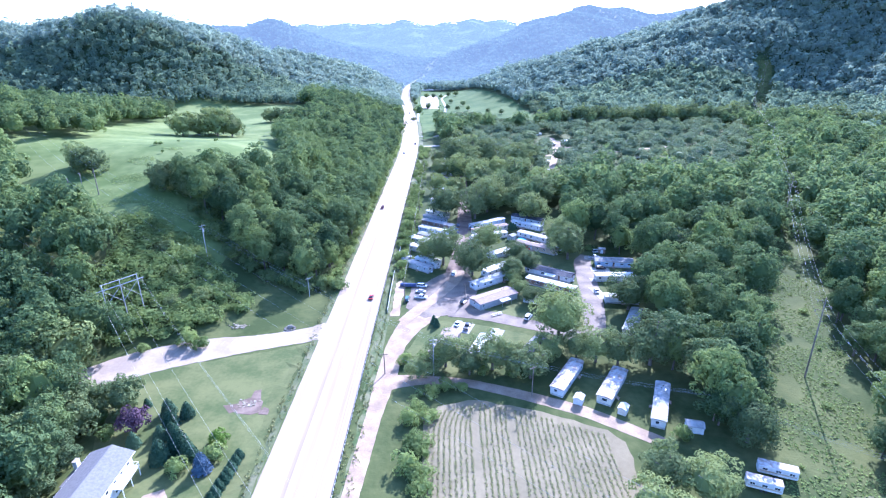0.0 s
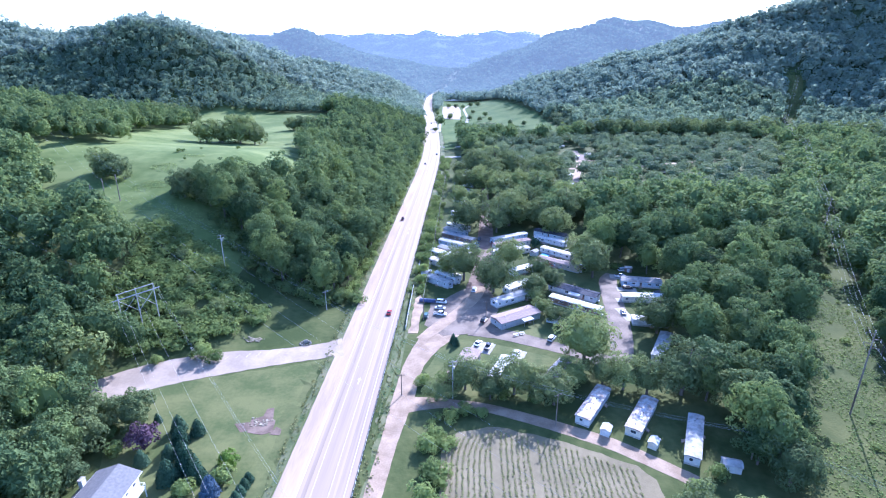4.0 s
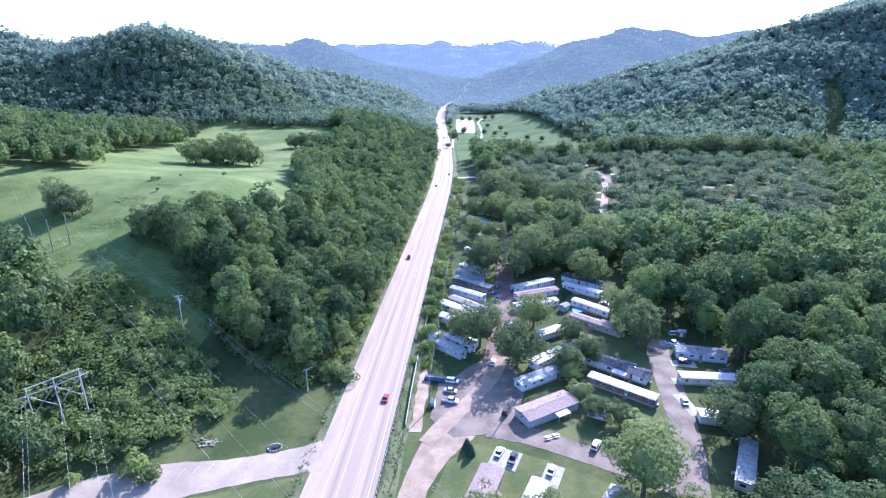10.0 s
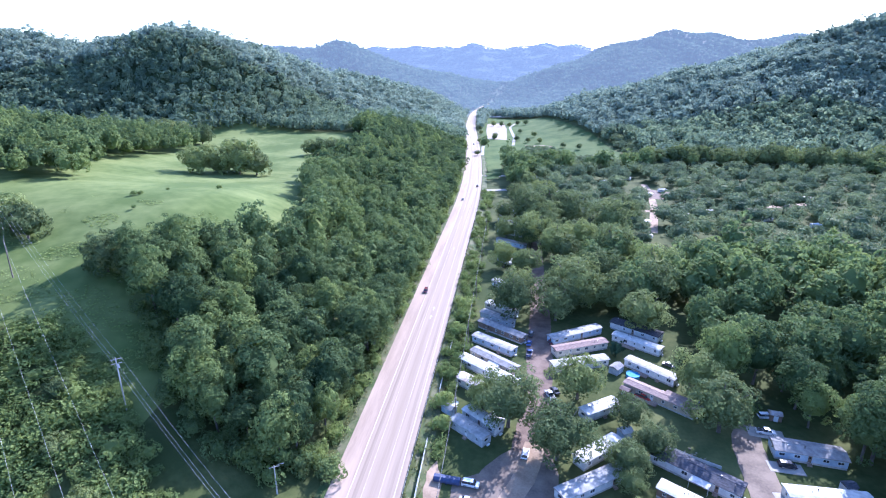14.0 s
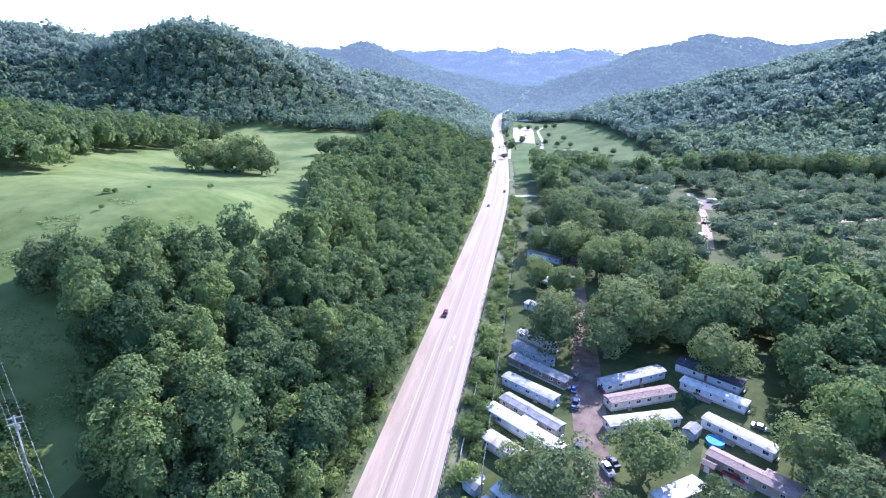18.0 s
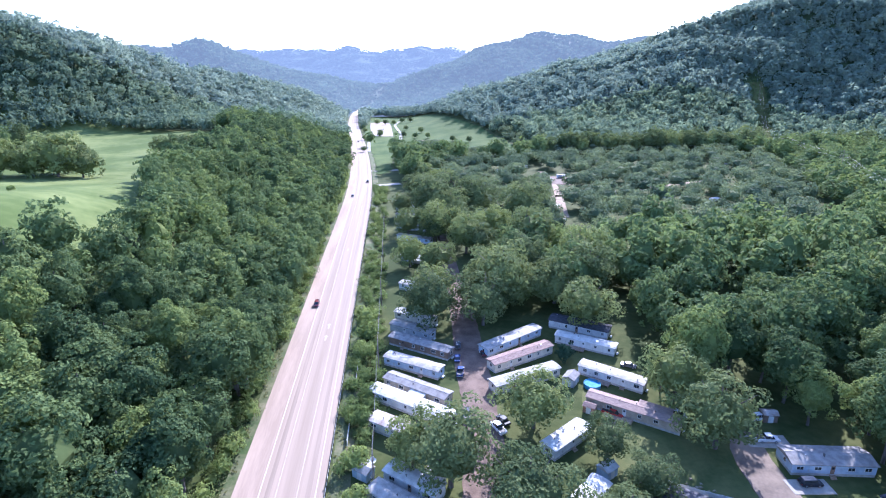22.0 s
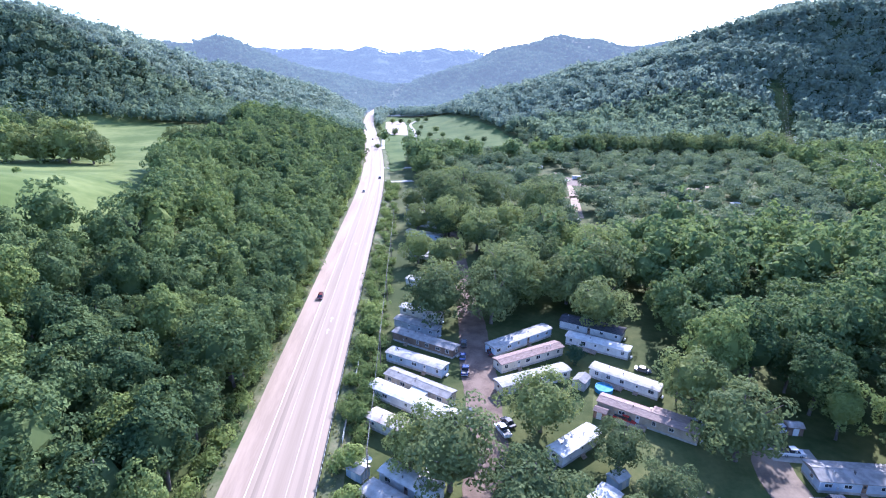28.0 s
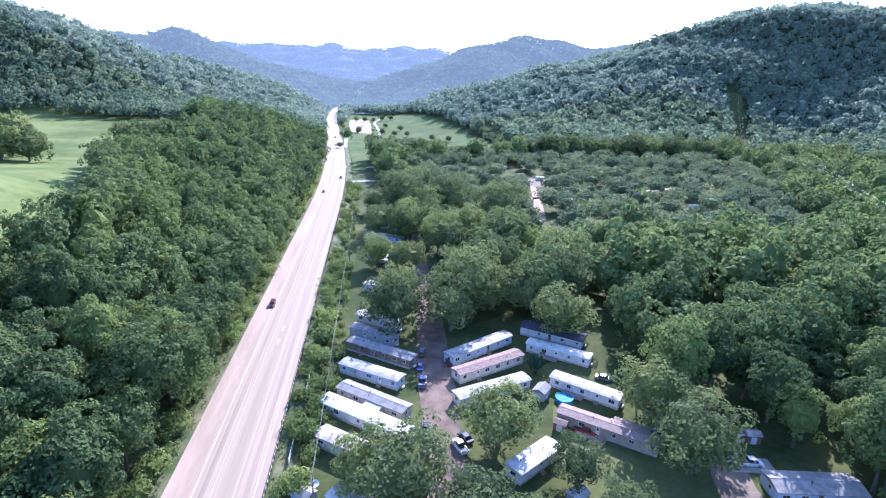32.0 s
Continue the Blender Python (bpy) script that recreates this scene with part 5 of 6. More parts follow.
    part("gas_tank", Geo().tube([(L / 2 + 0.5, -0.5, 0.35), (L / 2 + 0.5, 0.6, 0.35)], 0.3, 8), M["trim"], ob, "white gas tank")
    part("meter_box", Geo().box((-L * 0.3, -W / 2 - 0.1, 1.5), (0.3, 0.18, 0.5), 0.02), M["steel"], ob)
    return ob


HOMES = (
    ((-16.2, 299.6), (-0.2, 289.0), 4.4, "silver", "blue", "pale blue single-wide trailer with a silver roof", 1, ()),
    ((-16.1, 287.5), (0.3, 274.9), 4.6, "grey", "tan", "tan single-wide trailer with a grey roof", 1, ("awning",)),
    ((-20.3, 281.8), (0.5, 266.0), 4.6, "white", "white", "long white single-wide trailer with a bright white roof", 1, ()),
    ((-19.9, 268.4), (-6.5, 258.8), 4.6, "rusty", "cream", "old cream trailer with a rust-stained white roof", 1, ()),
    ((-15.7, 249.8), (-5.0, 241.2), 4.6, "white", "white", "white trailer with a bright white roof", 1, ("annex",)),
    ((-19.1, 244.4), (-8.5, 236.0), 4.4, "silver", "grey", "grey trailer with a dull silver roof", 1, ()),
    ((-14.7, 312.8), (3.8, 299.8), 4.4, "grey", "brown", "dark brown trailer with a dull grey roof", 1, ()),
    ((-14.4, 322.4), (-0.9, 313.0), 4.4, "grey", "grey", "grey trailer under a shade tree", 1, ()),
    ((-12.7, 332.6), (0.6, 323.2), 4.4, "white", "cream", "cream trailer with a pale roof under trees", 1, ()),
    ((-10.7, 360.6), (1.5, 352.5), 4.4, "silver", "white", "white trailer with a silver roof", 1, ()),
    ((-9.2, 397.9), (5.6, 387.2), 4.4, "white", "white", "white trailer with a white roof", 1, ("awning",)),
    ((-10.7, 432.5), (6.5, 421.6), 4.4, "silver", "blue", "pale blue trailer with a silver roof", 1, ()),
    ((-10.9, 456.2), (5.6, 445.8), 4.4, "white", "white", "white trailer beside the highway hedge", 1, ()),
    ((-10.9, 479.4), (4.4, 471.4), 4.4, "silver", "grey", "grey trailer beside the highway hedge", 1, ()),
    ((-10.5, 500.0), (4.4, 492.0), 4.4, "white", "white", "white trailer beside the highway hedge", 1, ()),
    ((-10.5, 519.0), (3.4, 512.0), 4.4, "silver", "white", "white trailer beside the highway hedge", 1, ()),
    ((15.3, 279.6), (36.1, 287.5), 4.6, "silver", "cream", "cream single-wide trailer with a long silver roof", 1, ()),
    ((17.1, 291.0), (37.9, 301.0), 4.6, "brown", "cream", "cream trailer with a red-brown shingle roof", 1, ()),
    ((16.5, 300.5), (37.5, 313.5), 4.6, "silver", "blue", "pale blue trailer with a silver roof", 1, ()),
    ((23.7, 252.0), (35.2, 260.0), 4.6, "white", "white", "white trailer with a bright white roof", 1, ()),
    ((20.0, 230.0), (32.5, 241.0), 4.6, "white", "white", "white trailer with a white roof under trees", 1, ()),
    ((13.6, 216.0), (31.6, 228.4), 4.8, "silver", "white", "white trailer with a dull silver roof", 1, ()),
    ((14.5, 196.5), (31.5, 207.7), 8.0, "tan", "grey", "grey double-wide home with a brown shingle roof", 1, ("awning",)),
    ((41.6, 288.6), (56.0, 276.0), 4.6, "silver", "white", "white trailer with a silver roof", 1, ("deck",)),
    ((38.2, 272.5), (57.0, 257.8), 4.6, "tan", "tan", "long tan trailer with a grey-brown roof", 1, ("annex", "deck")),
    ((40.4, 308.2), (56.5, 297.0), 4.4, "white", "white", "white trailer with a white roof and side deck", 1, ("deck",)),
    ((41.6, 319.6), (58.5, 307.8), 6.4, "dark", "white", "white home with a dark shingle roof", 1, ()),
    ((38.5, 236.5), (57.5, 223.0), 6.2, "dark", "white", "white home with a dark shingle roof and white awning", 1, ("awning",)),
    ((37.1, 223.3), (56.4, 210.2), 4.4, "white", "brown", "brown trailer with a bright white roof", 1, ()),
    ((70.0, 224.6), (90.2, 224.3), 4.6, "white", "cream", "cream trailer with a bright white roof", 1, ()),
    ((74.4, 242.7), (92.5, 240.0), 6.6, "grey", "blue", "pale blue-white home with a grey roof", 1, ()),
    ((68.0, 202.8), (82.0, 201.0), 4.4, "white", "white", "white trailer under a large tree", 1, ()),
    ((66.5, 175.7), (75.9, 193.4), 4.6, "silver", "white", "white trailer with a silver roof beside the woods", -1, ()),
    ((-6.0, 161.2), (-0.4, 177.4), 6.6, "tan", "tan", "tan home with a brown shingle roof on the lawn", -1, ()),
    ((6.3, 157.3), (13.0, 173.3), 4.6, "white", "white", "white trailer with a bright white roof on the lawn", -1, ("deck",)),
    ((32.7, 140.3), (42.9, 156.3), 4.6, "rusty", "white", "white trailer with a stained white roof among trees", -1, ()),
    ((46.1, 135.8), (55.8, 151.0), 4.8, "rusty", "cream", "cream trailer with a stained white roof among trees", -1, ()),
    ((58.7, 124.6), (66.8, 142.5), 4.2, "silver", "white", "white trailer with a long silver roof", -1, ()),
    ((24.0, 158.0), (33.5, 172.0), 4.4, "rusty", "cream", "cream trailer with a stained roof under trees", -1, ()),
)
for n, (a, b, w, roof, siding, label, behind, extras) in enumerate(HOMES):
    trailer(a, b, w, roof, siding, label, behind, 0.5, n, extras)


def shed(x, y, turn, L, W, H, roof, siding, label):
    ob = thing("shed", at_ground(x, y, turn), label, "shed")
    part("body", Geo().box((0, 0, H / 2 - 0.1), (L, W, H + 0.2), 0.02), M["siding_" + siding], ob)
    part("roof", Geo().prism([(-W / 2 - 0.2, H), (-W / 2 - 0.2, H + 0.08), (0, H + W * 0.28), (W / 2 + 0.2, H + 0.08), (W / 2 + 0.2, H)], -L / 2 - 0.2, L / 2 + 0.2), M["roof_" + roof], ob)
    part("door", Geo().box((0, -W / 2 - 0.02, 0.95), (1.3, 0.06, 1.9), 0.01), M["trim"], ob)


for args in ((70.6, 123, -15, 4.6, 3.0, 2.2, "silver", "white", "small white metal shed at the wood's edge"), (41, 136, 60, 3, 2.6, 2.0, "white", "white", "small white shed beside a trailer"), (53, 131, 55, 3, 2.4, 2.0, "white", "cream", "small cream shed beside a trailer"),
             (37, 205, -23, 6.2, 3.6, 2.3, "white", "white", "white shed on the lawn"), (32.5, 217.5, 26, 3.4, 2.6, 2.2, "white", "white", "small white shed beside a home"), (-20, 252, -36, 4.0, 3.0, 2.2, "silver", "blue", "pale blue shed beside a trailer"),
             (83, 262, -10, 3.4, 2.6, 2.2, "rusty", "brown", "small brown shed at the wood's edge"), (38, 284, 50, 4.5, 3.4, 2.4, "grey", "grey", "grey shed behind a trailer"), (88, 232, 10, 3, 2.5, 2.2, "dark", "grey", "small grey shed beside a home"), (34, 247, 30, 3.6, 3.0, 2.3, "white", "blue", "pale shed under the trees"),
             (38.5, 270.0, -38, 3.0, 2.4, 2.0, "brown", "rust", "small red-brown shed beside a trailer"), (-128, 147, 20, 9, 6, 3.4, "rusty", "rust", "weathered red outbuilding under trees"), (-160, 652, 30, 12, 8, 4, "grey", "white", "white farmhouse beside the far meadow"),
             (-96, 880, 10, 10, 7, 4, "brown", "rust", "red-roofed house among far trees"), (-120, 1540, 0, 14, 9, 5, "dark", "white", "white building at the valley's bend"), (-60, 1600, 0, 12, 8, 5, "white", "grey", "grey building at the valley's bend"), (396, 1062, 20, 12, 8, 4, "silver", "white", "white farmhouse on the far wooded slope")):
    shed(*args)

# camp trailers under the far trees
for n, (x, y, turn) in enumerate(((120, 588, 40), (152, 532, -20), (157, 549, 10), (214, 500, 20), (187, 512, 15), (192, 503, 70), (130, 520, 10), (96, 492, 60), (244, 584, 5), (252, 590, 20), (160, 600, 30), (64, 470, 40), (88, 455, 20), (190, 560, 12), (89, 640, 30), (39, 582, 30), (56, 560, 10), (22, 655, 20), (140, 450, 30), (136, 606, 20), (300, 640, 10), (320, 650, 20), (225, 640, 15), (240, 625, 35), (170, 660, 5), (116, 660, 25), (205, 600, 40))):
    ob = thing("camp_trailer", at_ground(x, y, turn), "white camping trailer under trees", "camper", "campers under the far trees")
    part("body", Geo().box((0, 0, 1.75), (7.5, 2.5, 2.6), 0.25), M["siding_white"], ob)
    part("roof", Geo().box((0, 0, 3.06), (7.6, 2.6, 0.12), 0.04), M["roof_white"], ob)
    for k in (-0.5, 0.5):
        for s in (-1, 1):
            part("wheel", Geo().tube([(k, 1.1 * s, 0.35), (k, 1.28 * s, 0.35)], 0.35, 10), M["tyre"], ob)
    window(ob, -1.8, -1.25, 2.0, 1.2, 0.7, -1)
    part("awning", Geo().box((1.2, -2.2, 2.75), (4.0, 2.0, 0.06)), M["roof_white"], ob)

# motor homes in the lower clearing
for x, y, turn, w in ((78, 101.5, -22, 8.0), (84, 106, -22, 9.0)):
    ob = thing("camp_trailer", at_ground(x, y, turn), "white camping trailer parked among bushes", "camper")
    part("body", Geo().box((0, 0, 1.75), (w, 2.6, 2.5), 0.25), M["siding_white"], ob)
    part("roof", Geo().box((0, 0, 3.02), (w, 2.6, 0.1), 0.03), M["roof_rusty"], ob)
    part("stripe", Geo().box((0, -1.31, 1.5), (w * 0.9, 0.03, 0.4)), M["siding_tan"], ob)
    for i in range(3):
        window(ob, -w / 3 + i * w / 3, -1.3, 2.1, 1.2, 0.7, -1)
    for k in (-0.5, 0.5):
        for s in (-1, 1):
            part("wheel", Geo().tube([(k, 1.15 * s, 0.35), (k, 1.32 * s, 0.35)], 0.35, 10), M["tyre"], ob)

# the white house beside the highway
house = thing("house", pose(-85.2, 99.5, float(land(-85, 99)) + 0.2, 0, 0, 2), "white two-storey house with a grey shingle roof and balcony", "house")
part("wall", Geo().box((0, 0, 2.7), (9.6, 17.0, 5.8), 0.03), M["siding_white"], house)
roof_geo = Geo()
roof_geo.add([(-5.6, -9.2, 5.5), (5.6, -9.2, 5.5), (0.3, -9.2, 7.7), (-5.6, 9.2, 5.5), (5.6, 9.2, 5.5), (0.3, 9.2, 7.7), (-5.6, -9.2, 5.3), (5.6, -9.2, 5.3), (-5.6, 9.2, 5.3), (5.6, 9.2, 5.3)],
             [(0, 2, 5, 3), (2, 1, 4, 5), (0, 6, 7, 1, 2), (3, 5, 4, 9, 8), (6, 8, 9, 7), (0, 3, 8, 6), (1, 7, 9, 4)])
house_roof = part("roof", roof_geo, M["roof_house"], house)
part("ridge_cap", Geo().box((0.3, 0, 7.72), (0.35, 18.4, 0.08), 0.02), M["roof_house"], house_roof)
for z in (1.4, 4.1):
    for y in (-6, -3, 0.4, 3.4, 6.4):
        window(house, 4.8, y, z, 1.2, 1.3, 2)
    for y in (-6, 0, 6):
        window(house, -4.8, y, z, 1.1, 1.3, -2)
    for x in (-2.5, 2.5):
        window(house, x, 8.5, z, 1.2, 1.3, 1)
part("wing", Geo().box((-6.4, 4.2, 1.4), (3.6, 7.5, 3.2), 0.03), M["siding_white"], house)
part("wing_roof", Geo().add([(-8.6, 0, 3.0), (-4.7, 0, 4.2), (-4.7, 8.3, 4.2), (-8.6, 8.3, 3.0), (-8.6, 0, 2.85), (-4.7, 0, 4.05), (-4.7, 8.3, 4.05), (-8.6, 8.3, 2.85)], [(0, 1, 2, 3), (7, 6, 5, 4), (0, 4, 5, 1), (1, 5, 6, 2), (2, 6, 7, 3), (3, 7, 4, 0)]), M["roof_house"], house)
chim = part("chimney", Geo().box((-7.6, 6.2, 2.8), (1.0, 1.4, 5.6), 0.03), M["trim"], house, "white chimney")
part("chimney_cap", Geo().box((-7.6, 6.2, 5.65), (1.25, 1.65, 0.14), 0.02), M["concrete"], chim)
balc = part("balcony", Geo().box((6.0, 3.0, 2.75), (2.4, 8.0, 0.2), 0.02), M["trim"], house)
g = Geo()
for i in range(9):
    g.box((7.15, -0.95 + i * 0.99, 3.35), (0.08, 0.08, 1.1))
g.box((7.15, 3.0, 3.9), (0.1, 8.0, 0.09)).box((6.0, -1.0, 3.9), (2.4, 0.1, 0.09)).box((6.0, 7.0, 3.9), (2.4, 0.1, 0.09))
part("balcony_rail", g, M["trim"], balc)
for i in range(3):
    part("balcony_post", Geo().box((7.0, -0.8 + i * 3.8, 1.25), (0.16, 0.16, 3.0)), M["trim"], house)
for k in (-1, 1):
    part("gutter", Geo().tube([(5.65 * k, -9.1, 5.36), (5.65 * k, 9.1, 5.36)], 0.09, 6), M["trim"], house)
patch("house_drive", [(-74, 93), (-68, 94), (-67, 99), (-71, 102), (-75, 100)], M["gravel"], 0.1, "bare gravel by the house", "ground", ragged=0.8)


# ---- vehicles ----
def vehicle(kind, paint):
    """A parked vehicle, built once for each kind and paint."""
    ob = thing("car", Matrix.Identity(4), "", "car")
    truck, van = kind == "pickup", kind in ("van", "suv")
    L, W, H = {"sedan": (4.6, 1.8, 1.42), "suv": (4.7, 1.88, 1.72), "van": (5.0, 1.95, 1.85), "pickup": (5.5, 1.95, 1.8)}[kind]
    belt = H * 0.58
    low = [(-L / 2, 0.35), (-L / 2, belt - 0.12), (-L / 2 + 0.12, belt), (L / 2 - 0.9, belt - 0.02), (L / 2 - 0.12, belt - 0.18), (L / 2, belt - 0.38), (L / 2, 0.35), (L / 2 - 0.25, 0.26), (-L / 2 + 0.25, 0.26)]

    def shell(outline, half, tuck):
        g = Geo()
        n = len(outline)
        vs = []
        for y, k in ((-half, 0.93), (-half * 0.93, 1.0), (half * 0.93, 1.0), (half, 0.93)):
            cz = sum(z for _, z in outline) / n
            for x, z in outline:
                vs.append((x * (0.985 if k < 1 else 1.0), y * (1 - tuck * max(0, z - belt)), cz + (z - cz) * (0.94 if k < 1 else 1.0)))
        fs = [(r * n + i, r * n + (i + 1) % n, (r + 1) * n + (i + 1) % n, (r + 1) * n + i) for r in range(3) for i in range(n)]
        return g.add(vs, fs + [tuple(range(n)), tuple(range(3 * n, 4 * n))[::-1]])
    part("body", shell(low, W / 2, 0), M["car_" + paint], ob)
    if kind == "sedan":
        cab = [(-L / 2 + 0.75, belt - 0.02), (-L / 2 + 1.35, H - 0.05), (-L / 2 + 1.7, H), (0.35, H), (0.65, H - 0.06), (1.35, belt - 0.02)]
    elif truck:
        cab = [(-0.75, belt - 0.02), (-0.65, H - 0.06), (-0.5, H), (0.75, H), (1.0, H - 0.06), (1.55, belt - 0.02)]
    else:
        cab = [(-L / 2 + 0.1, belt - 0.02), (-L / 2 + 0.35, H - 0.06), (-L / 2 + 0.6, H), (0.55, H), (0.85, H - 0.06), (1.5, belt - 0.02)]
    part("glasshouse", shell(cab, W / 2 - 0.08, 0.22), M["glass"], ob)
    xs = [x for x, z in cab if z > H - 0.08]
    part("roof_panel", Geo().box(((min(xs) + max(xs)) / 2, 0, H - 0.005), (max(xs) - min(xs) - 0.1, W * 0.74, 0.06), 0.025), M["car_" + paint], ob)
    g = Geo()
    for x in (cab[0][0] * 0.25 + cab[-1][0] * 0.75 - 0.35, (cab[0][0] + cab[-1][0]) / 2 - 0.1):
        for s in (-1, 1):
            g.box((x, s * (W / 2 - 0.13), (belt + H) / 2), (0.09, 0.05, H - belt - 0.06))
    part("pillar", g, M["car_" + paint], ob)
    if truck:
        part("bed", Geo().box((-L / 2 + 1.0, 0, belt + 0.01), (1.75, W * 0.82, 0.05)), M["black"], ob)
    for sx in (-1, 1):
        part("bumper", Geo().box((sx * (L / 2 - 0.02), 0, 0.48), (0.16, W * 0.94, 0.22), 0.05), M["steel" if truck else "black"], ob)
        for sy in (-1, 1):
            part("head_lamp" if sx > 0 else "tail_lamp", Geo().box((sx * (L / 2 - 0.05), sy * W * 0.38, belt - 0.3), (0.12, 0.3, 0.16), 0.03), M["head_lamp" if sx > 0 else "tail_lamp"], ob)
            x = sx * L * 0.3
            wheel = part("wheel", Geo().tube([(x, sy * (W / 2 - 0.24), 0.33), (x, sy * (W / 2 + 0.01), 0.33)], 0.33, 14), M["tyre"], ob)
            part("rim", Geo().tube([(x, sy * (W / 2), 0.33), (x, sy * (W / 2 + 0.025), 0.33)], 0.2, 10), M["rim"], wheel)
    for sy in (-1, 1):
        part("mirror", Geo().box((0.95, sy * (W / 2 + 0.06), belt + 0.08), (0.12, 0.2, 0.14), 0.03), M["car_" + paint], ob)
    return ob


WORDS = {"sedan": "sedan", "suv": "sport utility car", "van": "van", "pickup": "pickup truck"}
made = {}
for kind, paint, x, y, z, turn, where in (
        ("suv", "white", -10.7, 220.9, 0.1, -8, "parked in the yard"), ("sedan", "silver", -11, 215, 0.1, -8, "parked in the yard"), ("pickup", "white", -10.7, 209.2, 0.1, -10, "parked in the yard"), ("suv", "green", -16.6, 207.4, 0.0, 84, "parked on the grass"),
        ("suv", "white", 4, 234.5, 0.1, 80, "parked in the dirt lane"), ("van", "black", 7.9, 204.5, 0.1, 65, "parked beside a home"), ("van", "tan", 58.9, 230.4, 0.06, -30, "parked beside the lane"), ("suv", "white", 80.5, 262.5, 0.0, 5, "parked under trees"),
        ("pickup", "white", 77, 254.1, 0.16, -8, "parked on a pad"), ("suv", "black", 76.5, 239.5, 0.16, -5, "parked on a pad"), ("van", "white", 33.4, 189.9, 0.08, 60, "parked beside the lane"), ("sedan", "white", 4.9, 185.0, 0.16, 65, "parked on a pad"), ("pickup", "black", 8.6, 182.6, 0.16, 70, "parked on a pad"),
        ("sedan", "white", 19, 178.6, 0.16, 65, "parked on a pad"), ("pickup", "blue", 6.8, 292.5, 0.08, 80, "parked in the dirt lane"), ("sedan", "blue", 6.9, 300.5, 0.08, 82, "parked in the dirt lane"), ("pickup", "black", 6.0, 271.5, 0.08, 80, "parked in the dirt lane"), ("suv", "grey", 8.0, 308.5, 0.08, 82, "parked in the shade"),
        ("pickup", "white", 13.0, 265.0, 0.08, 110, "parked in the dirt lane"), ("sedan", "black", 14.8, 268.0, 0.08, 115, "parked in the dirt lane"), ("sedan", "maroon", 15.6, 303, 0.08, 95, "parked in the shade"), ("sedan", "grey", 58.5, 291.0, 0.0, -30, "parked behind a trailer"), ("suv", "silver", 60.5, 266, 0.0, -30, "parked under trees"),
        ("sedan", "silver", 67.5, 214.0, 0.16, 85, "parked beside the lane"), ("pickup", "red", 44.0, 268.0, 0.0, -38, "parked behind a trailer"),
        ("sedan", "red", -32.4, 208, 0.87, 90, "driving on the highway"), ("suv", "maroon", -42.5, 346, 0.87, -90, "driving on the highway"), ("suv", "black", -33.5, 602, 0.87, 90, "driving on the highway"), ("sedan", "grey", -42.3, 545, 0.87, -90, "driving on the highway"),
        ("pickup", "black", -59, 905, 0.87, 99, "driving on the highway"), ("sedan", "red", -31, 985, 0.5, 90, "parked in the far lot"), ("suv", "white", -26, 1090, 0.5, 90, "parked in the far lot")):
    m = pose(x, y, z + (float(land(x, y)) if z in (0.0, 0.5) else 0.0), 0, 0, turn)
    if (kind, paint) not in made:
        ob = made[kind, paint] = vehicle(kind, paint)
        ob.matrix_basis = m
    else:
        ob = copy_thing(made[kind, paint], m)
    tagged(ob, f"{paint} {WORDS[kind]} {where}", "pickup truck" if kind == "pickup" else "car", "vehicles")


# ---- guard rail, fences, poles and wires ----
rail_thing = thing("guard_rail", pose(0, 0, 0), "steel guard rail on dark posts along the highway", "guard rail")
post_mesh = Geo().box((0, 0, 0.35), (0.18, 0.14, 1.1), 0.01).mesh("post", M["dark_steel"])
for i in range(235):
    y = 84 + i * 2.0
    ob = new("post", post_mesh)
    ob.parent = rail_thing
    ob.location = (float(road_x(y)) + 9.85, y, 0.75)
for i in range(47):
    y0, y1 = 84 + i * 10, 94 + i * 10
    xa, xb = float(road_x(y0)) + 9.72, float(road_x(y1)) + 9.72
    g = Geo()
    prof = [(0.0, 0.34), (-0.07, 0.42), (0.0, 0.5), (-0.07, 0.58), (0.0, 0.66)]
    vs = [(xa + dx, y0, 0.75 + z) for dx, z in prof] + [(xb + dx, y1, 0.75 + z) for dx, z in prof] + [(xa + dx + 0.02, y0, 0.75 + z) for dx, z in prof] + [(xb + dx + 0.02, y1, 0.75 + z) for dx, z in prof]
    g.add(vs, [(k, k + 1, k + 6, k + 5) for k in range(4)] + [(k + 10, k + 15, k + 16, k + 11) for k in range(4)] + [(4, 14, 19, 9), (0, 5, 15, 10)])
    part("rail", g, M["steel"], rail_thing)


def fence(pts, height, label):
    """A white board fence along a line."""
    ob = thing("fence", pose(0, 0, 0), label, "fence")
    for (ax, ay), (bx, by) in zip(pts[:-1], pts[1:]):
        d = math.hypot(bx - ax, by - ay)
        n = max(1, int(d / 2.4))
        turn = math.atan2(by - ay, bx - ax)
        for i in range(n):
            k, k1 = i / n, (i + 0.5) / n
            x, y = ax + (bx - ax) * k, ay + (by - ay) * k
            part("fence_post", Geo().box((x, y, float(land(x, y)) + height / 2), (0.12, 0.12, height + 0.3), 0.01), M["trim"], ob)
            x, y = ax + (bx - ax) * k1, ay + (by - ay) * k1
            part("fence_panel", Geo().box((x, y, float(land(x, y)) + height * 0.52), (d / n - 0.13, 0.05, height * 0.9), 0.008, turn), M["siding_white"], ob)


fence([(-23.9, 195), (-24.4, 214), (-24.6, 236)], 1.8, "white board fence beside the gravel strip")
fence([(-24.4, 262), (-24.3, 272)], 1.6, "white board fence in roadside bushes")
fence([(-24.0, 288), (-23.8, 300)], 1.6, "white board fence in roadside bushes")
fence([(44, 244), (52, 239), (58, 236)], 1.2, "low pale fence behind a trailer")


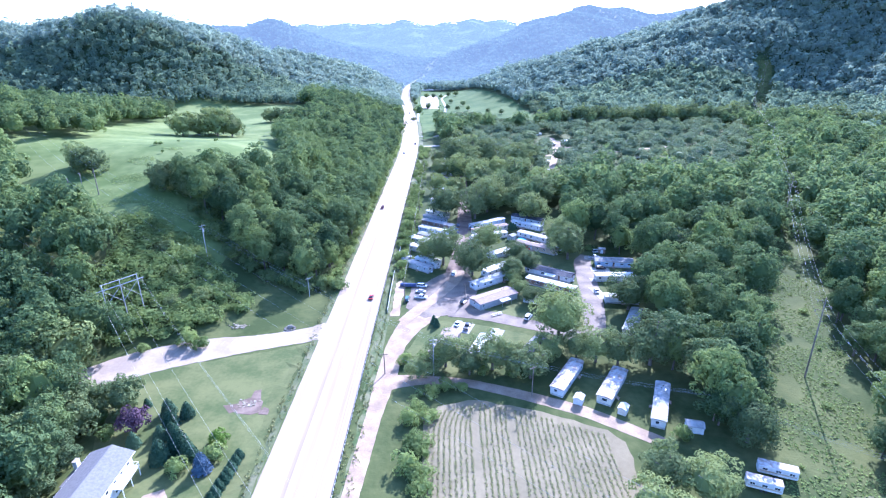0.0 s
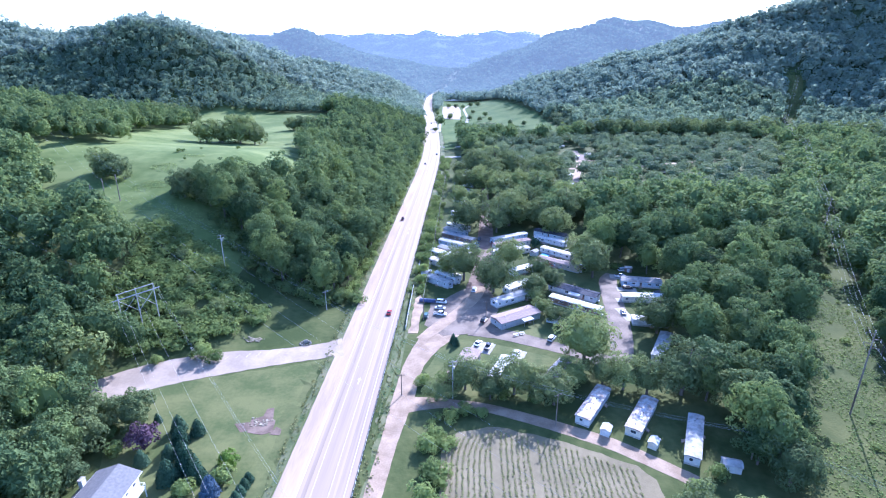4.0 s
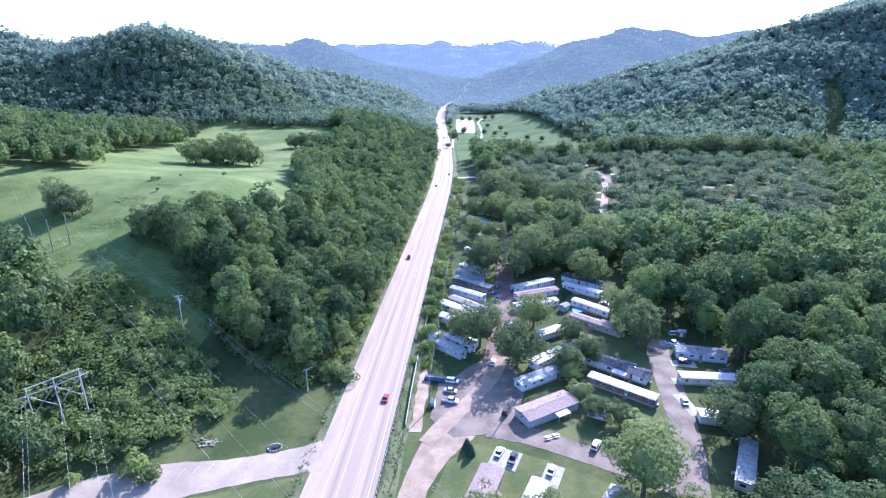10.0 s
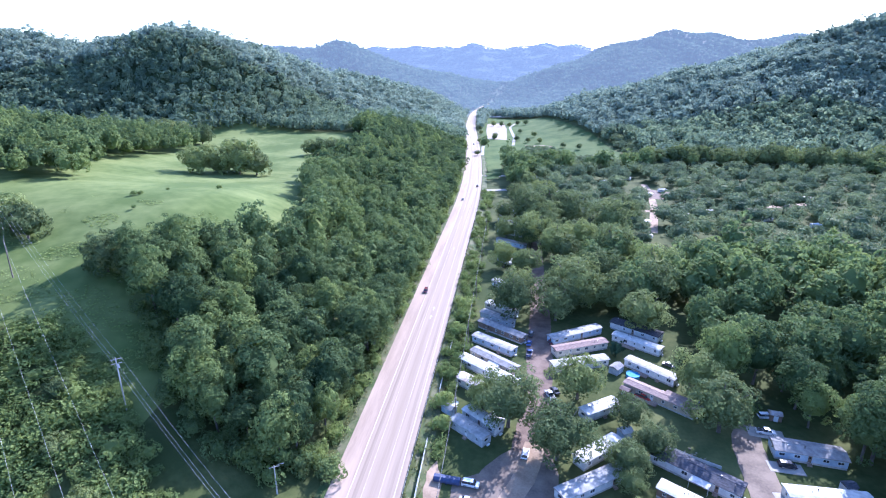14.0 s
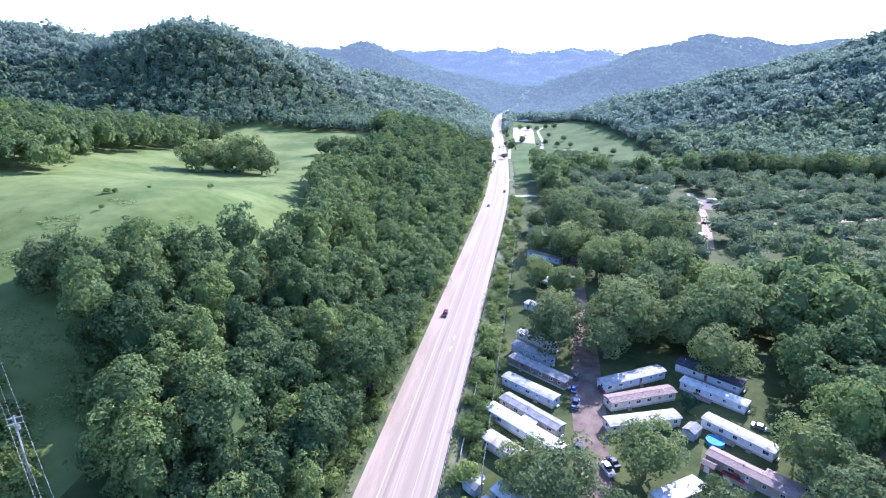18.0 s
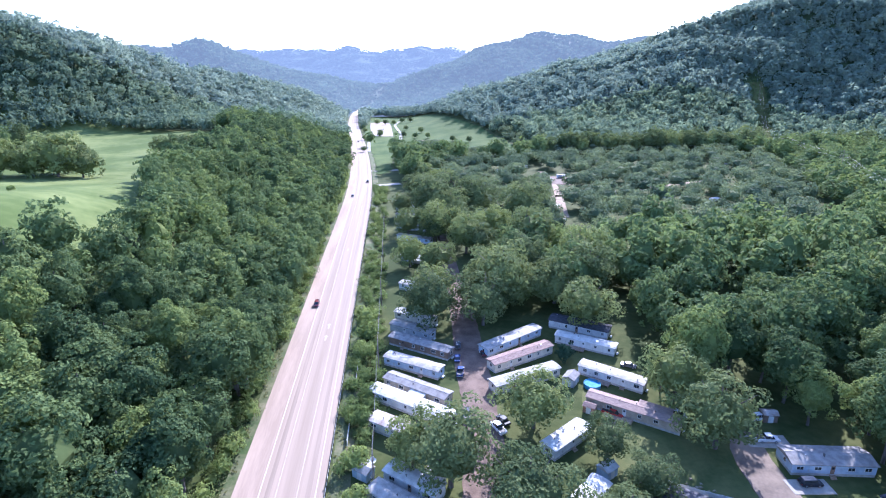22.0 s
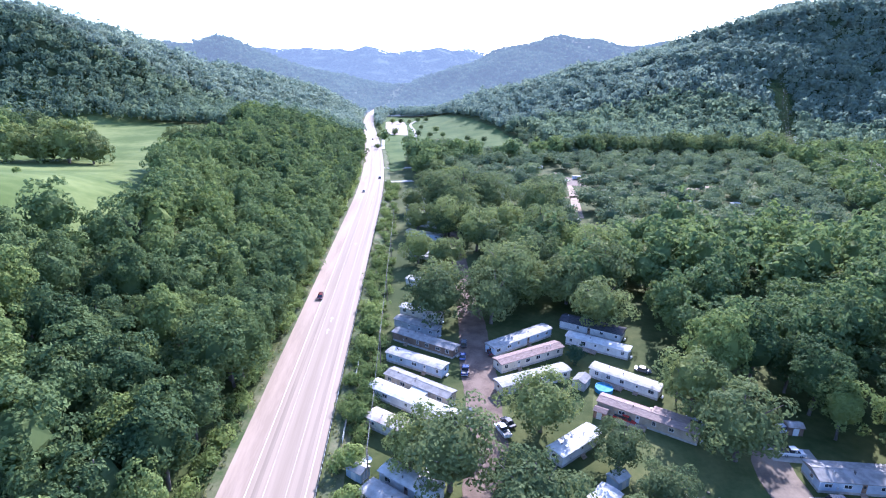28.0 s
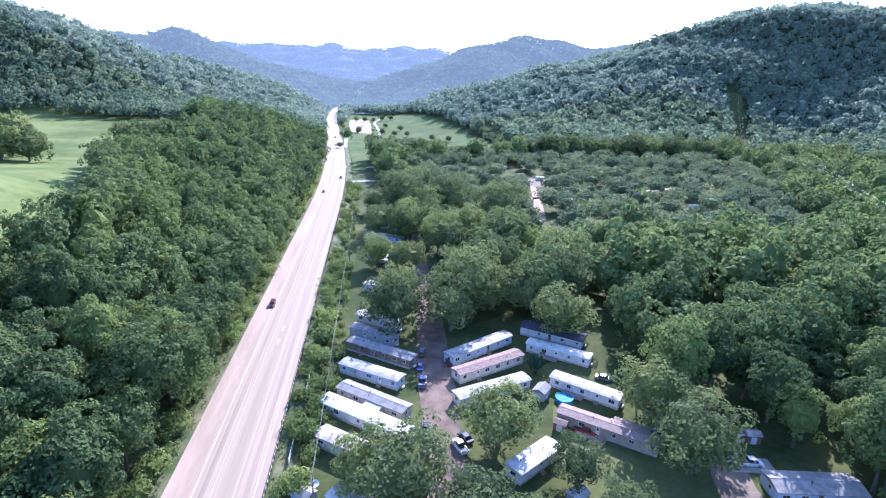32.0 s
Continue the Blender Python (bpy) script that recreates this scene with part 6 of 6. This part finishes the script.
def wire_between(parent, a, b, sag, mat, r=0.03):
    pts = []
    for i in range(15):
        k = i / 14
        pts.append((a[0] + (b[0] - a[0]) * k, a[1] + (b[1] - a[1]) * k, a[2] + (b[2] - a[2]) * k - sag * 4 * k * (1 - k)))
    return part("wire", Geo().tube(pts, r, 4), M[mat], parent)


def utility_pole(x, y, height, turn, label, arms=1, wood="wood_pole", lamp=False):
    ob = thing("utility_pole", at_ground(x, y, turn), label, "utility pole")
    part("pole", Geo().tube([(0, 0, -0.5), (0, 0, height * 0.5), (0, 0, height)], [0.2, 0.17, 0.12], 8), M[wood], ob)
    heads = []
    for k in range(arms):
        z = height - 0.5 - 1.3 * k
        arm = part("crossarm", Geo().box((0, 0, z), (2.6, 0.12, 0.15), 0.01), M[wood], ob)
        for dx in (-1.2, -0.4, 1.2):
            part("insulator", Geo().tube([(dx, 0, z + 0.07), (dx, 0, z + 0.18), (dx, 0, z + 0.3)], [0.04, 0.08, 0.05], 6), M["porcelain"], arm)
            if k == 0:
                heads.append(ob.matrix_basis @ Vector((dx, 0, z + 0.32)))
    if arms > 1:
        part("transformer", Geo().tube([(0.35, 0, height - 3.2), (0.35, 0, height - 2.2)], 0.25, 10), M["steel"], ob)
    if lamp:
        lm = part("lamp_arm", Geo().tube([(0, 0, height - 0.4), (0.9, 0, height), (1.9, 0, height + 0.05)], 0.05, 6), M["steel"], ob)
        part("lamp_head", Geo().box((2.1, 0, height), (0.6, 0.22, 0.14), 0.04), M["steel"], lm)
    return heads


def string(a, b, sag, label, mat="wire", r=0.016):
    ob = thing("power_line", pose(0, 0, 0), label, "power line")
    for p, q in zip(a, b):
        wire_between(ob, p, q, sag, mat, r)


def ends(x, y, z, turn, gaps):
    return [Vector((x + math.cos(radians(turn)) * g, y + math.sin(radians(turn)) * g, z)) for g in gaps]


# the three-pole frame on the slope
turn = 56.0
frame_thing = thing("pole_frame", at_ground(-120.5, 178.5, turn), "grey three-pole timber power frame with crossed braces", "power pole")
for dx in (-6.3, 0, 6.3):
    zz = float(land(-120.5 + math.cos(radians(turn)) * dx, 178.5 + math.sin(radians(turn)) * dx) - land(-120.5, 178.5))
    part("pole", Geo().tube([(dx, 0, zz - 0.6), (dx, 0, 8), (dx, 0, 16.6)], [0.24, 0.2, 0.15], 8), M["grey_pole"], frame_thing)
part("crossarm", Geo().box((0, -0.24, 14.3), (17.0, 0.2, 0.34), 0.02), M["grey_pole"], frame_thing)
part("crossarm", Geo().box((0, 0.24, 16.2), (13.4, 0.18, 0.3), 0.02), M["grey_pole"], frame_thing)
for x0, x1 in ((-6.3, 0), (0, -6.3), (0, 6.3), (6.3, 0)):
    part("brace", Geo().tube([(x0, 0.1, 13.9), (x1, 0.1, 7.6)], 0.09, 6), M["grey_pole"], frame_thing)
for dx in (-8.0, 0.6, 8.0):
    part("insulator", Geo().tube([(dx, -0.24, 14.1), (dx, -0.24, 13.6), (dx, -0.24, 12.9)], [0.05, 0.14, 0.1], 7), M["porcelain"], frame_thing)
zf = float(land(-120.5, 178.5))
mid_ends = [frame_thing.matrix_basis @ Vector((dx, -0.24, 12.9)) for dx in (-8.0, 0.6, 8.0)]
top_ends = [frame_thing.matrix_basis @ Vector((dx, 0, 16.6)) for dx in (-6.3, 6.3)]
meadow_tops = []
for x, y in ((-180.5, 247.4), (-178.6, 254.0), (-175.3, 259.8)):
    ob = thing("power_pole", at_ground(x, y, 40), "dark timber pole standing in the meadow", "power pole", "three poles in the meadow")
    part("pole", Geo().tube([(0, 0, -0.6), (0.1, 0, 7), (0.2, 0, 14)], [0.24, 0.2, 0.15], 8), M["wood_pole"], ob)
    part("insulator", Geo().tube([(0.2, -0.3, 13.2), (0.2, -0.3, 12.4)], 0.12, 7), M["porcelain"], ob)
    meadow_tops.append(ob.matrix_basis @ Vector((0.2, 0, 13.0)))
string(meadow_tops, ends(62, 58, 17, 50, (-7, 0, 7)), 6.0, "power wires from the meadow poles across the highway", "wire", 0.015)
string(mid_ends, ends(-20, 62, 15, 40, (-8, 0, 8)), 3.0, "power wires leading from the timber frame over the drive", "wire", 0.015)
string(mid_ends, ends(-235, 222, 56, 60, (-7, 0, 7)), 3.0, "power wires leading from the timber frame into the woods", "wire", 0.015)
string(top_ends, ends(-20, 62, 19, 40, (-6, 6)), 2.5, "thin shield wires over the drive", "wire", 0.012)
string(meadow_tops, ends(-300, 372, 66, 60, (-5, 0, 5)), 3.0, "power wires leading over the meadow", "wire", 0.015)

# wooden poles from the slope across the highway and along the gravel track
p0 = utility_pole(-107, 221, 16.5, 40, "tall weathered wooden utility pole on the slope", 2, "grey_pole")
p1 = utility_pole(-60, 211, 9.0, 30, "thin leaning street lamp pole at the wood's edge", 1, "grey_pole", True)
p2 = utility_pole(-4, 151, 14.0, 20, "wooden utility pole beside the gravel track", 2, "grey_pole")
p3 = utility_pole(27, 139, 11.0, 25, "wooden utility pole beside the field")
p4 = utility_pole(78, 127, 9.0, 25, "short wooden utility pole at the wood's edge")
string(p0, p2, 3.5, "wires from the slope to the gravel track")
string(p2, p4, 2.0, "wires along the gravel track")
string(p0, ends(-207, 290, 55, 40, (-1.2, 0, 1.2)), 2.5, "wires leading up to the meadow")
string(p4, ends(140, 80, 9, 25, (-1.2, 0, 1.2)), 2.0, "wires leading into the clearing")
rows = [utility_pole(-17.5, y, 11.0, 92, "dark wooden utility pole behind the trailers", 2 if i == 1 else 1) for i, y in enumerate((205, 247, 296, 345, 395, 450))]
for a, b in zip(rows[:-1], rows[1:]):
    string(a, b, 0.8, "wires behind the trailers", "wire_dark", 0.02)
utility_pole(8.5, 205, 9.0, 10, "wooden pole in the yard")
utility_pole(61, 276, 9.5, 10, "wooden pole under the trees")
utility_pole(-20.5, 152, 8.0, 10, "wooden pole at the track's corner")


# the transmission line in the clearing on the hillside
tops = []
LINE = ((103, 60, 27), (118, 148, 29), (196, 292, 33), (310, 505, 34), (428, 752, 26), (522, 905, 24), (556, 985, 22))
for i, (x, y, h) in enumerate(LINE):
    ob = thing("transmission_pole", at_ground(x, y, -28), "tall slender steel transmission pole in a grassy clearing", "power pole", "poles of the hillside line")
    part("pole", Geo().tube([(0, 0, -0.6), (0, 0, h * 0.5), (0, 0, h)], [0.27, 0.22, 0.15], 10), M["wood_pole"], ob)
    heads = []
    for k, (dx, z) in enumerate(((-1.9, h - 1.0), (1.9, h - 2.6), (-1.9, h - 4.2), (1.9, h - 5.4))):
        arm = part("arm", Geo().tube([(0, 0, z - 0.5), (dx, 0, z)], [0.1, 0.07], 6), M["wood_pole"], ob)
        part("insulator", Geo().tube([(dx, 0, z), (dx, 0, z - 0.5), (dx, 0, z - 1.0)], [0.05, 0.13, 0.08], 7), M["porcelain"], arm)
        heads.append(ob.matrix_basis @ Vector((dx, 0, z - 1.0)))
    tops.append(heads)
for a, b in zip(tops[:-1], tops[1:]):
    string(a, b, 3.5, "bright transmission wires along the clearing", "wire", 0.014)

# ---- small things ----
sign = thing("stone_sign", at_ground(-61, 182.5, 20, 0.0), "ring of field stones round a small monument by the drive", "monument")
for i in range(14):
    a = i * 2 * math.pi / 14
    bv, bf = blob(2, np.random.default_rng(500 + i), 0.18)
    part("stone", raw_mesh("stone", (bv * np.array([0.42, 0.36, 0.4]) + np.array([2.0 * math.cos(a), 1.6 * math.sin(a), 0.2])).tolist(), bf.tolist(), M["stone"], True), None, sign)
part("slab", Geo().box((0.2, 0.2, 0.8), (1.7, 0.5, 1.5), 0.08), M["stone"], sign, "upright grey stone slab")
part("slab", Geo().box((-0.8, -0.5, 0.35), (1.0, 0.6, 0.5), 0.08), M["stone"], sign)
rng = np.random.default_rng(77)
for name, cx, cy, sx, sy, n, label in (("rubble", -79.5, 181, 3.0, 1.6, 60, "pale heap of broken stone on the grass"), ("rubble", -61, 136, 3.4, 2.0, 45, "pale rubble on a bare brown scar"), ("rubble", 50, 240, 5.0, 2.4, 50, "clutter and gravel behind a trailer")):
    vs, fs, k = [], [], 0
    for i in range(n):
        bv, bf = blob(1, rng, 0.3)
        s = rng.uniform(0.15, 0.5)
        x, y = cx + rng.normal(0, sx * 0.5), cy + rng.normal(0, sy * 0.5)
        vs.append(bv * s * np.array([1.2, 0.9, 0.6]) + np.array([x, y, float(land(x, y)) + 0.15]))
        fs.append(bf + k)
        k += len(bv)
    tagged(new(name, quad_mesh(name, np.concatenate(vs), np.concatenate(fs), M["rock_pale"])), label, "rubble", kind="stuff")
pool = thing("swimming_pool", pose(43.5, 281.5, 0), "round blue above-ground swimming pool", "pool")
ring = Geo()
n = 20
for r, z in ((2.4, -0.1), (2.4, 1.2), (2.25, 1.2), (2.25, 1.0)):
    ring.v += [(r * math.cos(2 * math.pi * i / n), r * math.sin(2 * math.pi * i / n), z) for i in range(n)]
ring.f += [(k * n + i, k * n + (i + 1) % n, (k + 1) * n + (i + 1) % n, (k + 1) * n + i) for k in range(3) for i in range(n)]
part("pool_wall", ring, M["pool"], pool)
part("pool_cover", Geo().tube([(0, 0, 1.0), (0, 0, 1.02)], 2.25, 20), M["pool"], pool, "pale blue water under a cover")
tarp = thing("boat_trailer", pose(-17, 221.5, 0, 0, 0, -6), "long trailer under a dark blue tarp", "trailer")
part("tarp", Geo().prism([(-1.2, 0.5), (-1.2, 1.2), (-0.5, 1.7), (0.5, 1.7), (1.2, 1.2), (1.2, 0.5)], -3.6, 3.6), M["tarp"], tarp)
part("frame", Geo().box((0.3, 0, 0.45), (8.2, 1.6, 0.14), 0.02), M["dark_steel"], tarp)
for s in (-1, 1):
    part("wheel", Geo().tube([(0, 1.0 * s, 0.32), (0, 1.18 * s, 0.32)], 0.32, 12), M["tyre"], tarp)
for x, y, turn in ((19.8, 192.6, 24), (22.2, 193.8, 24)):
    ob = thing("picnic_table", pose(x, y, 0.08, 0, 0, turn), "pale picnic table beside the lane", "table", "tables beside the lane")
    part("tabletop", Geo().box((0, 0, 0.75), (1.9, 0.75, 0.06), 0.01), M["trim"], ob)
    for s in (-1, 1):
        part("bench", Geo().box((0, 0.72 * s, 0.45), (1.9, 0.28, 0.05), 0.01), M["trim"], ob)
        part("leg", Geo().tube([(0.65 * s, -0.8, 0), (0.65 * s, 0.0, 0.74)], 0.05, 6).tube([(0.65 * s, 0.8, 0), (0.65 * s, 0.0, 0.74)], 0.05, 6), M["deck"], ob)
dish = thing("satellite_dish", pose(-18.2, 254.5, 0), "white satellite dish on a post beside a trailer", "satellite dish")
part("post", Geo().tube([(0, 0, -0.3), (0, 0, 1.8)], 0.06, 8), M["steel"], dish)
g = Geo()
rings = [(0.02, 0.0), (0.5, 0.08), (1.0, 0.3)]
for r, z in rings:
    g.v += [(r * math.cos(2 * math.pi * i / 16), r * math.sin(2 * math.pi * i / 16) * 0.9 - z * 0.5, 1.8 + z + 0.2 * r * math.sin(2 * math.pi * i / 16)) for i in range(16)]
g.f += [(k * 16 + i, k * 16 + (i + 1) % 16, (k + 1) * 16 + (i + 1) % 16, (k + 1) * 16 + i) for k in range(2) for i in range(16)]
part("dish", g, M["trim"], dish)
# stall lines of the pull-off
for i in range(7):
    x = -68.5 - 3.3 * i
    y = 175.6 - 1.25 * i
    ob = new("stall_line", Geo().box((0, 0, 0), (0.12, 4.2, 0.012)).mesh("stall_line", M["paint"]))
    ob.matrix_basis = pose(x, y, float(land(x, y)) + 0.1, 0, 0, -12)
    tagged(ob, "white parking stall line on grey asphalt", "road marking", kind="structure")

# crop rows
rng = np.random.default_rng(9)
px, py = [], []
for k in range(34):
    x0 = -5.0 + 1.5 * k
    ys = np.arange(62, 136, 0.55)
    top = np.interp(x0, (-6, -2, 10, 26, 47), (127, 134, 136, 131, 121))
    bend = np.where(ys > 122, (ys - 122) ** 2 * 0.02 * (1 if x0 < 6 else 0.2), 0)
    keep = (ys < top - 0.6) & (rng.uniform(0, 1, len(ys)) < 0.9) & ~((k in (9, 16)) & (ys > 80))
    px.append((x0 + bend + rng.normal(0, 0.1, len(ys)))[keep])
    py.append(ys[keep])
px, py = np.concatenate(px), np.concatenate(py)
keep = (px < 47) & (px > -6.2)
px, py = px[keep], py[keep]
pos = np.repeat(np.stack([px, py, np.full(len(px), 0.14)], 1), 4, 0) + rng.normal(0, 0.13, (4 * len(px), 3)) * np.array([1, 1, 0.6])
v, f = leaf_cards(rng, pos, np.tile(np.array([0, 0, 2.2]), (len(pos), 1)), 0.24)
tagged(new("crop_rows", quad_mesh("crop_rows", v, f, M["crop"])), "rows of low green crops in brown soil", "crops", kind="stuff")

# tufts of weeds and tall grass along the verges
pts = scatter(61, -60, 0, 60, 420, 1.3, lambda x, y: ((np.abs(x - road_x(y) - 12.3) < 2.0) | (np.abs(x - road_x(y) + 12.2) < 1.6) | ((x > -27) & (x < -25) & (y < 190))) & (np.sin(x * 1.7 + y * 0.6) > -0.3))
pos = np.repeat(np.stack([pts[:, 0], pts[:, 1], land(pts[:, 0], pts[:, 1]) + 0.2], 1), 4, 0) + rng.normal(0, 0.25, (4 * len(pts), 3)) * np.array([1, 1, 0.5])
v, f = leaf_cards(rng, pos, np.tile(np.array([0, 0, 0.3]), (len(pos), 1)), 0.3)
tagged(new("weeds", quad_mesh("weeds", v, f, M["crop"])), "tall weeds along the highway verge", "weeds", kind="stuff")

# tall grass in the clearing and round the meadow's poles
clearing = scatter(62, 70, 200, 62, 300, 1.5, lambda x, y: in_corridor(x, y) & (np.sin(x * 0.33 + 1.3 * np.sin(y * 0.11)) + np.sin(y * 0.21) > -1.1))
slope = scatter(63, -200, -108, 226, 330, 1.7, lambda x, y: inside(MEADOW, x, y) & (np.sin(x * 0.21 + np.sin(y * 0.17)) + np.sin(y * 0.26 + x * 0.05) > 0.1 + (y - 262) / 60))
hillside = scatter(64, 330, 560, 560, 960, 2.3, in_corridor)
for pts, size, label in ((clearing, 0.36, "tall rough grass in the wire clearing"), (slope, 0.36, "rough tussocks of grass round the meadow poles"), (hillside, 1.1, "tall pale grass in the clearing up the hillside")):
    pos = np.repeat(np.stack([pts[:, 0], pts[:, 1], land(pts[:, 0], pts[:, 1]) + 0.3 * size], 1), 4, 0) + rng.normal(0, 0.45, (4 * len(pts), 3)) * np.array([1, 1, 0.2])
    v, f = leaf_cards(rng, pos, np.tile(np.array([0, 0, 1.6]), (len(pos), 1)), size)
    tagged(new("tall_grass", quad_mesh("tall_grass", v, f, M["leaf_scrub"])), label, "grass", kind="stuff")
